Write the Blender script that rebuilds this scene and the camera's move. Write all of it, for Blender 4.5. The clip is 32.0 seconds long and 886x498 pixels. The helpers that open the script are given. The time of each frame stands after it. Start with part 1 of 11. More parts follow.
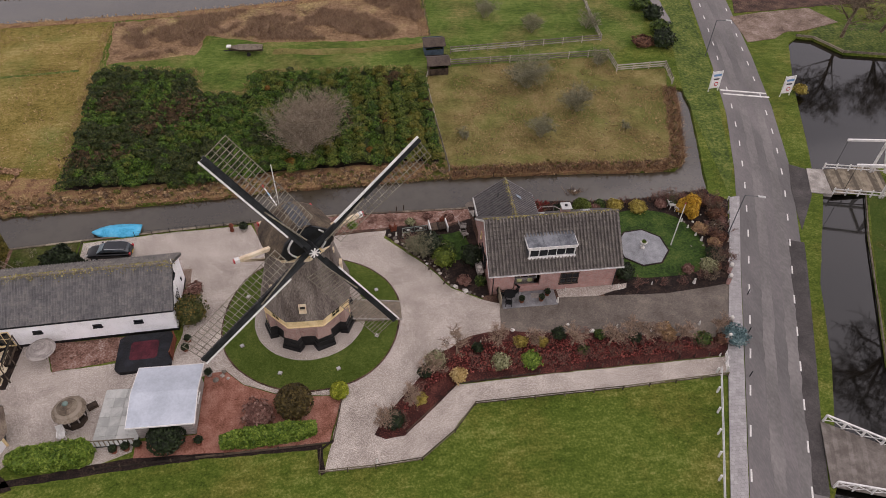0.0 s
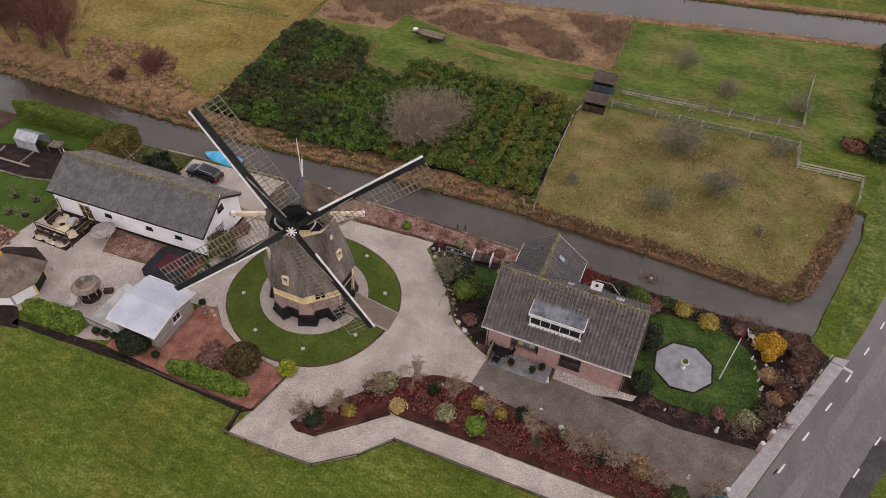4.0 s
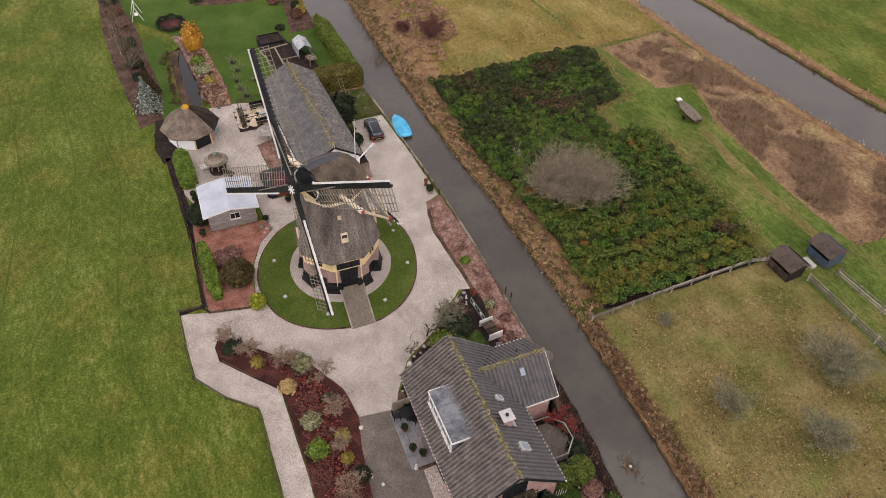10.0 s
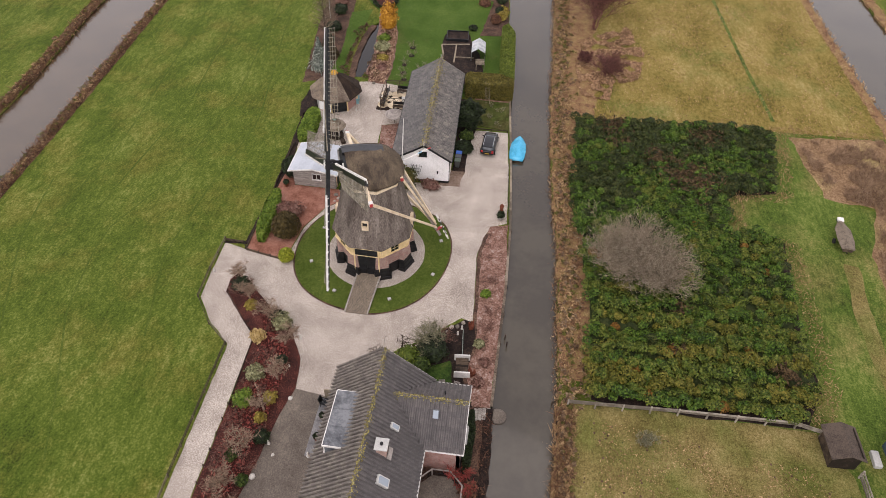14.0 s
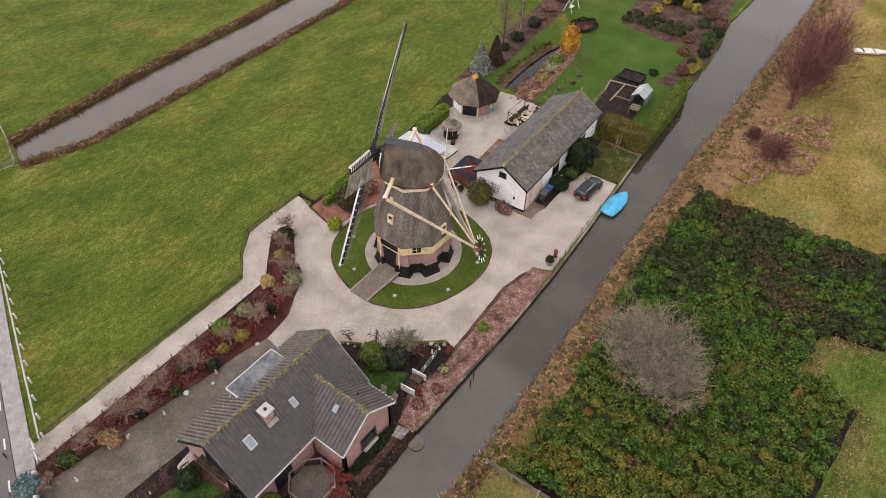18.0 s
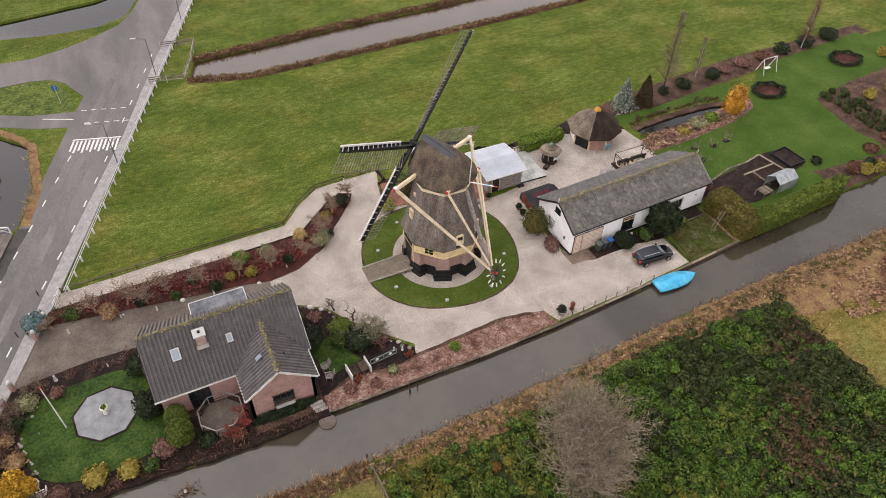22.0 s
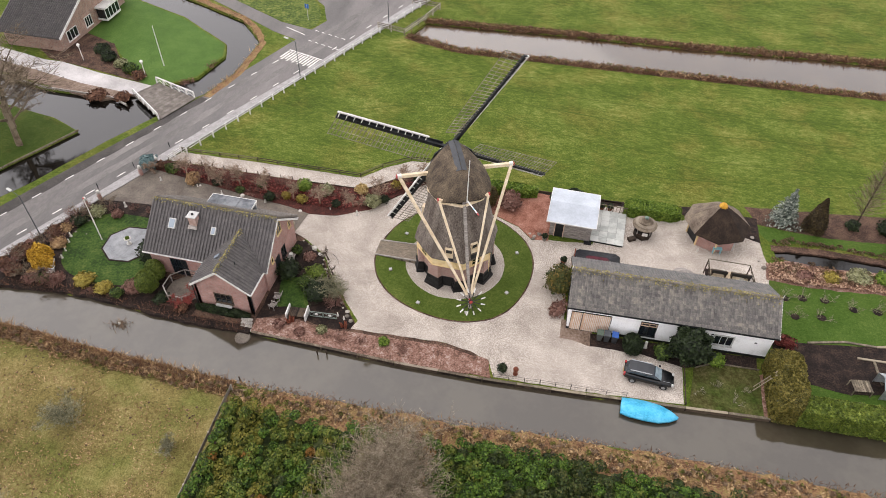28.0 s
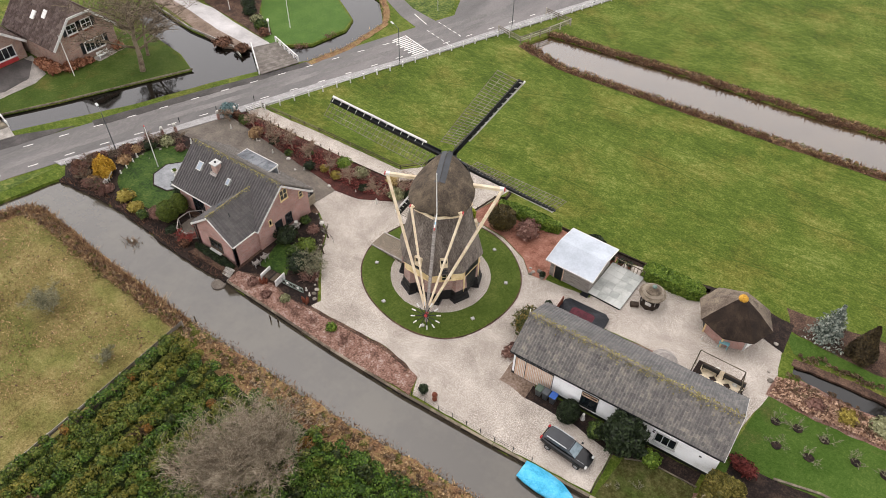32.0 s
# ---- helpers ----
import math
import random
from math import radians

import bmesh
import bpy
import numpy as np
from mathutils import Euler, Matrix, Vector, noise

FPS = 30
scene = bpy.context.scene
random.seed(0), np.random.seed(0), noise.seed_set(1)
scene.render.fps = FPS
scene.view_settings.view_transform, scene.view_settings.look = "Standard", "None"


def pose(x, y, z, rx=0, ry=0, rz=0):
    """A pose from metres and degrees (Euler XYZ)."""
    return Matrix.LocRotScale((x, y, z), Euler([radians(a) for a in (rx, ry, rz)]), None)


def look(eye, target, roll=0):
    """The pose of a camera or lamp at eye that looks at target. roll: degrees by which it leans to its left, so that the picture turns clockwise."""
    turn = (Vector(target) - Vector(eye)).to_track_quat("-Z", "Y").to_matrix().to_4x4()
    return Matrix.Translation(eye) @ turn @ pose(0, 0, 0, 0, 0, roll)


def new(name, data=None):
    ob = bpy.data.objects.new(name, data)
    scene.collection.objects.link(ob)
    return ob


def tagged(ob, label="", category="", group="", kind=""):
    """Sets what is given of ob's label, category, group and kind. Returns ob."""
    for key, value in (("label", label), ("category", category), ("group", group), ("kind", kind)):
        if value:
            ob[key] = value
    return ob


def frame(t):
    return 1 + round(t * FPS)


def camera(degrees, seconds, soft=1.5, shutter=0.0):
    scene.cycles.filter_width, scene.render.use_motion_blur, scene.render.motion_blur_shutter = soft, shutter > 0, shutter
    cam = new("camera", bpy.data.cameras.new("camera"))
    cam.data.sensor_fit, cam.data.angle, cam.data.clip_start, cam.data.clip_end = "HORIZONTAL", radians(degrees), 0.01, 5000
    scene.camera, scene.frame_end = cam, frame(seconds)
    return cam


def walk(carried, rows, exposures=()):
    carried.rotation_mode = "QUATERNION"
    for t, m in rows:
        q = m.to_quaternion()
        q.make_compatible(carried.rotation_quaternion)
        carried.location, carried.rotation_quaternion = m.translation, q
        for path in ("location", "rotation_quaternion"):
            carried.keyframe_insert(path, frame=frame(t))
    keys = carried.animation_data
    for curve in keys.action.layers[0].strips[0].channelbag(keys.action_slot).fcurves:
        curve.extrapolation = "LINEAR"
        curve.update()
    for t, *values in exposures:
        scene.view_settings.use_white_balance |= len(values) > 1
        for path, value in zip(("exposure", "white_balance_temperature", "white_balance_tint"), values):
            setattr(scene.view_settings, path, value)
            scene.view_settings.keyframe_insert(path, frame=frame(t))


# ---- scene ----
cam = camera(65.1, 32.0, soft=0.25)
EXPOSURES = [(0, -0.24, 6750, 24), (6, -0.2, 6800, 25), (9, -0.02, 6850, 23), (13, 0.18, 6850, 21), (19, 0.16, 6850, 19), (25, 0.4, 6800, 17), (29, 0.52, 6700, 15), (32, 0.5, 6750, 14)]
PATH = [
    (0.0, -0.004, 0.054, 49.975, 44.602, -1.363, -7.307),
    (0.5, 2.652, 0.257, 49.956, 44.530, -1.303, -3.899),
    (1.0, 5.520, 0.656, 49.958, 44.482, -1.259, -0.031),
    (1.5, 8.058, 1.174, 49.945, 44.427, -1.310, 3.585),
    (2.0, 10.912, 1.890, 49.915, 44.414, -1.241, 7.630),
    (2.5, 13.415, 2.711, 49.869, 44.402, -1.301, 11.423),
    (3.0, 16.117, 3.802, 49.893, 44.382, -1.287, 15.491),
    (3.5, 18.514, 4.956, 49.883, 44.353, -1.318, 19.155),
    (5.5, 27.643, 11.121, 50.009, 44.290, -1.367, 33.712),
    (6.0, 29.747, 13.042, 50.048, 44.282, -1.361, 37.513),
    (6.5, 31.603, 14.965, 50.033, 44.304, -1.374, 41.096),
    (7.0, 33.485, 17.184, 50.035, 44.326, -1.354, 45.080),
    (7.5, 35.020, 19.332, 50.089, 44.308, -1.382, 48.855),
    (8.0, 36.602, 21.808, 50.141, 44.340, -1.378, 52.880),
    (8.5, 37.929, 24.111, 50.140, 44.372, -1.392, 56.416),
    (9.0, 39.224, 26.683, 50.121, 44.414, -1.413, 60.272),
    (9.5, 40.185, 29.146, 50.241, 44.356, -1.412, 63.817),
    (10.0, 41.092, 31.847, 50.290, 44.358, -1.429, 67.752),
    (10.5, 41.837, 34.413, 50.374, 44.381, -1.404, 71.126),
    (11.0, 42.515, 37.236, 50.353, 44.454, -1.388, 75.099),
    (11.5, 42.908, 39.926, 50.489, 44.417, -1.300, 78.781),
    (12.0, 43.222, 42.803, 50.555, 44.431, -1.271, 82.541),
    (12.5, 43.366, 45.476, 50.533, 44.515, -1.230, 86.090),
    (13.0, 43.323, 48.318, 50.512, 44.620, -1.229, 90.047),
    (13.5, 43.107, 50.939, 50.508, 44.705, -1.177, 93.783),
    (14.0, 42.705, 53.728, 50.453, 44.821, -1.195, 97.647),
    (14.5, 42.147, 56.416, 50.484, 44.897, -1.082, 101.288),
    (16.5, 38.302, 66.687, 50.493, 45.218, -0.965, 115.767),
    (17.0, 36.916, 69.110, 50.545, 45.256, -0.959, 119.439),
    (17.5, 35.566, 71.299, 50.492, 45.355, -0.972, 122.889),
    (18.0, 33.929, 73.442, 50.527, 45.324, -1.044, 126.527),
    (18.5, 32.314, 75.493, 50.510, 45.403, -1.015, 129.964),
    (19.0, 30.448, 77.512, 50.511, 45.422, -1.065, 133.738),
    (19.5, 28.635, 79.294, 50.530, 45.461, -1.102, 137.150),
    (20.0, 26.353, 81.233, 50.531, 45.500, -1.087, 141.131),
    (20.5, 24.301, 82.821, 50.498, 45.558, -1.070, 144.220),
    (21.0, 21.926, 84.369, 50.570, 45.505, -1.050, 147.647),
    (21.5, 19.676, 85.688, 50.572, 45.512, -1.047, 150.703),
    (22.0, 17.174, 86.974, 50.609, 45.528, -1.051, 154.167),
    (22.5, 14.780, 88.033, 50.628, 45.543, -1.051, 157.511),
    (23.0, 12.140, 88.988, 50.682, 45.527, -1.077, 161.163),
    (23.5, 9.576, 89.738, 50.753, 45.471, -1.040, 164.454),
    (24.0, 6.788, 90.416, 50.789, 45.443, -1.009, 167.795),
    (24.5, 4.216, 90.886, 50.825, 45.404, -1.033, 170.876),
    (25.0, 1.374, 91.203, 50.877, 45.334, -1.005, 174.256),
    (25.5, -1.265, 91.350, 50.947, 45.273, -0.993, 177.297),
    (27.5, -11.990, 90.484, 51.081, 45.103, -0.886, 189.639),
    (28.0, -14.657, 89.861, 51.097, 45.040, -0.850, 192.777),
    (28.5, -17.076, 89.130, 51.095, 44.978, -0.816, 195.638),
    (29.0, -19.646, 88.209, 51.128, 44.928, -0.767, 198.653),
    (29.5, -21.926, 87.209, 51.127, 44.859, -0.736, 201.411),
    (30.0, -24.304, 86.010, 51.145, 44.823, -0.714, 204.315),
    (30.5, -26.454, 84.794, 51.146, 44.800, -0.695, 207.065),
    (31.0, -28.653, 83.336, 51.167, 44.752, -0.692, 209.961),
    (31.5, -30.599, 81.891, 51.190, 44.749, -0.719, 212.564),
    (32.0, -32.589, 80.219, 51.198, 44.763, -0.791, 215.277),
]
walk(cam, [(t, pose(*row)) for t, *row in PATH], EXPOSURES)

# world: an even overcast sky with a very soft sun
world = bpy.data.worlds.new("overcast")
scene.world = world
world.use_nodes = True
wn, wl = world.node_tree.nodes, world.node_tree.links
sky = wn.new("ShaderNodeTexSky")
sky.sky_type, sky.sun_disc = "NISHITA", False
sky.sun_elevation, sky.sun_rotation = radians(65), radians(115)
sky.air_density, sky.dust_density = 1.0, 0.6
grey = wn.new("ShaderNodeHueSaturation")
grey.inputs["Saturation"].default_value = 0.12
wl.new(sky.outputs[0], grey.inputs["Color"])
wl.new(grey.outputs[0], wn["Background"].inputs[0])
wn["Background"].inputs[1].default_value = 0.24
sun = new("sun", bpy.data.lights.new("sun", "SUN"))
sun.data.energy, sun.data.angle, sun.data.color = 0.88, radians(110), (1.0, 0.97, 0.93)
sun.matrix_basis = look((0, 0, 60), (math.sin(radians(115)) * -60 / math.tan(radians(65)), math.cos(radians(115)) * -60 / math.tan(radians(65)), 0))
scene.view_settings.exposure = 0.0


# ---- materials ----
def lin(h):
    """Linear colour from a hex string."""
    c = [int(h[i:i + 2], 16) / 255 for i in (0, 2, 4)]
    return [x / 12.92 if x <= 0.04045 else ((x + 0.055) / 1.055) ** 2.4 for x in c]


def mat(name, stops, size=1.0, fine=0.1, mix=0.5, rough=0.85, bump=0.3, bsize=0.1, metal=0.0, piece=0.0, island=0.0, stretch=(1, 1, 1), spec=0.3, sub=0.0):
    """A surface of the given colours, spread by noise at two sizes in metres; piece and island vary it from piece to piece."""
    m = bpy.data.materials.new(name)
    m.use_nodes = True
    n, l = m.node_tree.nodes, m.node_tree.links
    b = n["Principled BSDF"]
    b.inputs["Roughness"].default_value, b.inputs["Metallic"].default_value = rough, metal
    b.inputs["Specular IOR Level"].default_value = spec
    tc = n.new("ShaderNodeTexCoord")
    mp = n.new("ShaderNodeMapping")
    mp.inputs["Scale"].default_value = stretch
    l.new(tc.outputs["Object"], mp.inputs[0])

    def noise_at(s, detail=5.0, r=0.6):
        t = n.new("ShaderNodeTexNoise")
        t.inputs["Scale"].default_value, t.inputs["Detail"].default_value, t.inputs["Roughness"].default_value = 1.0 / s, detail, r
        l.new(mp.outputs[0], t.inputs["Vector"])
        return t.outputs["Fac"]
    a, f = noise_at(size), noise_at(fine, 3.0)
    mx = n.new("ShaderNodeMix")
    mx.inputs["Factor"].default_value = mix
    l.new(a, mx.inputs["A"]), l.new(f, mx.inputs["B"])
    value = mx.outputs["Result"]
    for amount, node, out in ((piece, "ShaderNodeObjectInfo", "Random"), (island, "ShaderNodeNewGeometry", "Random Per Island")):
        if amount:
            src = n.new(node)
            ma = n.new("ShaderNodeMath")
            ma.operation = "MULTIPLY_ADD"
            l.new(src.outputs[out], ma.inputs[0])
            ma.inputs[1].default_value = amount
            sh = n.new("ShaderNodeMath")
            sh.operation = "SUBTRACT"
            l.new(value, sh.inputs[0])
            sh.inputs[1].default_value = amount / 2
            l.new(sh.outputs[0], ma.inputs[2])
            value = ma.outputs[0]
    ramp = n.new("ShaderNodeValToRGB")
    e = ramp.color_ramp.elements
    for i, (p, h) in enumerate(stops):
        el = e[i] if i < 2 else e.new(p)
        el.position, el.color = 0.5 + (p - 0.5) * (1.0 if island > 0.4 else 0.54), (*lin(h), 1)
    l.new(value, ramp.inputs[0])
    l.new(ramp.outputs[0], b.inputs["Base Color"])
    if bump:
        bp = n.new("ShaderNodeBump")
        bp.inputs["Strength"].default_value, bp.inputs["Distance"].default_value = bump, bsize * 0.5
        l.new(noise_at(bsize, 4.0), bp.inputs["Height"])
        l.new(bp.outputs[0], b.inputs["Normal"])
    return m


def plain(name, h, rough=0.5, metal=0.0, bump=0.0, dirt=0.10, spec=0.5):
    """Paint or metal with faint dirt."""
    r, g, bl = lin(h)

    def hx(k):
        return "".join("%02x" % max(0, min(255, round(255 * ((x * k) * 12.92 if x * k <= 0.0031308 else 1.055 * (x * k) ** (1 / 2.4) - 0.055)))) for x in (r, g, bl))
    return mat(name, [(0.3, hx(1 - 2.2 * dirt)), (0.62, hx(1 + dirt))], 0.7, 0.07, 0.4, rough, bump, 0.05, metal, spec=spec)


def brickwork(name, h1, h2, joint, bw=0.21, bh=0.065, top=False):
    """Brick bond with mortar joints, in real size, on walls (or on the ground, top)."""
    m = bpy.data.materials.new(name)
    m.use_nodes = True
    n, l = m.node_tree.nodes, m.node_tree.links
    b = n["Principled BSDF"]
    b.inputs["Roughness"].default_value = 0.9
    tc = n.new("ShaderNodeTexCoord")
    sp = n.new("ShaderNodeSeparateXYZ")
    l.new(tc.outputs["Object"], sp.inputs[0])
    ad = n.new("ShaderNodeMath")
    l.new(sp.outputs[0], ad.inputs[0])
    cb = n.new("ShaderNodeCombineXYZ")
    if top:
        l.new(sp.outputs[0], cb.inputs[0]), l.new(sp.outputs[1], cb.inputs[1])
    else:
        l.new(sp.outputs[1], ad.inputs[1]), l.new(ad.outputs[0], cb.inputs[0]), l.new(sp.outputs[2], cb.inputs[1])
    bt = n.new("ShaderNodeTexBrick")
    bt.inputs["Color1"].default_value, bt.inputs["Color2"].default_value, bt.inputs["Mortar"].default_value = (*lin(h1), 1), (*lin(h2), 1), (*lin(joint), 1)
    bt.inputs["Scale"].default_value, bt.inputs["Mortar Size"].default_value = 1.0, 0.008
    bt.inputs["Brick Width"].default_value, bt.inputs["Row Height"].default_value = bw, bh
    l.new(cb.outputs[0], bt.inputs[0])
    ns = n.new("ShaderNodeTexNoise")
    ns.inputs["Scale"].default_value, ns.inputs["Detail"].default_value = 1.3, 6
    l.new(tc.outputs["Object"], ns.inputs["Vector"])
    hs = n.new("ShaderNodeHueSaturation")
    mr = n.new("ShaderNodeMapRange")
    mr.inputs["To Min"].default_value, mr.inputs["To Max"].default_value = 0.6, 1.4
    l.new(ns.outputs["Fac"], mr.inputs[0]), l.new(mr.outputs[0], hs.inputs["Value"])
    l.new(bt.outputs["Color"], hs.inputs["Color"]), l.new(hs.outputs[0], b.inputs["Base Color"])
    bp = n.new("ShaderNodeBump")
    bp.inputs["Strength"].default_value, bp.inputs["Distance"].default_value, bp.invert = 0.5, 0.01, True
    l.new(bt.outputs["Fac"], bp.inputs["Height"]), l.new(bp.outputs[0], b.inputs["Normal"])
    return m


def glass(name, h="1a2024", rough=0.08):
    return mat(name, [(0.35, h), (0.65, h)], 1.0, 0.3, 0.3, rough, 0.0, spec=0.7)


def water(name, h1, h2, ripple=0.02, coat=0.27):
    m = mat(name, [(0.35, h1), (0.65, h2)], 7.0, 0.8, 0.25, 0.06, 0.12, 0.5, spec=0.5)
    n = m.node_tree.nodes
    b = n["Principled BSDF"]
    b.inputs["Specular IOR Level"].default_value, b.inputs["Coat Weight"].default_value, b.inputs["Coat IOR"].default_value, b.inputs["Coat Roughness"].default_value = 0.5, coat, 1.8, 0.04
    for x in n:
        if x.type == "BUMP":
            x.inputs["Strength"].default_value, x.inputs["Distance"].default_value = 0.25, ripple
    return m

def turf(name, stops, other=None, patch=7.0, streak=(0.3, 1, 1), blade=0.4, cover=0.5, bump=1.0, span=0.3):
    """Grass: broad patches, mowing streaks and fine tufts; other: a second set of colours that takes over in places."""
    m = bpy.data.materials.new(name)
    m.use_nodes = True
    n, l = m.node_tree.nodes, m.node_tree.links
    b = n["Principled BSDF"]
    b.inputs["Roughness"].default_value, b.inputs["Specular IOR Level"].default_value = 0.95, 0.15
    tc = n.new("ShaderNodeTexCoord")
    mp = n.new("ShaderNodeMapping")
    mp.inputs["Scale"].default_value = streak
    l.new(tc.outputs["Object"], mp.inputs[0])

    def noise_at(size, src, detail=4.0, r=0.6):
        t = n.new("ShaderNodeTexNoise")
        t.inputs["Scale"].default_value, t.inputs["Detail"].default_value, t.inputs["Roughness"].default_value = 1.0 / size, detail, r
        l.new(src, t.inputs["Vector"])
        return t.outputs["Fac"]

    def blend(a, c, f):
        x = n.new("ShaderNodeMix")
        x.inputs["Factor"].default_value = f
        l.new(a, x.inputs["A"]), l.new(c, x.inputs["B"])
        return x.outputs["Result"]
    flat = tc.outputs["Object"]
    tufts = blend(noise_at(blade, mp.outputs[0], 5.0, 0.7), noise_at(blade * 0.35, flat, 3.0, 0.7), 0.55)
    value = blend(noise_at(patch, mp.outputs[0]), tufts, 0.72)

    def ramp(cols):
        r = n.new("ShaderNodeValToRGB")
        e = r.color_ramp.elements
        for i, (p, h) in enumerate(cols):
            el = e[i] if i < 2 else e.new(p)
            el.position, el.color = 0.5 + (p - 0.5) * span, (*lin(h), 1)
        l.new(value, r.inputs[0])
        return r.outputs[0]
    colour = ramp(stops)
    if other:
        mr = n.new("ShaderNodeMapRange")
        mr.inputs["From Min"].default_value, mr.inputs["From Max"].default_value = 1.0 - cover - 0.08, 1.0 - cover + 0.1
        l.new(blend(noise_at(patch * 1.4, flat, 5.0, 0.65), tufts, 0.2), mr.inputs[0])
        x = n.new("ShaderNodeMix")
        x.data_type = "RGBA"
        l.new(mr.outputs[0], x.inputs[0]), l.new(colour, x.inputs[6]), l.new(ramp(other), x.inputs[7])
        colour = x.outputs[2]
    l.new(colour, b.inputs["Base Color"])
    bp = n.new("ShaderNodeBump")
    bp.inputs["Strength"].default_value, bp.inputs["Distance"].default_value = bump, 0.12
    l.new(tufts, bp.inputs["Height"]), l.new(bp.outputs[0], b.inputs["Normal"])
    return m


M_MEADOW = turf("meadow_grass", [(0.05, "2a3810"), (0.38, "45561a"), (0.6, "576525"), (0.95, "828649")], [(0.05, "3a3d16"), (0.38, "595b22"), (0.6, "6d6c31"), (0.95, "938e54")], 5.0, (0.6, 1, 1), 0.6, 0.44, span=0.31)
M_TRACK = turf("trodden_grass", [(0.05, "283610"), (0.38, "3f5019"), (0.6, "505e23"), (0.95, "767b43")], None, 5.0, (0.6, 1, 1), 0.5, span=0.4)
M_LAWN = turf("mown_lawn", [(0.05, "2b3910"), (0.38, "40511a"), (0.6, "526128"), (0.95, "74763e")], None, 3.0, (1, 1, 1), 0.25, span=0.4)
M_VERGE = mat("verge_grass", [(0.24, "2a390d"), (0.46, "47591b"), (0.6, "5e692a"), (0.8, "827e46")], 2.0, 0.4, 0.55, 0.9, 1.0, 0.25)
M_FIELD = turf("bright_grass", [(0.1, "2a3a12"), (0.4, "475b20"), (0.6, "5a6b2d"), (0.9, "808449")], [(0.1, "3a3d1a"), (0.4, "5f6030"), (0.6, "756f40"), (0.9, "96885a")], 5.0, (0.6, 1, 1), 0.5, 0.45)
M_DRY = turf("dry_pasture", [(0.1, "45431a"), (0.4, "72652f"), (0.6, "8c7c46"), (0.9, "ae9a6a")], [(0.1, "39401a"), (0.4, "5a6028"), (0.6, "70713a"), (0.9, "918a58")], 6.0, (0.7, 1, 1), 0.45, 0.42)
M_PADDOCK = turf("grazed_paddock", [(0.1, "433b1c"), (0.4, "6b6037"), (0.6, "83764a"), (0.9, "a8976d")], [(0.1, "333a16"), (0.4, "545a27"), (0.6, "6a6b37"), (0.9, "8d8756")], 4.0, (1, 1, 1), 0.35, 0.47, span=0.32)
M_BROWN = turf("dead_reed_field", [(0.1, "4c3b2a"), (0.4, "745c44"), (0.6, "8d7257"), (0.9, "aa9271")], [(0.1, "5e5433"), (0.4, "897a50"), (0.6, "a0905f"), (0.9, "beac82")], 4.0, (1, 1, 1), 0.5, 0.42, span=0.34)
M_GRAVEL = mat("pale_gravel", [(0.14, "655c53"), (0.4, "9a9086"), (0.56, "b5aba0"), (0.84, "e2dacf")], 2.6, 0.085, 0.7, 0.9, 1.0, 0.06)
M_BEDSOIL = mat("bark_mulch", [(0.28, "1d1310"), (0.45, "3b1f1a"), (0.58, "542b25"), (0.75, "764a3e")], 1.6, 0.1, 0.6, 0.95, 1.0, 0.1)
M_DARKSOIL = mat("dark_soil", [(0.28, "140e0c"), (0.5, "261c18"), (0.72, "41332a")], 1.0, 0.14, 0.5, 0.95, 1.0, 0.12)
M_REDGRIT = mat("red_brick_chippings", [(0.28, "65402f"), (0.45, "8a5c4c"), (0.57, "996a5a"), (0.75, "b08676")], 1.6, 0.08, 0.5, 0.95, 0.8, 0.06)
M_ASPHALT = mat("worn_asphalt", [(0.2, "5d5a58"), (0.45, "6b6866"), (0.57, "746f6d"), (0.8, "827e7b")], 5.0, 0.1, 0.3, 0.85, 0.3, 0.05, stretch=(1, 0.25, 1))
M_ASPHALT2 = mat("dark_asphalt", [(0.30, "3a3735"), (0.5, "494543"), (0.7, "5c5754")], 3.0, 0.1, 0.4, 0.85, 0.4, 0.05)
M_WORN = mat("worn_lane_asphalt", [(0.2, "615e5b"), (0.45, "6f6c69"), (0.57, "777370"), (0.8, "85817d")], 3.0, 0.12, 0.4, 0.85, 0.3, 0.05, stretch=(0.7, 0.3, 1))
M_DRIVE = mat("mossy_asphalt", [(0.2, "4c453e"), (0.45, "645c54"), (0.57, "6f675e"), (0.8, "887d70")], 2.6, 0.1, 0.5, 0.9, 0.6, 0.05)
M_PAVE = mat("grey_paving", [(0.30, "85807a"), (0.5, "9c958e"), (0.7, "b3aca4")], 1.0, 0.1, 0.5, 0.9, 0.3, 0.04, piece=0.15)
M_CLINKER = brickwork("clinker_ramp", "8d8070", "736858", "4d463d", 0.21, 0.07, top=True)
M_WHITEPAINT = plain("white_paint", "dcdad5", 0.55)
M_ROADMARK = plain("road_marking", "d8d6d0", 0.7, dirt=0.14)
M_WHITEWALL = mat("white_plaster", [(0.30, "e6e6e4"), (0.5, "f6f6f5"), (0.7, "fbfbfb")], 1.6, 0.12, 0.35, 0.8, 0.2, 0.06)
M_BLACK = mat("black_tar", [(0.3, "0e0e0f"), (0.5, "171718"), (0.7, "262626")], 0.8, 0.08, 0.4, 0.5, 0.3, 0.05)
M_BLACKWOOD = mat("black_stained_wood", [(0.3, "121315"), (0.5, "1c1e20"), (0.7, "2b2e30")], 0.6, 0.05, 0.4, 0.45, 0.25, 0.04)
M_CREAM = mat("cream_paint", [(0.3, "c9b183"), (0.5, "e0c898"), (0.7, "e8d4a8")], 0.7, 0.06, 0.4, 0.6, 0.2, 0.04)
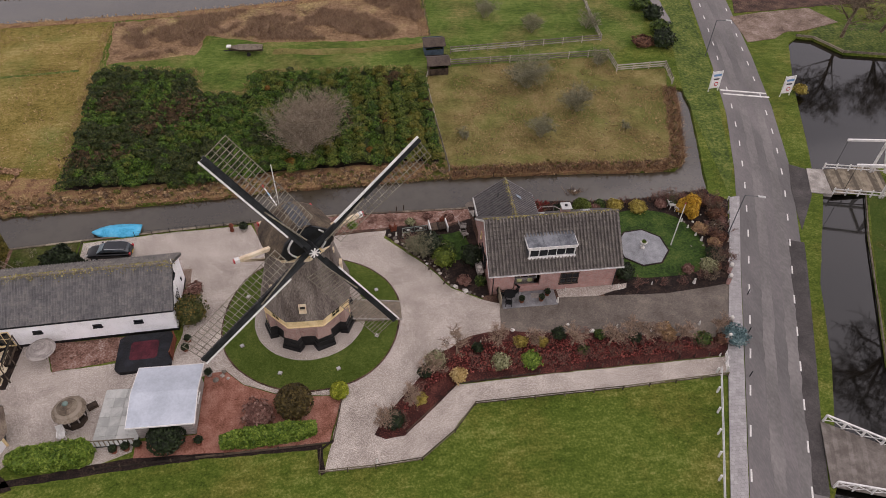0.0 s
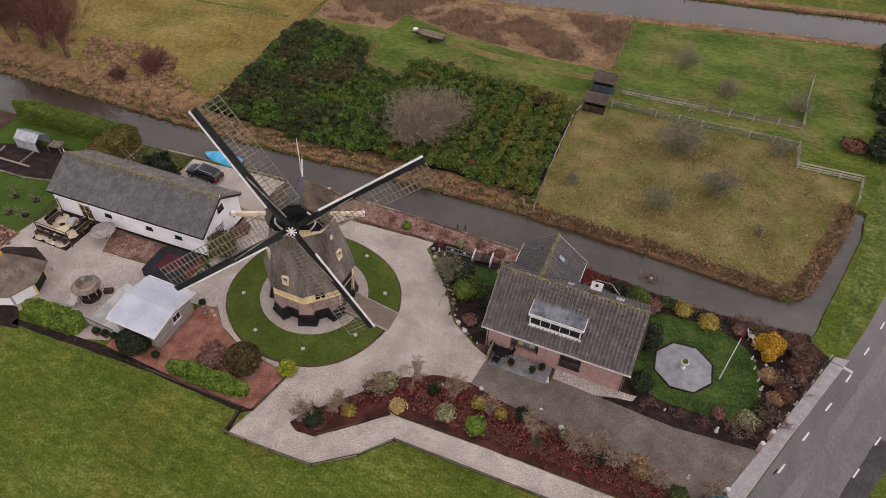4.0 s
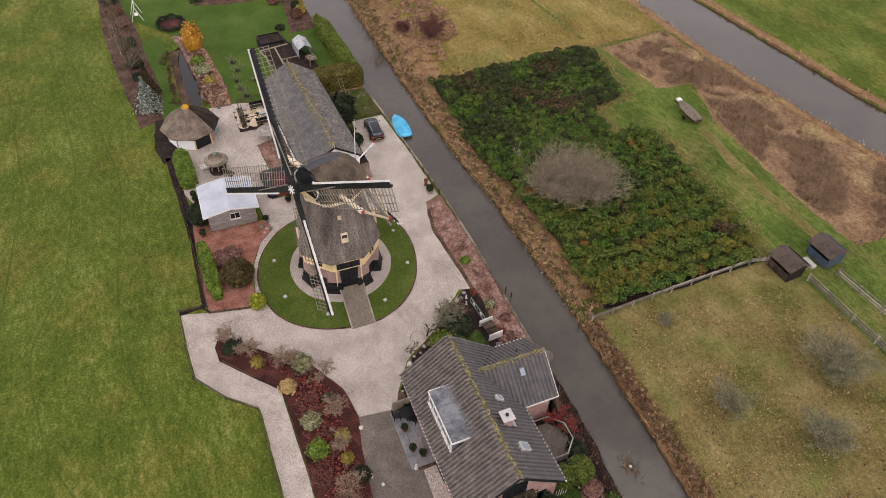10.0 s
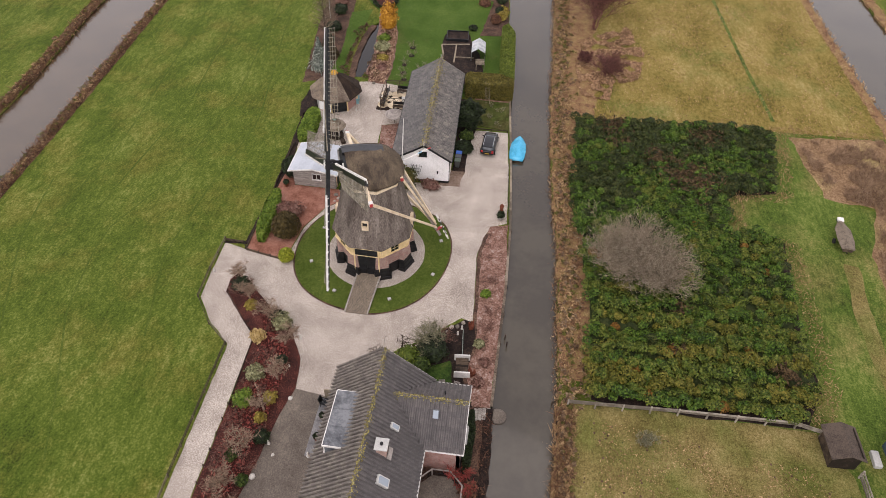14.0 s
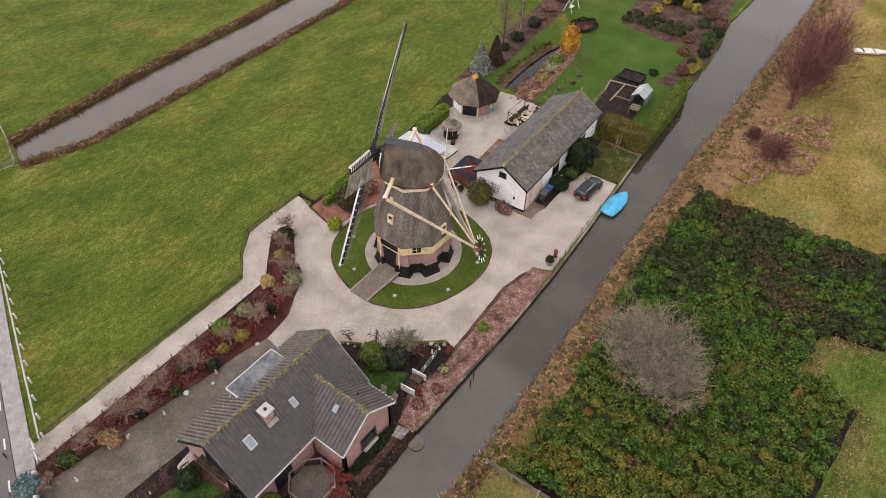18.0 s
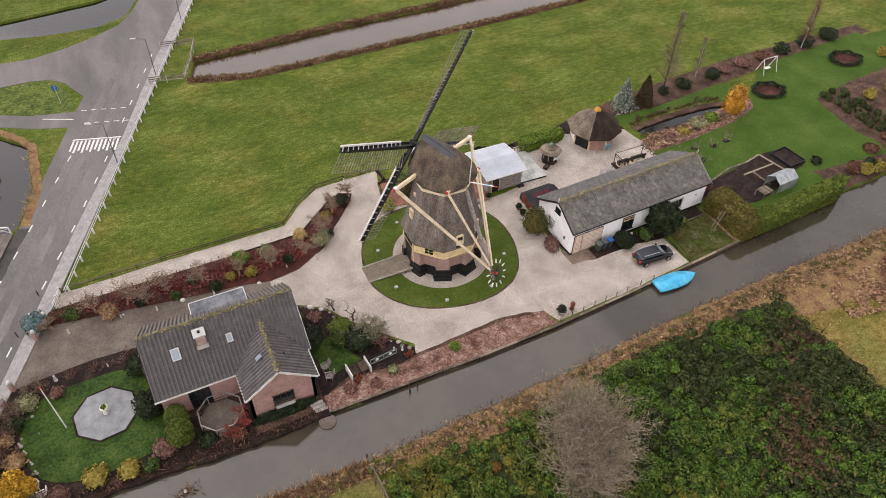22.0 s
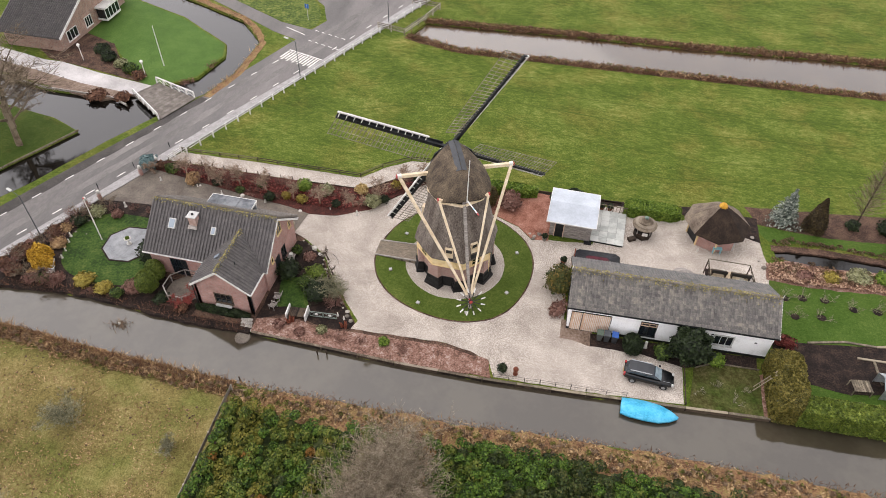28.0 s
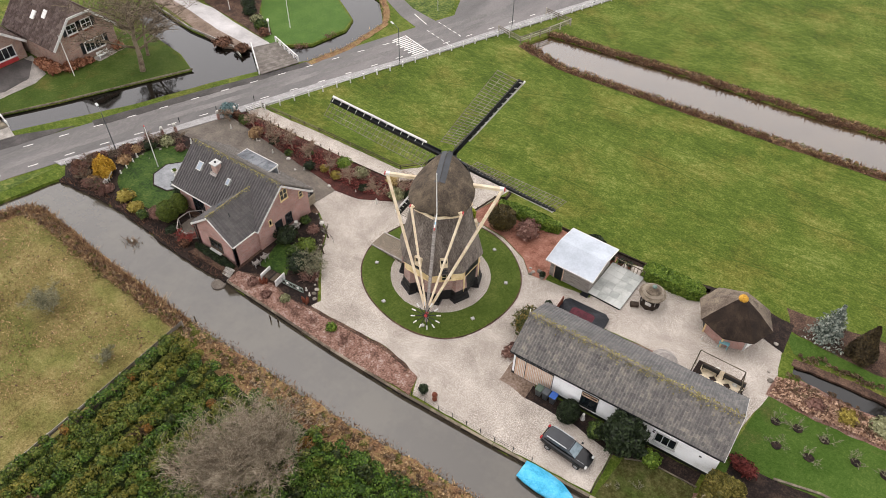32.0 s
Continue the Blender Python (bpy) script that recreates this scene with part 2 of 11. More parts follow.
M_BEAM = mat("pale_beam_paint", [(0.3, "cbb696"), (0.5, "e2d0b2"), (0.7, "ecdec6")], 0.7, 0.06, 0.4, 0.6, 0.2, 0.04)
M_THATCH = mat("weathered_thatch", [(0.26, "433b36"), (0.45, "655c55"), (0.57, "797068"), (0.75, "978d84")], 1.2, 0.06, 0.5, 0.95, 1.0, 0.05, stretch=(1, 1, 0.2))
M_THATCHDARK = mat("mossy_thatch", [(0.28, "332b25"), (0.45, "50463c"), (0.57, "635748"), (0.75, "80725e")], 1.0, 0.05, 0.55, 0.95, 1.0, 0.05, stretch=(1, 1, 0.3))
M_MILLBRICK = brickwork("mill_brick", "a58279", "8f6d64", "a89c93")
M_HOUSEBRICK = brickwork("house_brick", "b58a80", "a1766c", "aa9b94")
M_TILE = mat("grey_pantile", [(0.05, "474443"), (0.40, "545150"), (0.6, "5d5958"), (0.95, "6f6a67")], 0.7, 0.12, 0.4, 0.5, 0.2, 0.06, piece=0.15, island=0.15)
M_TILEPALE = mat("pale_pantile", [(0.05, "504b47"), (0.40, "66605b"), (0.6, "736d66"), (0.95, "8e877d")], 0.7, 0.12, 0.4, 0.5, 0.2, 0.06, piece=0.12, island=0.12)
M_BARNTILE = mat("lichen_pantile", [(0.05, "4b4947"), (0.40, "64615e"), (0.6, "75716c"), (0.95, "989284")], 1.0, 0.15, 0.4, 0.6, 0.2, 0.06, piece=0.2, island=0.2)
M_MOSS = mat("yellow_moss", [(0.3, "635b34"), (0.5, "857b48"), (0.7, "a69c66")], 0.5, 0.06, 0.5, 0.95, 0.8, 0.05, island=0.3)
M_ZINC = mat("zinc_sheet", [(0.3, "4b4d51"), (0.5, "64676b"), (0.7, "7f8285")], 1.2, 0.2, 0.3, 0.75, 0.15, 0.1, 0.0, spec=0.25)
M_WHITEROOF = mat("white_roof_sheet", [(0.2, "a3aab2"), (0.5, "b4bbc3"), (0.8, "c2c9d0")], 2.0, 0.2, 0.3, 0.5, 0.0)
M_GREYBOARD = mat("grey_boards", [(0.3, "77706b"), (0.5, "918a84"), (0.7, "aba49d")], 0.8, 0.05, 0.4, 0.8, 0.3, 0.04, stretch=(1, 1, 6))
M_WOOD = mat("weathered_wood", [(0.3, "4a4036"), (0.5, "6b5f50"), (0.7, "8c8172")], 0.8, 0.05, 0.4, 0.85, 0.4, 0.04, piece=0.25)
M_PALEWOOD = mat("pale_fence_wood", [(0.3, "5a5246"), (0.5, "766c5c"), (0.7, "948976")], 0.6, 0.05, 0.4, 0.85, 0.4, 0.03, piece=0.3)
M_TERRA = mat("terracotta", [(0.3, "5d3526"), (0.5, "7b4a37"), (0.7, "93614c")], 0.3, 0.04, 0.4, 0.85, 0.2, 0.03)
M_LATTICE = mat("lattice_wood", [(0.3, "5f594c"), (0.5, "7c7668"), (0.7, "989283")], 0.8, 0.05, 0.4, 0.8, 0.3, 0.04)
M_TAN = mat("tan_boards", [(0.3, "b5937a"), (0.5, "cdae95"), (0.7, "dcc3ac")], 0.6, 0.06, 0.4, 0.7, 0.2, 0.04)
M_REDWOOD = mat("red_brown_boards", [(0.3, "5a3022"), (0.5, "75402e"), (0.7, "8c5540")], 0.7, 0.06, 0.4, 0.8, 0.2, 0.04)
M_GLASS = glass("window_glass")
M_SKYGLASS = glass("skylight_glass", "8d99a3", 0.05)
M_WATER = water("canal_water", "3c362c", "484236", coat=0.45)
M_WATERDARK = water("dark_water", "0e0d0b", "151310", 0.012, 0.08)
M_STEEL = plain("dark_steel", "24282a", 0.45, 0.6)
M_LAMP = plain("lamp_grey", "b8b8b4", 0.5)
M_RED = plain("red_paint", "b03a3a", 0.5)
M_BLUE = mat("blue_tarpaulin", [(0.3, "2f9cc2"), (0.5, "45b4dc"), (0.7, "62c2e4")], 0.9, 0.12, 0.3, 0.45, 0.6, 0.3)
M_CARPAINT = plain("black_car_paint", "0c0d0f", 0.22, 0.0, dirt=0.03)
M_TYRE = plain("tyre_rubber", "161616", 0.8)
M_CHROME = plain("silver_trim", "a9adb0", 0.3, 0.8)
M_CONCRETE = mat("pale_concrete", [(0.3, "7f7a73"), (0.5, "9d978f"), (0.7, "b8b2aa")], 1.2, 0.1, 0.4, 0.9, 0.3, 0.05)
M_TWIG = mat("bare_twigs", [(0.3, "4a3e32"), (0.5, "6c5e4d"), (0.7, "8b7d6a")], 0.8, 0.1, 0.4, 0.9, 0.2, 0.05, island=0.35)
M_TWIGRED = mat("reddish_twigs", [(0.3, "4b322b"), (0.5, "6c4d43"), (0.7, "8a6c60")], 0.8, 0.1, 0.4, 0.9, 0.2, 0.05, island=0.45)
M_BARK = mat("bark", [(0.3, "2c241e"), (0.5, "4a3f35"), (0.7, "6b6054")], 0.5, 0.06, 0.5, 0.95, 0.8, 0.04)
M_LEAFDARK = mat("dark_leaves", [(0.2, "0f160a"), (0.5, "1f2b14"), (0.8, "374526")], 1.2, 0.2, 0.3, 0.6, 0.0, island=0.6)
M_LEAF = mat("green_leaves", [(0.2, "1c2a0c"), (0.5, "36491a"), (0.8, "5c6d2c")], 1.5, 0.2, 0.3, 0.6, 0.0, island=0.7)
M_LEAFBRIGHT = mat("bright_hedge_leaves", [(0.2, "354d10"), (0.5, "5d7724"), (0.8, "8a9c42")], 1.0, 0.2, 0.3, 0.6, 0.0, island=0.55)
M_LEAFYELLOW = mat("yellow_leaves", [(0.2, "65571d"), (0.5, "8f7f34"), (0.8, "b3a456")], 0.8, 0.2, 0.3, 0.6, 0.0, island=0.6)
M_LEAFPALE = mat("variegated_leaves", [(0.2, "4a4a30"), (0.5, "80805a"), (0.8, "adad88")], 0.8, 0.2, 0.3, 0.6, 0.0, island=0.7)
M_LEAFBLUE = mat("blue_spruce_needles", [(0.2, "414b43"), (0.5, "747d73"), (0.8, "adb2a6")], 0.8, 0.2, 0.3, 0.7, 0.0, island=0.7)
M_LEAFBROWN = mat("brown_leaves", [(0.2, "3c261d"), (0.5, "5e4031"), (0.8, "84614a")], 0.8, 0.2, 0.3, 0.8, 0.0, island=0.7)
M_LEAFRED = mat("dry_red_stems", [(0.2, "543a32"), (0.5, "7a584d"), (0.8, "997b6f")], 0.8, 0.2, 0.3, 0.8, 0.0, island=0.6)
M_REED = mat("dry_reed", [(0.2, "6b543b"), (0.5, "997b59"), (0.8, "bea27a")], 2.5, 0.3, 0.4, 0.9, 0.0, island=0.6)
M_REEDDARK = mat("bank_reed", [(0.2, "4d3a2c"), (0.5, "75604c"), (0.8, "9b866c")], 2.5, 0.3, 0.4, 0.9, 0.0, island=0.5)
M_REEDRUST = mat("rust_reed", [(0.2, "3c271b"), (0.5, "684936"), (0.8, "8f7055")], 2.5, 0.3, 0.4, 0.9, 0.0, island=0.5)
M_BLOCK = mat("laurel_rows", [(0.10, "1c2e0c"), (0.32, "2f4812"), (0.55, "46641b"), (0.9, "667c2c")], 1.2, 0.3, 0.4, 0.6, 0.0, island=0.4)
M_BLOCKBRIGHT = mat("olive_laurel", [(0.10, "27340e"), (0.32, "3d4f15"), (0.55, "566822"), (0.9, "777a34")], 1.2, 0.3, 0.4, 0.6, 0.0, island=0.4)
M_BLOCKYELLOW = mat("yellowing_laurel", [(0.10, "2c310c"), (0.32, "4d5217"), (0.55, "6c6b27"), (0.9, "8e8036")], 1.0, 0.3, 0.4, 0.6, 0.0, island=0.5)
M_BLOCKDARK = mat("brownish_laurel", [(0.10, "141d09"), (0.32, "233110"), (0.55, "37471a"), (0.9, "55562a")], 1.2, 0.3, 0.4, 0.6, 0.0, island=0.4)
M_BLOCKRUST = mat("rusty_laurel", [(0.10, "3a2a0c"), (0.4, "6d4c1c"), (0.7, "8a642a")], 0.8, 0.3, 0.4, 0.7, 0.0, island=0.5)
M_BANK = mat("rough_bank", [(0.28, "503a27"), (0.42, "765840"), (0.52, "927051"), (0.6, "7b6d41"), (0.75, "b2946a")], 1.3, 0.15, 0.5, 0.95, 1.0, 0.2)
M_BANKDARK = mat("muddy_bank", [(0.28, "2c1f16"), (0.45, "4b3626"), (0.57, "634b36"), (0.75, "83694c")], 1.6, 0.15, 0.55, 0.95, 1.0, 0.2)
M_BROWNSOIL = mat("brown_border_soil", [(0.28, "2a1f18"), (0.45, "45332a"), (0.58, "5c463a"), (0.75, "77614f")], 1.6, 0.12, 0.55, 0.95, 0.9, 0.1)
M_DITCH = water("ditch_water", "453726", "524330", coat=0.75)

M_BOXBALL = mat("box_leaves", [(0.2, "262f15"), (0.5, "3d4723"), (0.8, "5a6136")], 0.8, 0.2, 0.3, 0.6, 0.0, island=0.5)
M_HEDGEMID = mat("green_hedge_leaves", [(0.2, "323f0e"), (0.5, "56671f"), (0.8, "828d3c")], 1.0, 0.2, 0.3, 0.6, 0.0, island=0.5)
M_PAVING = brickwork("pavement_slabs", "a4a19f", "969391", "7a7674", 0.3, 0.3, top=True)
M_FORECOURT = mat("pinkish_brick_forecourt", [(0.28, "5c4c42"), (0.45, "786657"), (0.57, "88766a"), (0.75, "a08f82")], 2.5, 0.2, 0.45, 0.9, 0.3, 0.06)
M_REDSTRIP = mat("mixed_bank_gravel", [(0.26, "4a342b"), (0.42, "6e5246"), (0.55, "88675a"), (0.68, "98837a"), (0.8, "b5a599")], 0.9, 0.16, 0.5, 0.95, 0.9, 0.08)
M_GREYDRIVE = mat("grey_drive", [(0.28, "a19d9b"), (0.45, "b4b0ae"), (0.57, "bebab8"), (0.75, "ccc8c6")], 3.0, 0.12, 0.4, 0.9, 0.4, 0.05)
M_NEATLAWN = mat("neat_green_lawn", [(0.30, "3a561b"), (0.5, "446221"), (0.7, "536d2e")], 3.0, 0.12, 0.6, 0.9, 0.6, 0.08)
M_HUTTHATCH = mat("hut_thatch", [(0.28, "463c34"), (0.45, "64584d"), (0.57, "766a5d"), (0.75, "90836f")], 0.9, 0.06, 0.55, 0.95, 1.0, 0.05, stretch=(1, 1, 0.3))
M_OLIVEBALL = mat("olive_clipped_leaves", [(0.2, "2b2410"), (0.5, "463c1d"), (0.8, "64562c")], 0.8, 0.2, 0.3, 0.6, 0.0, island=0.5)
M_YELLOWBALL = mat("lime_yellow_leaves", [(0.2, "606a14"), (0.5, "8c9426"), (0.8, "b5b84c")], 0.8, 0.2, 0.3, 0.6, 0.0, island=0.5)
M_RIDGE = plain("grey_ridge_sheet", "46484b", 0.7)
M_OLDWOOD = mat("old_dark_wood", [(0.3, "241d17"), (0.5, "3b3027"), (0.7, "574a3d")], 0.6, 0.05, 0.4, 0.85, 0.4, 0.03, piece=0.3)
M_FENCEGREY = mat("mossy_fence_wood", [(0.3, "3a3426"), (0.5, "504838"), (0.7, "6b6350")], 0.6, 0.05, 0.4, 0.85, 0.4, 0.03, piece=0.3)
M_DECK = mat("silvered_deck_boards", [(0.3, "9fa19c"), (0.5, "b2b4ae"), (0.7, "c4c5bf")], 0.8, 0.06, 0.4, 0.85, 0.3, 0.04, piece=0.2)
M_GARDENLAWN = turf("mossy_garden_lawn", [(0.05, "253b0e"), (0.38, "3a541a"), (0.6, "4a6127"), (0.95, "6c753b")], [(0.05, "3a331d"), (0.38, "4d4a28"), (0.6, "5e5934"), (0.95, "7a7048")], 4.0, (1, 1, 1), 0.3, 0.36, span=0.4)
M_FLATTILE = mat("old_grey_tile", [(0.05, "4c4c4c"), (0.40, "5f5e5d"), (0.6, "6c6a68"), (0.95, "827e77")], 1.0, 0.15, 0.4, 0.6, 0.2, 0.06, piece=0.2, island=0.15)
M_DARKHUT = mat("dark_brown_thatch", [(0.28, "19120e"), (0.45, "281e18"), (0.57, "33281f"), (0.75, "463a2e")], 0.9, 0.06, 0.55, 0.95, 1.0, 0.05, stretch=(1, 1, 0.3))
# dark green that paints the shade seen in gaps between the bushes
M_GAPSHADE = mat("shrub_gap_shade", [(0.28, "1a220c"), (0.5, "2a3416"), (0.72, "3f4524")], 1.0, 0.2, 0.5, 0.95, 0.0)
M_ROUGH = turf("rough_brown_grass", [(0.05, "26260f"), (0.38, "3e3d1c"), (0.6, "535030"), (0.95, "7a7050")], [(0.05, "23300d"), (0.38, "374518"), (0.6, "465224"), (0.95, "666638")], 2.0, (1, 1, 1), 0.5, span=0.4)
M_MOSSLAWN = turf("mossy_village_lawn", [(0.05, "22310c"), (0.38, "374a16"), (0.6, "485824"), (0.95, "6a6c38")], [(0.05, "383411"), (0.38, "544e1f"), (0.6, "655e30"), (0.95, "827a4c")], 3.0, (1, 1, 1), 0.3, 0.4, span=0.35)
M_BROWNTILE = mat("purple_brown_pantile", [(0.05, "3b302d"), (0.40, "54453f"), (0.6, "63534c"), (0.95, "80706a")], 1.2, 0.3, 0.3, 0.6, 0.2, 0.06, piece=0.2, island=0.2)
M_TWIGGREEN = mat("lichened_twigs", [(0.3, "565541"), (0.5, "77745a"), (0.7, "959177")], 0.8, 0.1, 0.4, 0.9, 0.2, 0.05, island=0.4)
M_BRIDGEDECK = mat("grey_bridge_planks", [(0.3, "5d564f"), (0.5, "6f6861"), (0.7, "837c75")], 0.8, 0.06, 0.4, 0.85, 0.3, 0.04, piece=0.1)
M_BEECH = mat("dry_beech_leaves", [(0.2, "5e3826"), (0.5, "8d5c43"), (0.8, "b58468")], 0.8, 0.2, 0.3, 0.8, 0.0, island=0.7)
# darker green for the two lawns beside the house
M_DARKLAWN = mat("dark_green_lawn", [(0.28, "1c300a"), (0.45, "2b4310"), (0.57, "385019"), (0.78, "55602a")], 2.0, 0.2, 0.5, 0.9, 1.0, 0.1)
M_PALETRUNK = mat("pale_pruned_wood", [(0.3, "5d4c3d"), (0.5, "857060"), (0.7, "a58f7b")], 0.6, 0.06, 0.4, 0.9, 0.4, 0.04, island=0.3)
M_JUNIPER = mat("blue_juniper_needles", [(0.2, "2f4749"), (0.5, "587273"), (0.8, "8ba09e")], 0.8, 0.2, 0.3, 0.7, 0.0, island=0.6)
M_WITHERED = mat("withered_shrub_leaves", [(0.2, "2e2416"), (0.5, "4e3e28"), (0.8, "6b583c")], 0.8, 0.2, 0.3, 0.8, 0.0, island=0.6)


# ---- building helpers ----
class Geo:
    """Collects vertices and faces for one mesh."""

    def __init__(self):
        self.v, self.f = [], []

    def add(self, verts, faces):
        o = len(self.v)
        self.v += [tuple(p) for p in verts]
        self.f += [tuple(i + o for i in q) for q in faces]
        return self

    def box(self, x0, y0, z0, x1, y1, z1, m=None):
        p = [Vector((x, y, z)) for z in (z0, z1) for x, y in ((x0, y0), (x1, y0), (x1, y1), (x0, y1))]
        if m is not None:
            p = [m @ q for q in p]
        return self.add(p, [(3, 2, 1, 0), (4, 5, 6, 7), (0, 1, 5, 4), (1, 2, 6, 5), (2, 3, 7, 6), (3, 0, 4, 7)])

    def beam(self, a, b, w, h=None, w2=None, h2=None, up=(0, 0, 1)):
        a, b = Vector(a), Vector(b)
        d = (b - a).normalized()
        s = d.cross(Vector(up))
        s = s.normalized() if s.length > 1e-4 else Vector((1, 0, 0))
        u = s.cross(d)
        h = w if h is None else h
        w2, h2 = w if w2 is None else w2, h if h2 is None else h2
        p = [c + s * (i * ww / 2) + u * (j * hh / 2) for c, ww, hh in ((a, w, h), (b, w2, h2)) for i, j in ((-1, -1), (1, -1), (1, 1), (-1, 1))]
        return self.add(p, [(3, 2, 1, 0), (4, 5, 6, 7), (0, 1, 5, 4), (1, 2, 6, 5), (2, 3, 7, 6), (3, 0, 4, 7)])

    def tube(self, a, b, r0, r1=None, n=8):
        a, b = Vector(a), Vector(b)
        r1 = r0 if r1 is None else r1
        d = (b - a).normalized()
        s = d.orthogonal().normalized()
        u = d.cross(s)
        p = [c + (s * math.cos(k * 2 * math.pi / n) + u * math.sin(k * 2 * math.pi / n)) * r for c, r in ((a, r0), (b, r1)) for k in range(n)]
        return self.add(p, [(k, (k + 1) % n, n + (k + 1) % n, n + k) for k in range(n)] + [tuple(reversed(range(n))), tuple(range(n, 2 * n))])

    def lathe(self, prof, n=16, turn=0.0, apothem=False, c=(0, 0), cap=True):
        k2 = 1 / math.cos(math.pi / n) if apothem else 1
        o = [(c[0] + r * k2 * math.cos(turn + 2 * math.pi * k / n), c[1] + r * k2 * math.sin(turn + 2 * math.pi * k / n), z) for r, z in prof for k in range(n)]
        f = [(j * n + k, j * n + (k + 1) % n, (j + 1) * n + (k + 1) % n, (j + 1) * n + k) for j in range(len(prof) - 1) for k in range(n)]
        if cap:
            f += [tuple(reversed(range(n))), tuple(range((len(prof) - 1) * n, len(prof) * n))]
        return self.add(o, f)

    def slab(self, pts, z0, z1):
        """An upright prism over a plan outline."""
        n = len(pts)
        area = sum(pts[i][0] * pts[(i + 1) % n][1] - pts[(i + 1) % n][0] * pts[i][1] for i in range(n))
        pts = pts if area > 0 else pts[::-1]
        return self.add([(x, y, z0) for x, y in pts] + [(x, y, z1) for x, y in pts], [tuple(reversed(range(n))), tuple(range(n, 2 * n))] + [(k, (k + 1) % n, n + (k + 1) % n, n + k) for k in range(n)])

    def extrude(self, pts, way):
        """A flat outline in space, given thickness along way."""
        n, w = len(pts), Vector(way)
        a = [Vector(p) for p in pts]
        return self.add(a + [p + w for p in a], [tuple(range(n)), tuple(reversed(range(n, 2 * n)))] + [(k, n + k, n + (k + 1) % n, (k + 1) % n) for k in range(n)])

    def mesh(self, name, bevel=0.0, smooth=False):
        me = bpy.data.meshes.new(name)
        me.from_pydata(self.v, [], self.f)
        bm = bmesh.new()
        bm.from_mesh(me)
        bmesh.ops.recalc_face_normals(bm, faces=bm.faces)
        if bevel:
            bmesh.ops.bevel(bm, geom=[e for e in bm.edges if e.is_manifold and e.calc_face_angle(0) > 0.5], offset=bevel, segments=1, affect="EDGES")
        bm.to_mesh(me)
        bm.free()
        if smooth:
            me.shade_smooth()
        return me


def thing(name, label, category, m=None, group="", kind=""):
    ob = new(name)
    ob.empty_display_size = 0.2
    if m is not None:
        ob.matrix_basis = m
    return tagged(ob, label, category, group, kind)


def part(name, geo, material, parent=None, label="", bevel=0.0, smooth=False):
    """Links a Geo (or a ready mesh) as one mesh object under a thing or a part."""
    me = geo.mesh(name, bevel, smooth) if isinstance(geo, Geo) else geo
    if material and not me.materials:
        me.materials.append(material)
    ob = new(name, me)
    ob.parent = parent
    return tagged(ob, label)


def solo(name, geo, material, label, category, group="", kind="", m=None, bevel=0.0, smooth=False):
    """A thing that is one mesh."""
    ob = tagged(part(name, geo, material, None, "", bevel, smooth), label, category, group, kind)
    if m is not None:
        ob.matrix_basis = m
    return ob


def raw(name, verts, faces, material, smooth=False):
    me = bpy.data.meshes.new(name)
    me.from_pydata(verts if isinstance(verts, list) else verts.tolist(), [], faces if isinstance(faces, list) else faces.tolist())
    me.materials.append(material)
    if smooth:
        me.shade_smooth()
    return me


def wobble(pts, step=0.6, amount=0.12, seed=0):
    """The outline with points every step metres, pushed about a little."""
    out = []
    for i, (x0, y0) in enumerate(pts):
        x1, y1 = pts[(i + 1) % len(pts)]
        k = max(1, int(math.hypot(x1 - x0, y1 - y0) / step))
        for j in range(k):
            x, y = x0 + (x1 - x0) * j / k, y0 + (y1 - y0) * j / k
            w = noise.noise_vector(Vector((x * 0.9 + seed, y * 0.9, seed * 3.1)))
            out.append((x + w[0] * amount, y + w[1] * amount))
    return out


def rounded(pts, times=2):
    for _ in range(times):
        pts = [q for i in range(len(pts)) for a, b in ((pts[i], pts[(i + 1) % len(pts)]),) for q in ((a[0] * 0.75 + b[0] * 0.25, a[1] * 0.75 + b[1] * 0.25), (a[0] * 0.25 + b[0] * 0.75, a[1] * 0.25 + b[1] * 0.75))]
    return pts


def sheet(name, pts, z, material, label="", step=0.6, amount=0.12, depth=0.3, seed=0, category="ground"):
    """A piece of ground cover with some depth, its top at z."""
    g = Geo().slab(wobble(pts, step, amount, seed), z - depth, z)
    return solo(name, g, material, label, category, kind="structure")


def inside(pts, x, y):
    hit, n = False, len(pts)
    for i in range(n):
        (x0, y0), (x1, y1) = pts[i], pts[(i + 1) % n]
        if (y0 > y) != (y1 > y) and x < (x1 - x0) * (y - y0) / (y1 - y0) + x0:
            hit = not hit
    return hit


def scatter(pts, count, rng):
    """Random places inside an outline."""
    xs, ys = [p[0] for p in pts], [p[1] for p in pts]
    out = []
    while len(out) < count:
        x, y = rng.uniform(min(xs), max(xs)), rng.uniform(min(ys), max(ys))
        if inside(pts, x, y):
            out.append((x, y))
    return out


def along(pts, step):
    """Points at even steps along a line, with the direction there."""
    out, left = [], 0.0
    for (x0, y0), (x1, y1) in zip(pts, pts[1:]):
        d = math.hypot(x1 - x0, y1 - y0)
        s = left
        while s <= d:
            out.append((x0 + (x1 - x0) * s / d, y0 + (y1 - y0) * s / d, math.atan2(y1 - y0, x1 - x0)))
            s += step
        left = s - d
    return out


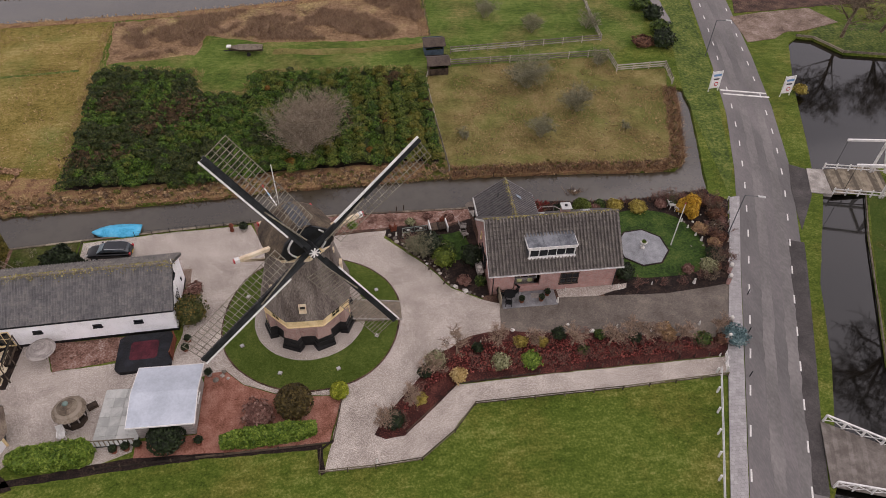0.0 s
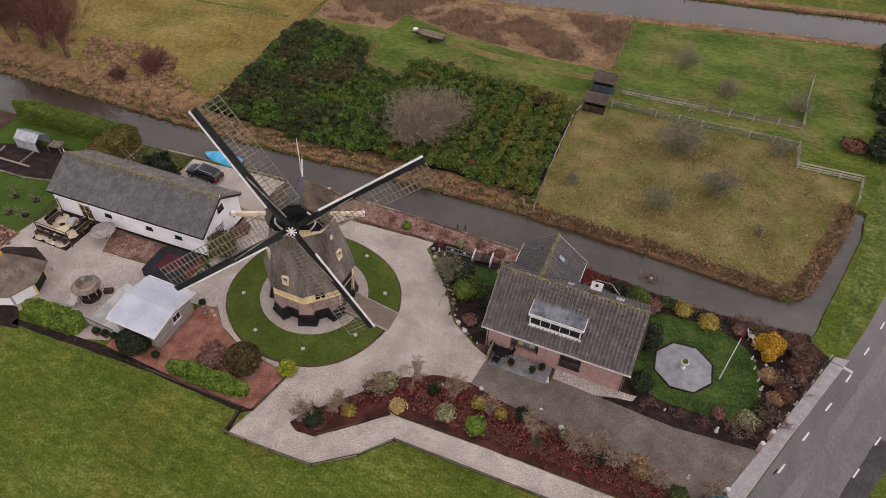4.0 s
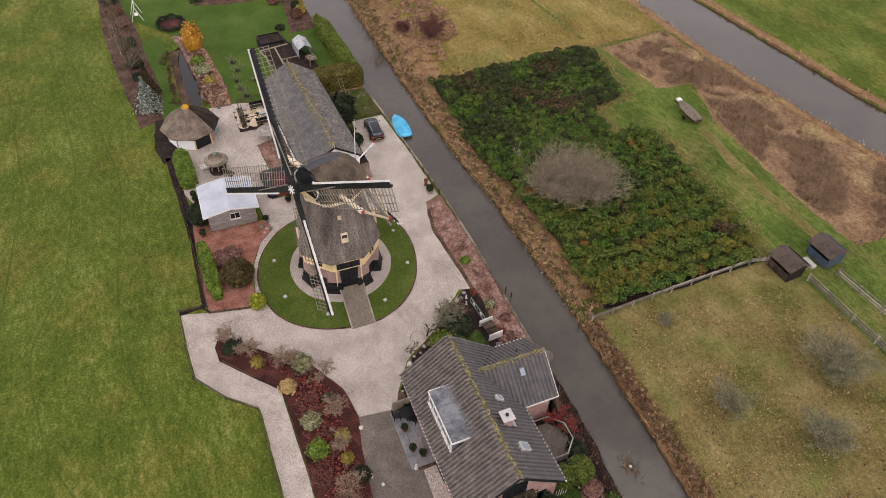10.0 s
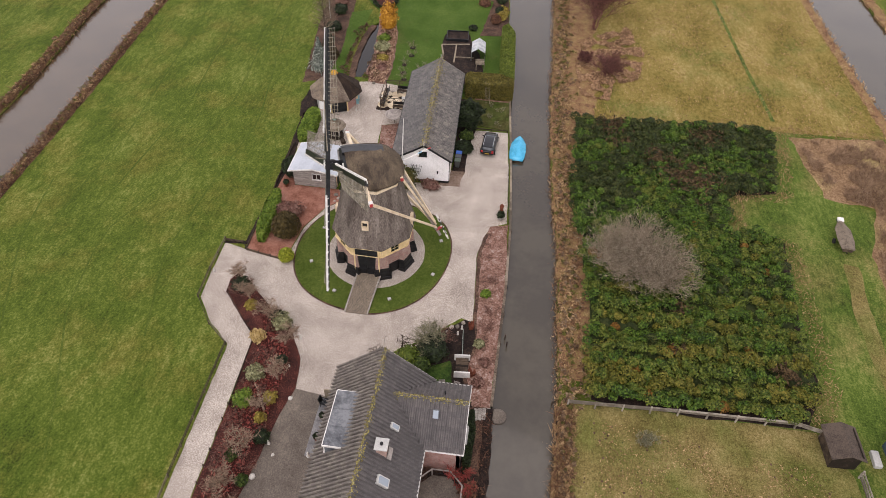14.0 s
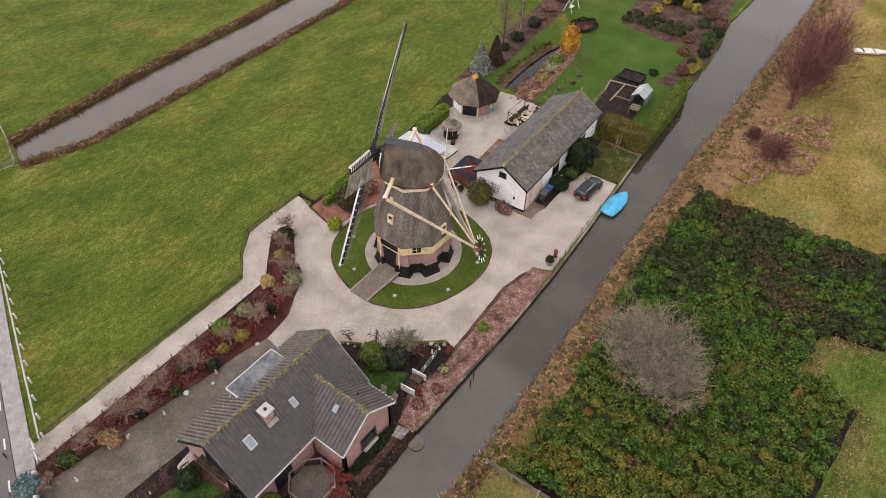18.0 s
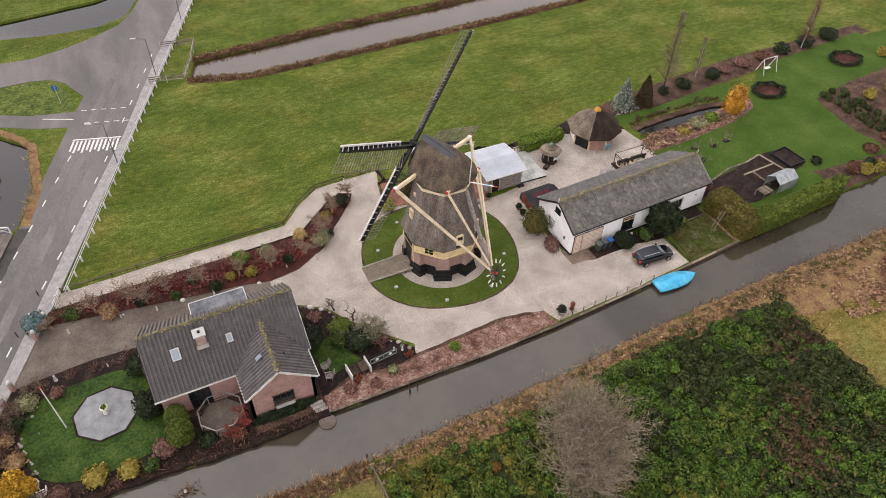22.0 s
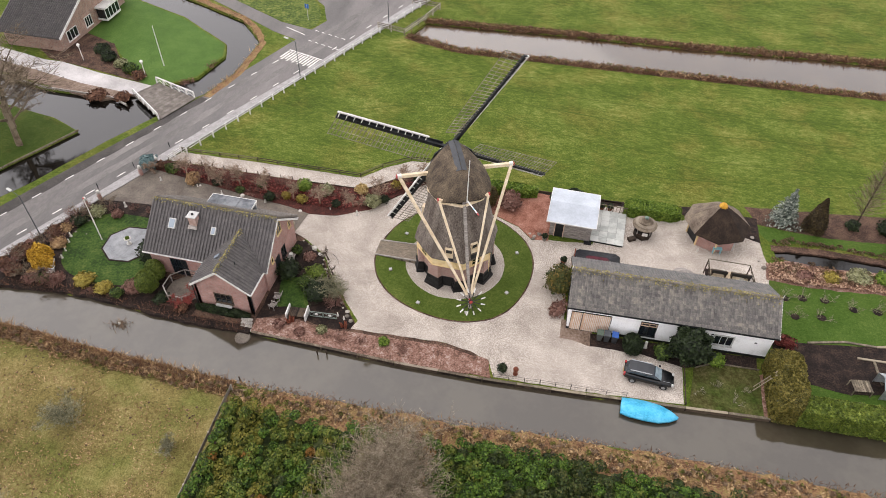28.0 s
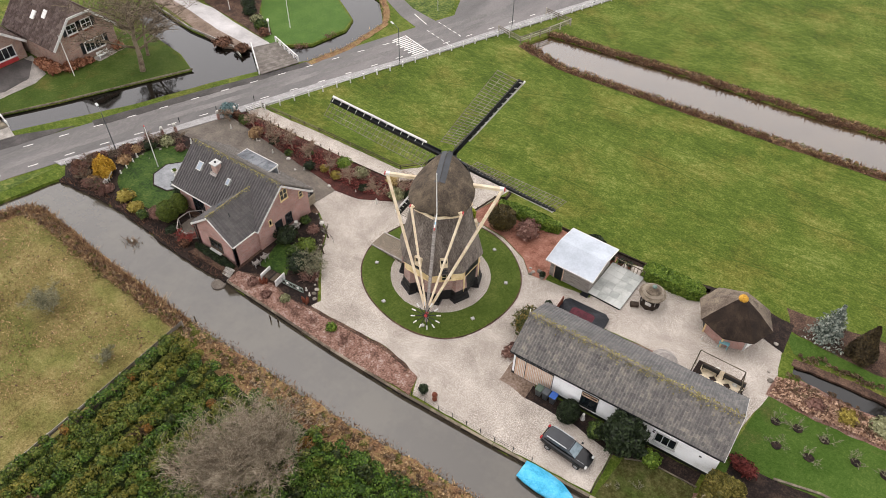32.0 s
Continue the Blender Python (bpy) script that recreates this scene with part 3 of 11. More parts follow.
def leaves(centres, outward, size, rng, long=1.5, spread=0.8):
    """Small folded leaves at the given places: vertices and faces."""
    c = np.asarray(centres, float)
    n = len(c)
    o = np.asarray(outward, float) + rng.normal(0, spread, (n, 3))
    o /= np.linalg.norm(o, axis=1)[:, None] + 1e-9
    r = rng.normal(0, 1, (n, 3))
    s = np.cross(o, r)
    s /= np.linalg.norm(s, axis=1)[:, None] + 1e-9
    u = np.cross(o, s)
    k = size * rng.uniform(0.6, 1.4, (n, 1))
    v = np.stack([c - u * k * long, c + s * k + o * k * 0.25, c + u * k * long, c - s * k + o * k * 0.25], 1).reshape(-1, 3)
    i = np.arange(n)[:, None] * 4
    return v, np.concatenate([i + [0, 1, 2], i + [0, 2, 3]])


def blades(places, height, width, rng, lean=0.35):
    """Standing stalks: thin upright triangles at the given places."""
    p = np.asarray(places, float)
    n = len(p)
    a = rng.uniform(0, 2 * np.pi, n)
    h = height * rng.uniform(0.45, 1.25, n)
    side = np.stack([np.cos(a), np.sin(a), np.zeros(n)], 1) * width * rng.uniform(0.6, 1.4, (n, 1))
    tip = p + np.stack([rng.normal(0, lean, n) * h, rng.normal(0, lean, n) * h, h], 1)
    v = np.stack([p - side, p + side, tip], 1).reshape(-1, 3)
    return v, np.arange(3 * n).reshape(-1, 3)


def bushy(rx, ry, rz, count, size, seed, lumps=0.22, flat=0.0, hollow=0.85):
    """A rounded shrub of leaves over a darker lumpy core, standing at z 0: vertices and faces."""
    rng = np.random.default_rng(abs(seed))
    d = rng.normal(0, 1, (count, 3))
    d /= np.linalg.norm(d, axis=1)[:, None]
    d[:, 2] = np.where(d[:, 2] < -0.5, -d[:, 2], d[:, 2])
    lump = np.array([noise.noise(Vector(q) * 2.2 + Vector((seed * 1.7, 0, 0))) for q in d])
    k = (1 + lumps * lump * 1.6) * rng.uniform(hollow, 1.03, count)
    c = d * k[:, None] * [rx, ry, rz]
    c[:, 2] = np.maximum(c[:, 2] + rz * 0.8, 0.03)
    v, f = leaves(c, d, size, rng)
    core = Geo().lathe([(0.25, 0.02), (0.78, rz * 0.3 / rz), (0.86, 0.8), (0.62, 1.35), (0.2, 1.6)], 9)
    cv = np.array(core.v) * [rx, ry, rz]
    ct = []
    for q in core.f:
        ct += [(q[0], q[i], q[i + 1]) for i in range(1, len(q) - 1)]
    return np.concatenate([cv, v]), np.concatenate([np.array(ct), f + len(cv)])


def shrub(name, label, x, y, rx, rz, material, seed, ry=None, count=None, size=0.07, category="shrub", group="", lumps=0.22, z=0.0, hollow=0.85):
    ry = rx if ry is None else ry
    count = count or int(420 * (rx * ry + rx * rz + ry * rz) / 3 / (size / 0.07) ** 2) + 150
    v, f = bushy(rx, ry, rz, count, size, seed, lumps, hollow=hollow)
    ob = new(name, raw(name, v, f, material))
    ob.matrix_basis = pose(x, y, z, 0, 0, seed * 37 % 360)
    return tagged(ob, label if len(label.split()) > 3 else label + " in the garden", category, group)


def branches(height, spread, seed, trunk=0.12, levels=3, kids=4, start=0.3, droop=0.0, thin=0.012, sides=4, stems=1, tilts=(0.15, 0.75), foot=0.5):
    """A bare tree at z 0: a tapered trunk with limbs that divide into twigs."""
    rng = random.Random(seed)
    v, wood, twig = [], [], []

    def limb(p, q, r0, r1, n, out):
        d = (q - p).normalized()
        s = d.orthogonal().normalized()
        u = d.cross(s)
        o = len(v)
        for c, r in ((p, r0), (q, r1)):
            for k in range(n):
                a = 2 * math.pi * k / n
                v.append(tuple(c + (s * math.cos(a) + u * math.sin(a)) * r))
        for k in range(n):
            out.append((o + k, o + (k + 1) % n, o + n + (k + 1) % n))
            out.append((o + k, o + n + (k + 1) % n, o + n + k))

    def grow(p, d, length, r, level):
        pts, segs = [p], 4 if level == 0 else 3
        for i in range(segs):
            d = (d + Vector((rng.gauss(0, 0.12), rng.gauss(0, 0.12), rng.gauss(0, 0.08) - droop * level * 0.1))).normalized()
            q = pts[-1] + d * length / segs
            limb(pts[-1], q, max(thin, r * (1 - 0.7 * i / segs)), max(thin * 0.7, r * (1 - 0.7 * (i + 1) / segs)), sides if level < 2 else 3, wood[-1] if level == 0 else twig)
            pts.append(q)
        if level < levels:
            n = kids + (2 if level == 0 else 0)
            for i in range(n):
                t = start + (1 - start) * (i + rng.random()) / n if level == 0 else rng.uniform(0.25, 1.0)
                j = min(segs - 1, int(t * segs))
                w = pts[j].lerp(pts[j + 1], t * segs - j)
                a = rng.uniform(0, 2 * math.pi)
                side = Vector((math.cos(a), math.sin(a), rng.uniform(-0.1, 0.5)))
                grow(w, (d * 0.55 + side * spread).normalized(), length * rng.uniform(0.42, 0.68), r * 0.5 * (1 - 0.4 * t), level + 1)
    for i in range(stems):
        wood.append([])
        a = 2 * math.pi * i / max(1, stems) + rng.random()
        tilt = 0.0 if stems == 1 else rng.uniform(*tilts)
        grow(Vector((math.cos(a), math.sin(a), 0)) * (0.0 if stems == 1 else rng.uniform(0.05, foot)), Vector((math.cos(a) * tilt, math.sin(a) * tilt, 1)).normalized(), height * rng.uniform(0.8, 1.0) * 0.7, trunk, 0)
    return v, wood, twig


def bare_tree(name, label, x, y, height, spread, seed, material=None, trunk=0.12, levels=3, kids=4, start=0.3, thin=0.012, stems=1, category="tree", group="", z=0.0, droop=0.0, tilts=(0.15, 0.75), foot=0.5):
    v, wood, twig = branches(height, spread, seed, trunk, levels, kids, start, droop, thin, 5, stems, tilts, foot)
    ob = thing(name, label, category, pose(x, y, z), group)
    for nm, fs in [("trunk" if stems == 1 else "stem", w) for w in wood] + [("crown", twig)]:
        if fs:
            used = sorted({i for q in fs for i in q})
            at_ = {i: k for k, i in enumerate(used)}
            part(nm, raw(nm, [v[i] for i in used], [tuple(at_[i] for i in q) for q in fs], material or M_TWIG), None, ob)
    return ob


def window(parent, w, h, m, frame_mat, bars=1, rows=1, depth=0.08, name="window", sill=True, t=0.06):
    """A framed window under parent; m puts its lower left corner, x along the wall, y outward, z up."""
    g = Geo()
    g.box(0, 0, 0, t, depth, h), g.box(w - t, 0, 0, w, depth, h), g.box(t, 0, 0, w - t, depth, t), g.box(t, 0, h - t, w - t, depth, h)
    ob = part(name, g, frame_mat, parent)
    ob.matrix_basis = m
    for i in range(1, bars):
        x = t + (w - 2 * t) * i / bars
        part("mullion", Geo().box(x - 0.025, 0.005, t, x + 0.025, depth - 0.015, h - t), frame_mat, ob)
    for j in range(1, rows):
        z = t + (h - 2 * t) * j / rows
        part("glazing_bar", Geo().box(t, 0.01, z - 0.02, w - t, depth - 0.02, z + 0.02), frame_mat, ob)
    part("pane", Geo().box(t, 0.02, t, w - t, 0.03, h - t), M_GLASS, ob, "dark reflecting glass")
    if sill:
        part("sill", Geo().box(-0.05, 0, -0.06, w + 0.05, depth + 0.07, -0.002), frame_mat, ob)
    return ob


# ---- ground, water, roads ----
CANAL = [(-200, 47.5), (-98, 49.7), (-77, 49.3), (-63.3, 51.3), (-52.5, 51.7), (-35, 53.1), (-28, 53.6), (-20, 54.2), (-11, 54.7), (-3, 54.8), (11, 54.5), (16.4, 54.7), (21, 54.5), (27, 54.0), (31, 54.1), (35, 54.4), (38.2, 55.0),
         (39.1, 58.5), (41.5, 67.2), (43.4, 74.8), (42.6, 75.6), (41.6, 75.5), (40.3, 70.0), (38.4, 64.0), (37.2, 60.2), (35.7, 58.9), (22.9, 59.8), (9.9, 60.2), (-8.9, 59.8), (-20.7, 58.9), (-35, 58.5), (-46.5, 58.6), (-59.4, 58.5), (-84.6, 58.4), (-200, 57)]
FARCANAL = [(-220, 95), (-110, 97.5), (-50.2, 100.3), (-26.8, 101.9), (-10.4, 104.2), (9.9, 108.3), (29.2, 112.3), (90, 124), (200, 146), (200, 156), (90, 134), (27.2, 121), (6.2, 118), (-9.1, 114.6), (-50, 110), (-110, 107), (-220, 104)]
DITCH = [(11.0, -3.4), (3.2, -1.2), (-14, -1.6), (-27.7, -1.9), (-48.4, -2.7), (-90, -4), (-220, -8), (-220, -17), (-90, -13), (-49, -11.6), (-29, -9.9), (-13, -9.6), (2.3, -8.5), (9.4, -8.2)]
VILLAGE_WATER = [(51.3, 53.6), (43.7, 40.2), (39.9, 31.2), (36.6, 24.8), (34.6, 20.6), (33.2, 19.0), (31.6, 13), (31.7, 3.8), (36.6, -1.4), (46, -5.5), (70, -14), (70, -9), (46, -0.4), (40.2, 3.3), (36.2, 5.8), (34.9, 9), (36, 15.3), (38.9, 17.8), (42.0, 19.8), (44.5, 22.6), (54, 22.6), (64, 21), (64, 24.5), (57, 27.2), (49.1, 28.4), (44.7, 30.2), (52.3, 45.8), (56, 52.6)]
UPPER_WATER = [(51.6, 56.6), (54.2, 63.3), (58.3, 74.4), (63.2, 85.6), (65.3, 87.3), (67.6, 86.6), (70, 82.2), (76, 80.8), (140, 84), (140, 57.5), (58.5, 56.8)]
POND = [(-37.8, 31.3), (-41, 30.9), (-45, 30.7), (-50, 30.9), (-52.6, 31.4), (-53.5, 32.2), (-52.4, 32.9), (-46.7, 33.2), (-40, 33.3), (-38, 32.8)]
NORTHWATER = [(13.6, -32.0), (16.2, -26.2), (20.2, -24.2), (24.8, -24.2), (27.7, -24.4), (34, -25.6), (60, -28), (60, -34), (34, -31.6), (20, -33.6), (11, -38)]
WATERS = [("canal", CANAL, M_WATER, "muddy brown canal water between reed banks"), ("far_canal", FARCANAL, M_WATER, "grey canal behind the reed field"), ("ditch", DITCH, M_DITCH, "broad meadow ditch with brown banks"),
          ("village_moat", VILLAGE_WATER, M_WATERDARK, "dark still water along the road"), ("upper_moat", UPPER_WATER, M_WATERDARK, "dark still water beside the drawbridge"), ("garden_pond", POND, M_WATERDARK, "narrow garden pond with earth banks"), ("north_pool", NORTHWATER, M_WATERDARK, "dark water beyond the junction")]
from mathutils.geometry import delaunay_2d_cdt
pts2, edges2 = [], []
outer = [(-1600, -1600), (1600, -1600), (1600, 1600), (-1600, 1600)]
shores = []
for k, loop in enumerate([outer] + [w[1] for w in WATERS]):
    loop = loop if k == 0 else wobble(loop, 1.2 if k < 4 else 1.6, 0.22 if k < 4 else 0.08, k)
    if k:
        shores.append(loop)
    o = len(pts2)
    pts2 += [Vector(p) for p in loop]
    edges2 += [(o + i, o + (i + 1) % len(loop)) for i in range(len(loop))]
cv, ce, cf, *_ = delaunay_2d_cdt(pts2, edges2, [], 1, 1e-5)
faces2 = []
for q in cf:
    cx, cy = sum(cv[i][0] for i in q) / len(q), sum(cv[i][1] for i in q) / len(q)
    if not any(inside(s, cx, cy) for s in shores):
        faces2.append(tuple(q))
gv = [(p[0], p[1], 0.0) for p in cv]
for s in shores:
    o, n = len(gv), len(s)
    area = sum(s[i][0] * s[(i + 1) % n][1] - s[(i + 1) % n][0] * s[i][1] for i in range(n))
    sg = 1 if area > 0 else -1
    gv += [(x, y, 0.0) for x, y in s]
    for i, (x, y) in enumerate(s):
        (xa, ya), (xb, yb) = s[i - 1], s[(i + 1) % n]
        d = math.hypot(xb - xa, yb - ya) or 1
        gv.append((x - (yb - ya) / d * 0.35 * sg, y + (xb - xa) / d * 0.35 * sg, -1.2))
    faces2 += [(o + i, o + (i + 1) % n, o + n + (i + 1) % n, o + n + i) for i in range(n)]
gm = Geo()
gm.v, gm.f = gv, faces2
solo("ground", gm, M_MEADOW, "wide green winter meadow grass", "meadow", kind="structure")
for k, (name, loop, material, label) in enumerate(WATERS):
    xs, ys = [p[0] for p in loop], [p[1] for p in loop]
    g = Geo().box(min(xs) - 1, min(ys) - 1, -1.0, max(xs) + 1, max(ys) + 1, -0.3 - 0.006 * k if "pond" not in name else -0.16)
    solo(name + "_water", g, material, label, "water", kind="structure")

# fields beyond the canal
sheet("rough_bank_grass", [(-33.6, 59.6), (-33.4, 63.6), (-40, 64.6), (-50, 64.0), (-62, 64.8), (-80, 64.2), (-110, 65), (-110, 59.0), (-84, 59.2), (-46, 59.5)], 0.03, M_BANK, "rough tan and brown dead grass along the canal", 0.6, 0.9)
sheet("dry_pasture", [(-220, 58.5), (-84, 59.3), (-46.5, 59.5), (-34, 59.4), (-33, 72), (-34, 86), (-34.5, 100.5), (-50.2, 99.6), (-110, 96.6), (-220, 94)], 0.012, M_DRY, "yellowed winter pasture", 2, 0.3)
sheet("grazed_paddock", [(9.4, 60.6), (10, 60.9), (23, 60.6), (35.6, 59.7), (37.6, 64.2), (39.6, 70), (41.0, 75.8), (42.4, 80.4), (35.4, 80.2), (35.3, 84.2), (13, 83.4), (9.3, 81.2), (9.1, 70)], 0.012, M_PADDOCK, "grazed paddock with trodden yellow grass", 1.2, 0.2)
sheet("brown_field", [(-34.3, 99.5), (-20.8, 101.5), (-10, 103.4), (10.5, 107.6), (11.2, 92), (1, 91.3), (-12.8, 92.2), (-20.6, 94.5), (-21.6, 89.5), (-33, 88)], 0.012, M_BROWN, "field of brown dead reeds", 1.2, 0.5)
sheet("green_pasture", [(-34, 88), (-21.6, 89.4), (-20, 95), (-12.8, 92.2), (1, 91.4), (11.2, 92), (11, 107.5), (29.2, 111.5), (60, 117.4), (46, 99), (42.4, 90), (36, 84), (13, 83.4), (9, 62.5), (-33, 61)], 0.006, M_FIELD, "fresh green pasture behind the rows of shrubs", 2, 0.3)
sheet("earth_track", [(-11.4, 88.9), (-4.6, 88.0), (1.6, 88.1), (7.9, 88.4), (10.6, 89.2), (10.4, 90.4), (7.3, 89.7), (2.0, 89.5), (-5.2, 89.7), (-11.0, 90.2)], 0.02, M_PADDOCK, "worn pale earth track", 1, 0.3)
sheet("shrub_bed_soil", [(-32.2, 61.9), (-16.7, 61.8), (-3.7, 62.8), (9.0, 62.9), (9.2, 80.6), (5.6, 82.6), (-1.1, 82.4), (-13.5, 83.4), (-13.4, 77.6), (-20.3, 78.6), (-21.5, 84.2), (-34.0, 86)], 0.018, M_DARKSOIL, "dark soil under shrub rows", 1.5, 0.3)



def strip(name, line, wl, wr, z, material, label, step=1.0, amount=0.25, seed=0):
    """A ribbon of ground along a line, wl to its left and wr to its right."""
    ps = along(line, 3.0 if len(line) < 40 else 0.8)
    left = [(x - math.sin(a) * wl, y + math.cos(a) * wl) for x, y, a in ps]
    right = [(x + math.sin(a) * wr, y - math.cos(a) * wr) for x, y, a in ps]
    return sheet(name, left + right[::-1], z, material, label, step, amount, 0.66 if "bank" in name else 0.3, seed)


strip("far_bank", [(-200, 57.2), (-84.6, 58.6), (-59.4, 58.7), (-46.5, 58.8), (-35, 58.7), (-20.7, 59.1), (-8.9, 60.0), (9.9, 60.4)], 2.9, 0.25, 0.034, M_BANK, "rough tan bank of dead grass", 0.6, 0.45)
strip("paddock_bank", [(9.9, 60.4), (22.9, 60.0), (35.2, 59.2), (36.3, 59.4), (37.0, 60.4)], 1.0, 0.45, 0.034, M_BANK, "rough tan bank edge of the paddock", 0.6, 0.25)
strip("paddock_bank", [(36.6, 59.8), (38.2, 64.0), (40.2, 70), (41.5, 75.3)], 1.1, 0.35, 0.036, M_BANK, "rough tan bank edge of the paddock", 0.6, 0.25)
strip("ditch_bank", [(11.2, -3.2), (3.2, -1.0), (-14, -1.4), (-27.7, -1.7), (-48.4, -2.5), (-90, -3.8), (-220, -7.8)], 0.25, 1.0, 0.02, M_BANKDARK, "muddy brown ditch bank", 0.8, 0.3)
strip("ditch_bank", [(9.4, -8.4), (2.3, -8.7), (-13, -9.8), (-29, -10.1), (-49, -11.8), (-90, -13.2), (-220, -17.2)], 1.1, 0.25, 0.02, M_BANKDARK, "muddy brown ditch bank", 0.8, 0.3)
strip("far_canal_bank", [(-220, 94.8), (-110, 97.3), (-50.2, 100.1), (-26.8, 101.7), (-10.4, 104.0), (9.9, 108.1), (29.2, 112.1), (90, 123.8)], 0.3, 1.0, 0.03, M_BANK, "tan bank of the far canal", 1, 0.3)
strip("far_canal_bank", [(-220, 104.2), (-110, 107.2), (-50, 110.2), (-9.1, 114.8), (6.2, 118.2), (27.2, 121.2), (90, 134.2)], 1.2, 0.3, 0.03, M_BANK, "tan bank of the far canal", 1, 0.3)
strip("garden_bank", [(11.0, 54.45), (16.4, 54.62), (21, 54.42), (27, 53.92), (31, 54.02), (35, 54.32), (38.4, 54.9), (39.2, 57.0)], 0.3, 0.5, 0.052, M_DARKSOIL, "dark earth bank under the house garden", 0.4, 0.2)
# road and its borders
ROAD_W = [(-40, -143), (-5.2, -58.5), (8.6, -24.7), (14.3, -10.8), (21.3, 7.2), (27.2, 20.3), (32.2, 32.2), (37.5, 44.9), (42.7, 58.2), (46.4, 69), (49.2, 80.0), (53.7, 100.1), (62, 140), (80, 220), (130, 420)]
ROAD_E = [(-33, -146), (1.3, -61), (12.4, -33.5), (15.5, -26.5), (18.5, -20), (25.4, -2), (33.2, 19.5), (38.0, 30.6), (43.2, 42.6), (49.3, 57.5), (53, 70), (56.0, 82.4), (59.6, 100), (67.5, 139), (85, 219), (135, 419)]
verge = [(56, 53), (44.5, 30.5), (36.9, 26), (33.4, 19), (31, 13), (31.2, 3), (36, -2), (70, -15), (70, -22), (44, -24), (25, -24.5), (17, -25), (25.4, -2), (49.3, 57.5), (56, 82.4), (60, 101), (68, 140), (74, 138), (66, 95), (63.8, 88), (57, 74.5), (53, 63), (51, 57)]
sheet("road_verge_grass", [(40.2, 53.8), (42.9, 75), (46.5, 90), (46, 99), (52, 125), (61, 140), (53.3, 100.2), (48.9, 80), (42.5, 58.3)], 0.02, M_VERGE, "green roadside verge", 1.2, 0.15)
sheet("road", ROAD_W + ROAD_E[::-1], 0.03, M_ASPHALT, "worn grey asphalt road", 3, 0.03, category="road")
sheet("cycle_strip", [(33.3, 19.5), (35.9, 25.7), (38.3, 30.9), (43.6, 42.7), (44.9, 45.8), (43.4, 46.4), (34.6, 27.2), (31.9, 20)], 0.036, M_ASPHALT2, "dark newer asphalt strip along the road", 3, 0.02, category="road")
sheet("side_road", [(24.4, -4.6), (25.3, -6.6), (26.4, -9.2), (28.2, -10.9), (30.4, -11.4), (34.2, -11.4), (41.6, -12.9), (53, -14.4), (90, -22), (90, -30), (53, -22.4), (42.3, -19.6), (34, -18.1), (30.1, -17.8), (25.8, -19.0), (21.5, -21.0), (17.6, -23.5), (14.5, -28.2), (13.1, -31.1), (10.4, -34), (14, -14)], 0.034, M_ASPHALT, "side road joining at the junction", 2, 0.05, category="road")
sheet("side_path", [(25, -1.2), (25.8, 2.4), (31, 0.5), (40.9, -5.0), (70, -20), (70, -23.5), (41.1, -7.8), (31, -2.6)], 0.033, M_ASPHALT, "narrow asphalt path", 2, 0.05, category="road")
mid_w = [(a[0] * 0.66 + b[0] * 0.34, a[1] * 0.66 + b[1] * 0.34) for a, b in (((14.3, -10.8), (22, -11)), ((21.3, 7.2), (28.0, 5.0)), ((27.2, 20.3), (33.2, 18.2)), ((32.2, 32.2), (38.0, 30.6)), ((37.5, 44.9), (43.6, 42.6)), ((42.7, 58.2), (49.3, 56)), ((46.4, 69), (52.6, 67.6)), ((49.2, 80.0), (55.4, 78.8)), ((53.7, 100.1), (59.5, 99)), ((62, 140), (67.5, 139)))]
for k, o in enumerate((0.1, 2.0)):
    strip("worn_lane", [(x + o, y - 0.35 * o) for x, y in mid_w], 0.45, 0.55, 0.0385, M_WORN, "paler worn wheel lane on the asphalt", 0.5, 0.16, 8 + k)
SIDEWALK = [(40.0, 53.4), (35.0, 42), (30.7, 32.4), (25.7, 20.4), (19.6, 6.2), (12.6, -10.4), (7.0, -24), (-6.8, -58), (-5.3, -58.6), (8.5, -24.6), (14.2, -10.8), (21.2, 7.2), (27.1, 20.3), (32.1, 32.2), (36.8, 43.4), (41.2, 53.5)]
sheet("pavement", SIDEWALK, 0.12, M_PAVING, "grey concrete slab pavement beside the road", 2, 0.02, 0.4, category="pavement")
for ln in ([(14.6, -12.0), (22.2, 7.6), (25.2, 15.0), (28.6, 23.2), (31.7, 30.0), (33.5, 33.9), (40.0, 48.6), (43.0, 56.1), (45.7, 63.6), (48.1, 71.5), (51.8, 86), (56.2, 105)], [(27.3, 8.8), (29.6, 14.0), (32.3, 20.5), (34.6, 25.8), (39.5, 37.2), (44.3, 48.0), (47.5, 55.6), (50.2, 63.4), (52.4, 71.3), (55.4, 84), (60, 104)]):
    for x, y, a in along(ln, 4.05):
        solo("road_dash", Geo().box(-0.55, -0.07, 0, 0.55, 0.07, 0.012), M_ROADMARK, "white painted lane dash on asphalt", "road marking", "lane dashes", "structure", pose(x, y, 0.032, 0, 0, math.degrees(a)))
for k in range(12):
    s = k / 11
    solo("crossing_bar", Geo().box(-0.12, 0, 0, 0.12, 2.5 if k % 2 else 2.1, 0.012), M_ROADMARK, "white hatched bar of a speed table", "road marking", "speed table bars", "structure", pose(26.5 - 5.0 * s, 5.4 + 1.4 * s, 0.032, 0, 0, -18))
solo("crossing_line", Geo().beam((26.6, 5.1, 0.036), (21.2, 6.7, 0.036), 0.2, 0.014), M_ROADMARK, "white line across the road", "road marking", kind="structure")
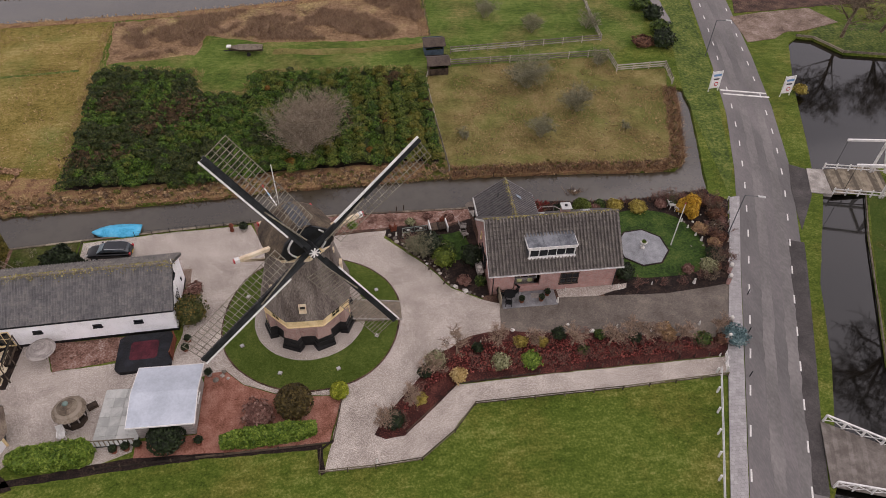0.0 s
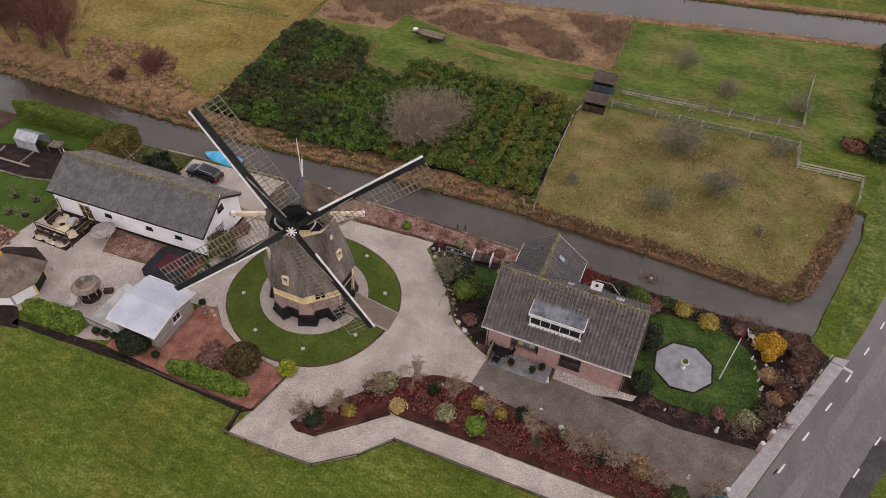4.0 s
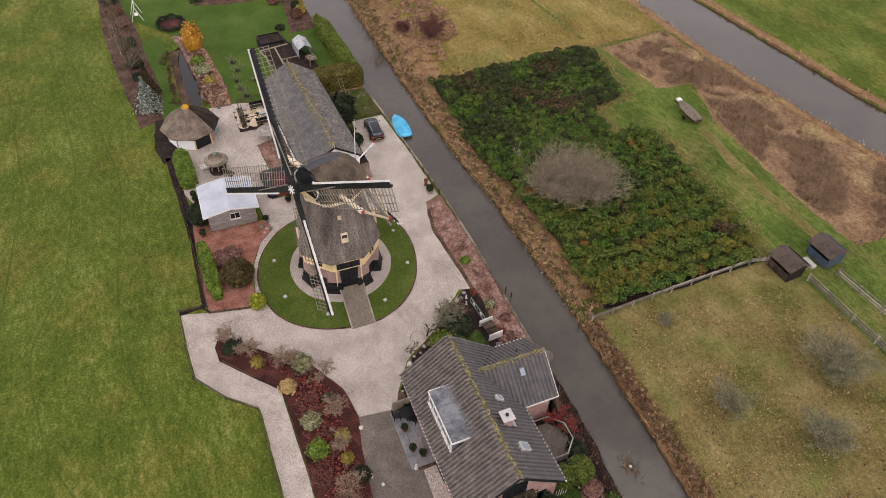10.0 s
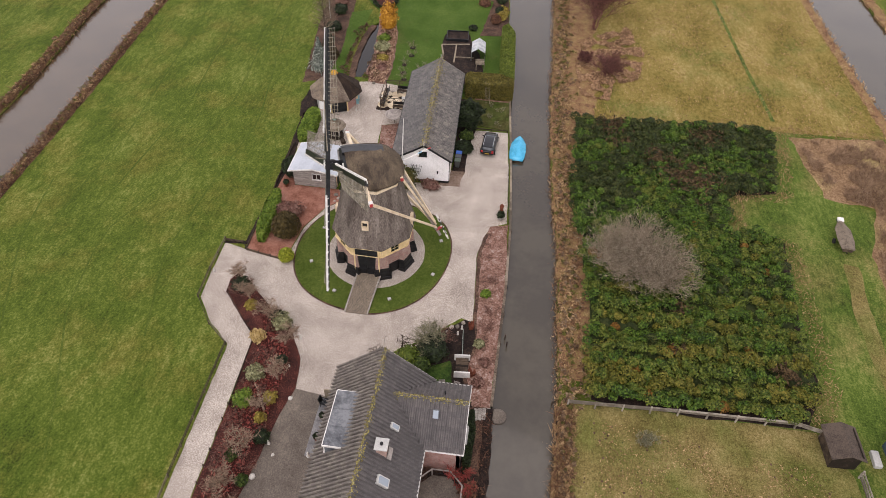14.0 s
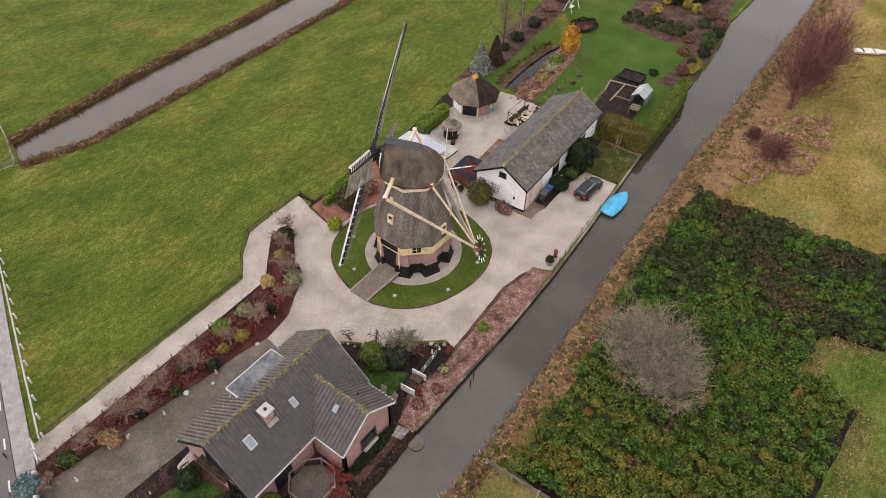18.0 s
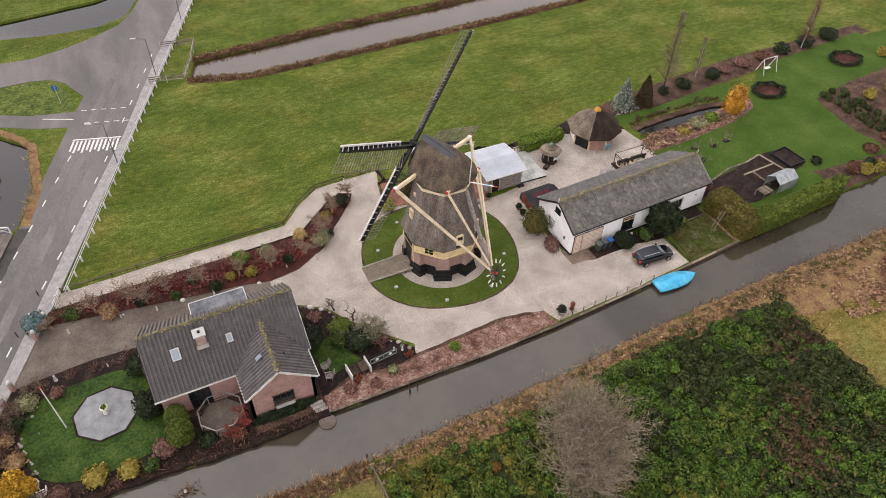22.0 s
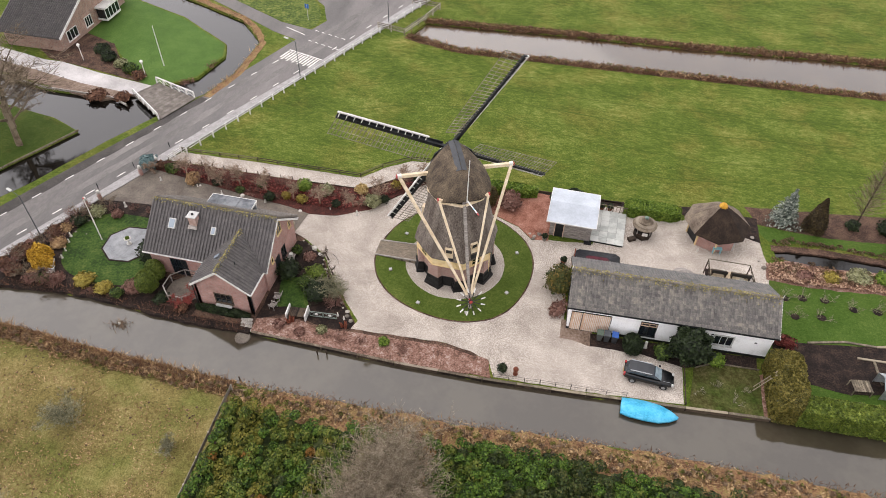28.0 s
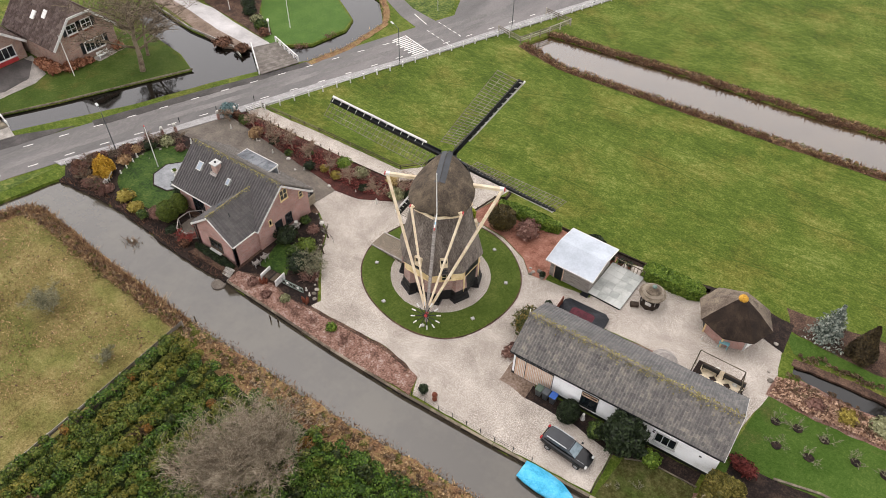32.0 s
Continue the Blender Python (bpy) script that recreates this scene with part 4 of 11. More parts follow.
for k in range(2):
    solo("gateway_line", Geo().beam((47.9, 74.4 - 0.9 * k, 0.036), (53.7, 73.0 - 0.9 * k, 0.036), 0.32, 0.014), M_ROADMARK, "white double line across the road", "road marking", "gateway lines", "structure")
    for j in range(5):
        solo("give_way_dash", Geo().beam((25.0 - 1.15 * j, 1.8 - 3.1 * k + 0.35 * j, 0.036), (24.4 - 1.15 * j, 2.0 - 3.1 * k + 0.35 * j, 0.036), 0.12, 0.014), M_ROADMARK, "short white dash", "road marking", "path crossing dashes", "structure")
for k in range(8):
    solo("crossing_bar", Geo().box(-0.1, 0, 0, 0.1, 2.4, 0.012), M_ROADMARK, "white hatched bar of a speed table", "road marking", "side road bars", "structure", pose(36.0 + 0.08 * k, -17.6 + 0.68 * k, 0.038, 0, 0, -85))
solo("crossing_line", Geo().beam((35.85, -17.9, 0.044), (36.45, -12.5, 0.044), 0.25, 0.014), M_ROADMARK, "white line across the side road", "road marking", kind="structure")
solo("crossing_line", Geo().beam((29.6, -1.2, 0.04), (26.1, 0.4, 0.04), 0.16, 0.014), M_ROADMARK, "white line along the narrow path", "road marking", kind="structure")
for ln in ([(41.9, -17.15), (49.5, -18.05), (57.4, -19.1), (66, -20.6)], [(39.9, -13.65), (48.0, -14.8), (56.0, -15.6), (66, -17.4)]):
    for x, y, a in along(ln, 3.9):
        solo("road_dash", Geo().box(-0.55, -0.07, 0, 0.55, 0.07, 0.012), M_ROADMARK, "white painted lane dash on asphalt", "road marking", "side road dashes", "structure", pose(x, y, 0.038, 0, 0, math.degrees(a)))

# the yard
LAWN = rounded([(-5.72 + r * math.cos(radians(a)), 41.44 + r * math.sin(radians(a))) for a, r in ((0, 8.15), (13, 8.2), (26, 8.05), (40, 7.85), (54, 7.6), (66, 7.45), (78, 7.4), (90, 7.45), (102, 7.65), (114, 7.85), (127, 8.05), (140, 8.05), (152, 7.85), (164, 7.75), (176, 7.8), (190, 7.95), (205, 8.1), (220, 8.05), (235, 8.0), (250, 8.0), (265, 8.05), (280, 8.15), (295, 8.35), (310, 8.45), (325, 8.3), (340, 8.15))], 2)
GRAVEL = [(-4.7, 25.95), (-0.7, 26.0), (2.8, 26.2), (5.65, 28.35), (7.65, 30.65), (20.5, 30.8), (30.0, 31.1), (30.9, 32.9), (14, 32.8), (6.6, 32.6), (4.5, 30.8), (1.8, 28.6), (0, 28.4), (0.3, 30.2), (2.8, 32.9), (5, 35.5), (8.3, 37.4), (11.4, 37.9), (11.9, 41.0), (10.2, 41.8), (7.6, 43.5), (5.5, 46.7), (1.6, 51.0), (2.0, 52.1), (-7, 51.6), (-11.2, 52.6), (-12, 54.3), (-20, 54.0), (-28.3, 53.3), (-28.2, 49.2), (-24, 48.4), (-17.4, 48.2),
          (-17.0, 41), (-17.6, 37.8), (-22.5, 38.0), (-27.5, 37.7), (-28.7, 41), (-36, 41), (-37.2, 35.5), (-36.5, 31), (-30, 27.5), (-28.6, 29.4), (-22, 28.5), (-19.4, 29.4), (-19.2, 35.4), (-14.3, 35.9), (-12.9, 36.3), (-11.3, 34.7), (-8, 33.2), (-3.1, 32.7), (-4.0, 28.4)]
sheet("garden_soil_base", [(-0.4, 28.9), (0.3, 28.2), (2, 28.5), (4.8, 31), (7, 32.8), (30.9, 33.0), (33.2, 35), (35.2, 41.4), (39.3, 52.8), (37.6, 54.6), (35, 54.3), (31, 54.0), (27, 53.92), (21, 54.42), (16.4, 54.62), (11, 54.42), (3.0, 54.6), (1.7, 51.4), (5.6, 46.8), (7.7, 43.6), (10.4, 41.9), (8.4, 37.4), (5, 35.5), (0, 30)], 0.013, M_BROWNSOIL, "brown garden soil round the house", 0.6, 0.08, category="flower bed")
sheet("gravel_yard", GRAVEL, 0.022, M_GRAVEL, "pale beige gravel yard and paths", 0.8, 0.1, category="gravel")
lawn_ob = sheet("mill_lawn", LAWN, 0.07, M_LAWN, "round mown lawn ring about the windmill", 0.7, 0.03, category="lawn")
strip("lawn_edge", LAWN + [LAWN[0], LAWN[1]], 0.06, 0.14, 0.066, M_BROWNSOIL, "narrow dark earth edge round the mill lawn", 0.4, 0.06, 3)
ring = [(-5.72 + 5.05 * math.cos(2 * math.pi * k / 40), 41.44 + 4.95 * math.sin(2 * math.pi * k / 40)) for k in range(40)]
sheet("mill_gravel_ring", ring, 0.085, M_GRAVEL, "pale gravel ring at the mill's foot", 1, 0.05, category="gravel")
sheet("flower_bed_north", [(-0.6, 28.7), (0.2, 28.2), (1.8, 28.4), (4.6, 30.8), (6.7, 32.7), (14, 32.9), (30.9, 33.1), (31.6, 34.9), (19, 36.75), (14, 37.35), (11.3, 37.95), (8.3, 37.5), (5, 35.6), (2.8, 32.8), (0.2, 30.1)], 0.09, M_BEDSOIL, "flower bed with red-brown mulch along the drive", 0.6, 0.1, category="flower bed")
sheet("asphalt_drive", [(11.8, 41.0), (11.4, 37.8), (14, 37.3), (19, 36.7), (31.6, 34.9), (33.4, 34.9), (35.0, 41.2), (28, 40.6), (17.6, 41.2), (17.3, 40.5), (12, 40.6)], 0.05, M_DRIVE, "mossy dark asphalt drive before the house", 1, 0.06, category="driveway")
sheet("gravel_strip", [(17.6, 42.3), (17.6, 41.2), (21, 41.0), (24.4, 41.7), (24.6, 42.3)], 0.045, M_GRAVEL, "gravel strip along the house front", 0.6, 0.1, category="gravel")
sheet("red_terrace", [(-14.6, 36.0), (-12.9, 36.2), (-11.3, 34.6), (-8, 33.1), (-3.1, 32.6), (-4.2, 28.4), (-8.7, 28.3), (-14.4, 28.6), (-19.2, 28.8), (-19.2, 30.2), (-14.6, 30.3)], 0.04, M_REDGRIT, "red brick chippings terrace", 0.6, 0.06, category="gravel")
sheet("red_strip_barn", [(-28.6, 40.8), (-18.2, 41.0), (-18.2, 38.9), (-22.4, 38.3), (-27.4, 37.7)], 0.04, M_REDSTRIP, "mixed reddish gravel along the barn", 0.6, 0.2, category="gravel")
sheet("red_bank_strip", [(10.9, 54.4), (3.8, 54.7), (-3, 54.7), (-11.8, 54.5), (-11.2, 52.6), (-7, 51.7), (2, 52.2), (4.2, 52.6), (8, 51.8), (10.9, 52.8)], 0.05, M_REDSTRIP, "red-brown gravel strip on the canal bank", 0.6, 0.15, category="gravel")
strip("strip_border", [(10.6, 52.8), (8, 51.95), (4.2, 52.7), (2, 52.35), (-7, 51.85), (-11.0, 52.7), (-11.6, 54.2)], 0.22, 0.12, 0.058, M_BROWNSOIL, "dark soil edge of the bank strip", 0.35, 0.14)
sheet("garden_bed_mill_side", [(1.8, 51.4), (5.7, 46.9), (7.8, 43.7), (10.2, 42.0), (11.0, 42.3), (11.0, 53), (8, 51.8), (4.2, 52.6), (2, 52.2)], 0.07, M_DARKSOIL, "dark planted bed beside the house", 0.6, 0.1, category="flower bed")
sheet("garden_bed_road", [(17, 54.2), (31, 53.8), (37.8, 54.4), (39.7, 53.0), (35.2, 42.5), (34.9, 41.1), (28, 40.5), (22, 40.8), (22, 42.2), (24, 42.2), (24, 50.2), (17, 50.2)], 0.039, M_DARKSOIL, "dark planted bed round the house garden", 0.6, 0.1, category="flower bed")
sheet("rear_garden_soil", [(10.6, 51.6), (10.6, 54.2), (16.4, 54.4), (21, 54.25), (26, 53.8), (26, 52.4), (22, 50.9), (20.6, 48.6), (16.4, 48.6), (16.2, 51.4)], 0.034, M_BROWNSOIL, "worn brown soil between house and canal", 0.5, 0.1, category="flower bed")
sheet("house_lawn", rounded([(23.6, 42.9), (30.5, 42.6), (33.2, 43.4), (34.6, 46.6), (33.4, 50.8), (30, 52.6), (24.5, 52.2), (21.8, 51.0), (23.5, 49.8)], 2), 0.075, M_DARKLAWN, "small lawn round the octagonal patio", 0.6, 0.08, category="lawn")
sheet("mill_side_lawn", [(6.6, 50.6), (9.8, 51.2), (10.5, 47.5), (8.4, 47.0)], 0.085, M_DARKLAWN, "patch of lawn beside the house", 0.5, 0.1, category="lawn")
sheet("grass_strip_quay", [(-28.7, 53.5), (-34.9, 53.0), (-34.9, 48.2), (-31.0, 48.4), (-29.2, 49.3)], 0.064, M_ROUGH, "rough brownish grass patch behind the parked car", 0.5, 0.1, category="lawn")
sheet("hedge_path", [(-34.9, 48.7), (-34.7, 53.0), (-35.3, 53.1), (-35.5, 48.4)], 0.056, M_REDSTRIP, "trodden earth path beside the tall hedge", 0.4, 0.1, category="path")
sheet("barn_door_apron", [(-17.1, 48.6), (-17.1, 46.4), (-20.0, 46.3), (-20.1, 48.9)], 0.035, M_FORECOURT, "mossy worn ground before the barn doors", 0.4, 0.15, category="gravel")
sheet("garden_ground", [(-35.4, 46.5), (-35.6, 52.6), (-52.5, 51.2), (-63.3, 50.8), (-77, 48.8), (-97, 49.2), (-97, 26), (-66, 25), (-58, 30.8), (-54.5, 34), (-37, 36), (-36.4, 40)], 0.013, M_GARDENLAWN, "rough green garden ground", 0.8, 0.15, category="lawn")
sheet("barn_bed", [(-19.9, 48.9), (-19.9, 47.5), (-34.8, 46.8), (-34.8, 48.3), (-30.9, 48.5), (-28.4, 49.4), (-24.5, 48.8)], 0.06, M_DARKSOIL, "soil bed along the barn wall", 0.5, 0.1, category="flower bed")
sheet("west_lawn", [(-36.6, 36.5), (-41, 35.2), (-50, 35.0), (-57, 31.5), (-66, 26), (-86, 24.5), (-86, 44), (-68, 49.5), (-61.9, 48.5), (-51.9, 47.7), (-51, 43.4), (-42, 41), (-36.6, 42)], 0.02, M_GARDENLAWN, "green back garden lawn", 0.8, 0.15, category="lawn")
sheet("west_lawn_north", [(-36, 28.2), (-44, 28.6), (-56, 27.4), (-57.5, 30.4), (-52, 30.2), (-43, 30.0), (-37.4, 30.6)], 0.024, M_GARDENLAWN, "grass strip north of the pond", 0.8, 0.15, category="lawn")
sheet("west_border_soil", [(-36.5, 28), (-35.5, 25.4), (-48, 23.8), (-62, 22.6), (-88, 22.6), (-88, 25.2), (-66, 26.4), (-56, 27.6), (-44, 28.8)], 0.016, M_BROWNSOIL, "brown shrub border along the meadow", 0.8, 0.2, category="flower bed")
sheet("pond_bed", [(-36.8, 34.0), (-43, 33.3), (-52, 32.3), (-57, 31.6), (-55.6, 34), (-51, 35.6), (-41, 36.6), (-36.8, 36.4)], 0.03, M_REDSTRIP, "reddish planted bed beside the pond", 0.6, 0.2, category="flower bed")
sheet("vegetable_plot", [(-40.2, 43.9), (-48.9, 42.4), (-51.6, 42.5), (-52, 46.1), (-49.9, 46.6), (-46.5, 48.1), (-42.3, 49), (-38.7, 48.6), (-38.4, 47), (-36.4, 46.9), (-36.4, 44.2)], 0.035, M_DARKSOIL, "bare vegetable garden soil", 0.6, 0.1, category="flower bed")
sheet("far_west_bed", [(-64.4, 47), (-63.6, 44), (-64.2, 38.3), (-64.9, 36), (-72, 34.8), (-79.5, 34.2), (-92, 31.5), (-94, 46), (-77, 48.6), (-70, 49.8), (-62, 50.8)], 0.03, M_BROWNSOIL, "distant planted beds of the next garden", 0.8, 0.3, category="flower bed")
sheet("bank_bed_west", [(-52, 47.6), (-62, 48.6), (-68, 49.8), (-76, 48.4), (-77, 49.25), (-63.3, 51.2), (-52.5, 51.65)], 0.034, M_BROWNSOIL, "planted canal border", 0.6, 0.2, category="flower bed")
sheet("hut_dark_soil", [(-27.6, 27.2), (-30.8, 26.5), (-36.6, 27.2), (-36.6, 31), (-33, 30), (-29.3, 29)], 0.03, M_DARKSOIL, "dark earth by the thatched hut", 0.6, 0.15, category="ground")
sheet("meadow_edge_soil", [(-4.8, 28.3), (-4.6, 25.9), (-4.9, 25.7), (-5.2, 27.95), (-14.4, 28.1), (-28.6, 27.4), (-28.6, 27.9), (-19, 28.9), (-14.4, 28.7)], 0.03, M_DARKSOIL, "earth edge between meadow and garden", 0.6, 0.1, category="ground")
# across the road
strip("moat_bank", [(33.0, 19.3), (31.4, 13), (31.5, 3.7), (36.4, -1.6), (46, -5.7), (69, -14.2)], 0.1, 0.9, 0.052, M_BANK, "tan withered bank of the moat", 0.6, 0.3)
sheet("village_lawn", [(36.3, 6.0), (35.2, 9), (36.2, 15), (39.2, 17.6), (42, 19.2), (46, 15.5), (51.9, 9.8), (62, 6), (62, -6), (46, 0), (40.4, 3.6)], 0.03, M_NEATLAWN, "neat lawn by the moat", 1, 0.08, category="lawn")
sheet("village_lawn_east", [(44.9, 30.2), (52.5, 45.8), (56.2, 52.6), (64, 50), (68, 40), (62, 30), (57, 27.4), (49.2, 28.6)], 0.02, M_MOSSLAWN, "mossy grass before the village house", 1, 0.08, category="lawn")
sheet("village_drive", [(40.6, 18.8), (41.9, 21.2), (50.5, 20.4), (59.8, 18.6), (75, 16.5), (75, 13), (58.7, 16.2), (56.1, 16.1), (49.8, 17.4)], 0.06, M_GREYDRIVE, "pale grey drive across the bridge", 1, 0.05, category="driveway")
sheet("village_lane", [(41.9, 21.1), (45.6, 23.4), (53, 22.3), (61.5, 20.5), (76, 19), (75, 16.4), (59.8, 18.5), (50.5, 20.3)], 0.05, M_FORECOURT, "brown brick edge of the village drive", 1, 0.05, category="driveway")
sheet("village_border", [(42.5, 18.3), (46, 16.6), (51.9, 9.8), (60, 7), (62, 13), (58.7, 15.6), (49.8, 17.0)], 0.05, M_BROWNSOIL, "planted border beside the village drive", 0.8, 0.15, category="flower bed")
sheet("verge_north_isle", [(25.4, -2.9), (25.9, -6.2), (27.2, -9.0), (28.6, -10.7), (30.3, -11.1), (34.2, -11.1), (41.6, -12.6), (53, -14.1), (60, -15.6), (60, -14.6), (48, -11.0), (41.5, -8.0), (34.3, -4.4), (29.8, -2.3), (26.2, -1.4)], 0.04, M_VERGE, "grass traffic island", 1, 0.08, category="lawn")
sheet("brick_forecourt", [(57.2, 86.3), (57.8, 94), (63.2, 95), (71.6, 95.8), (74, 91), (69.2, 89.5), (66.5, 88.7), (64.6, 88.9), (61.7, 87)], 0.06, M_FORECOURT, "pinkish brown brick forecourt", 0.8, 0.1, category="pavement")
sheet("village_garden_soil", [(59, 95.2), (60.5, 99.2), (63.4, 105), (80, 107), (84, 97), (71.6, 96.2), (63.2, 95.4)], 0.05, M_BROWNSOIL, "brown garden bed before the village house", 1, 0.2, category="flower bed")
sheet("village_lawn_far", [(67, 87.6), (70.2, 82.8), (76, 81.4), (130, 84.5), (130, 96), (100, 89.5), (82, 90.5), (70.5, 90)], 0.04, M_VERGE, "grass behind the boarded bank", 1, 0.1, category="lawn")
strip("field_drain", [(-120, 80), (-53.3, 85.1), (-33.6, 86.9)], 0.25, 0.25, 0.03, M_VERGE, "shallow dark green drain across the pasture", 1, 0.15)
for k, ln in enumerate(([(20.5, 20.5), (14, 18), (6, 14.5), (-4, 13), (-14, 16.5), (-30, 18), (-60, 15.5)], [(8, 23), (-2, 20.5), (-12, 21), (-26, 22.5), (-48, 19), (-80, 16)], [(-2, 7.5), (-10, 7.2), (-21, 7.8), (-40, 6.4), (-70, 4)], [(-6, 10.6), (-16, 11.4), (-28, 12.6), (-52, 10.5)], [(14, 12), (6, 8.5), (-2, 5.2), (-12, 3.4)])):
    strip("wheel_track", ln, 0.09, 0.09, 0.012, M_TRACK, "faint dark wheel track in the meadow", 0.5, 0.03, 5 + k)
strip("pond_edge", [(-37.6, 31.2), (-41, 30.8), (-45, 30.6), (-50, 30.8), (-52.8, 31.3), (-53.8, 32.3)], 0.1, 0.75, 0.045, M_BROWNSOIL, "red-brown soil edge of the pond", 0.5, 0.15)
strip("pond_edge", [(-53.6, 32.5), (-52.4, 33.1), (-46.7, 33.4), (-40, 33.5), (-37.8, 33.0)], 0.4, 0.15, 0.046, M_REDSTRIP, "gravelly soil edge of the pond", 0.5, 0.15)
strip("roadside_ditch", [(47.2, 92.5), (47.6, 97), (48.2, 102.7), (48.6, 108), (49.0, 116), (49.6, 128)], 0.75, 0.75, 0.052, M_DITCH, "narrow ditch beside the road", 1.0, 0.15)


# ---- the windmill ----
MC = Vector((-5.72, 41.44, 0.08))
AX = Vector((0.406, -0.914, 0)).normalized()
SD = Vector((0.914, 0.406, 0)).normalized()
OCT = radians(21.2)


def cap_at(a, s, z):
    """A place on the mill, a metres towards the sails and s to the side."""
    return MC + AX * a + SD * s + Vector((0, 0, z - MC.z))


def octo(r, k, z):
    """Corner k of an octagon with apothem r round the mill."""
    a, q = OCT + k * math.pi / 4, r / math.cos(math.pi / 8)
    return Vector((MC.x + q * math.cos(a), MC.y + q * math.sin(a), z))


mill = thing("windmill", "octagonal thatched smock windmill with black sails and brick base", "windmill")
for k in range(8):
    a, b = octo(3.25, k, 0), octo(3.25, k + 1, 0)
    n = ((a + b) / 2 - Vector((MC.x, MC.y, 0))).normalized()
    up = Vector((0, 0, 1))
    for nm, z0, z1, dp, mt in (("plinth_wall", 0.05, 1.35, 0.08, M_BLACK), ("brick_wall", 1.35, 3.05, 0.05, M_MILLBRICK)):
        part(nm, Geo().extrude([a + up * z0, b + up * z0, b + up * z1, a + up * z1], n * dp), mt, mill)
    inner = Geo().extrude([octo(3.05, k, 0.05), octo(3.05, k + 1, 0.05), octo(3.05, k + 1, 4.1), octo(3.05, k, 4.1)], n * 0.19)
    part("inner_wall", inner, M_MILLBRICK, mill)
    a, b = octo(3.52, k, 0), octo(3.52, k + 1, 0)
    part("cream_band", Geo().extrude([a + up * 3.02, b + up * 3.02, b + up * 4.02, a + up * 4.02], n * 0.05), M_CREAM, mill, "cream painted boards", 0.01)
    part("band_rail", Geo().extrude([a + up * 2.94, b + up * 2.94, b + up * 3.04, a + up * 3.04], n * 0.12), M_CREAM, mill, "cream drip rail", 0.01)
    # corner pier: brick above, stepped black foot below
    c = octo(3.25, k, 0)
    o = (c - Vector((MC.x, MC.y, 0))).normalized()
    t = o.cross(up)

    def pier(w0, w1, d0, d1, z0, z1):
        q = []
        for w, d, z in ((w0, d0, z0), (w1, d1, z1)):
            q += [c + t * (-w) - o * 0.2 + up * z, c + t * w - o * 0.2 + up * z, c + t * w * 0.86 + o * d + up * z, c + t * (-w) * 0.86 + o * d + up * z]
        return q
    hull = [(3, 2, 1, 0), (4, 5, 6, 7), (0, 1, 5, 4), (1, 2, 6, 5), (2, 3, 7, 6), (3, 0, 4, 7)]
    part("pier_foot", Geo().add(pier(1.0, 0.96, 0.56, 0.52, 0.0, 0.45), hull).add(pier(0.88, 0.84, 0.44, 0.4, 0.45, 0.95), hull).add(pier(0.8, 0.76, 0.34, 0.32, 0.95, 1.38), hull), M_BLACK, mill, "tarred stepped pier foot", 0.02)
    part("pier", Geo().add(pier(0.74, 0.62, 0.3, 0.24, 1.38, 3.0), hull), M_MILLBRICK, mill, "", 0.02)
    if k in (0, 2, 4, 6):
        mid = (octo(3.57, k, 3.12) + octo(3.57, k + 1, 3.12)) / 2
        d = (octo(3.38, k + 1, 0) - octo(3.38, k, 0)).normalized()
        m = Matrix.Translation(mid - d * 0.48) @ Matrix((d, n, up)).transposed().to_4x4()
        window(mill, 0.96, 0.8, m, M_CREAM, 2, 2, 0.06, sill=False)
# doors on the ramp side and opposite
for k in (7, 3):
    n = ((octo(1, k, 0) + octo(1, k + 1, 0)) / 2 - Vector((MC.x, MC.y, 0))).normalized()
    d = n.cross(Vector((0, 0, -1)))
    mid = Vector((MC.x, MC.y, 0)) + n * 3.5
    m = Matrix((d, n, Vector((0, 0, 1)))).transposed().to_4x4()
    m.translation = mid
    dr = part("mill_door", Geo().box(-1.1, -0.2, 0.5, -0.01, 0.12, 3.86).box(0.01, -0.2, 0.5, 1.1, 0.12, 3.86), M_BLACKWOOD, mill, "black double mill door", 0.012)
    dr.matrix_basis = m
    for s in (-1, 1):
        for z_ in (1.2, 3.1):
            part("door_rail", Geo().box(min(0, s * 0.95), 0.12, z_, max(0, s * 0.95), 0.15, z_ + 0.14), M_BLACKWOOD, dr)
    fr = Geo().box(-1.24, -0.35, 0.5, -1.11, 0.17, 3.95).box(1.11, -0.35, 0.5, 1.24, 0.17, 3.95).box(-1.11, -0.35, 3.87, 1.11, 0.17, 3.97)
    part("door_frame", fr, M_CREAM, dr)

# thatched body, raised over the two doors
PROFILE = [(3.5, 3.9), (3.72, 3.93), (3.82, 4.12), (3.74, 4.5), (3.52, 5.3), (3.24, 6.3), (2.98, 7.4), (2.76, 8.5), (2.6, 9.5), (2.52, 10.12)]
SUBS = 6
bv, bf = [], []
for j, (r, z) in enumerate(PROFILE):
    for k in range(8):
        for i in range(SUBS):
            p = octo(r, k, z).lerp(octo(r, k + 1, z), i / SUBS)
            u = abs(i / SUBS - 0.5) * 2
            lift = 0.12 * max(0.0, 1 - max(0, u - 0.35) / 0.4) if k in (7, 3) and j < 4 else 0.0
            w = noise.noise(p * 1.4) * 0.05
            out = Vector((p.x - MC.x, p.y - MC.y, 0)).normalized()
            rnd = 0.05 * (1 - u) if j > 1 else 0
            bv.append(tuple(p + out * (w + rnd * 0.6) + Vector((0, 0, lift * (1 - j * 0.22) + (noise.noise(p * 3) * 0.03 if j < 3 else 0)))))
N8 = 8 * SUBS
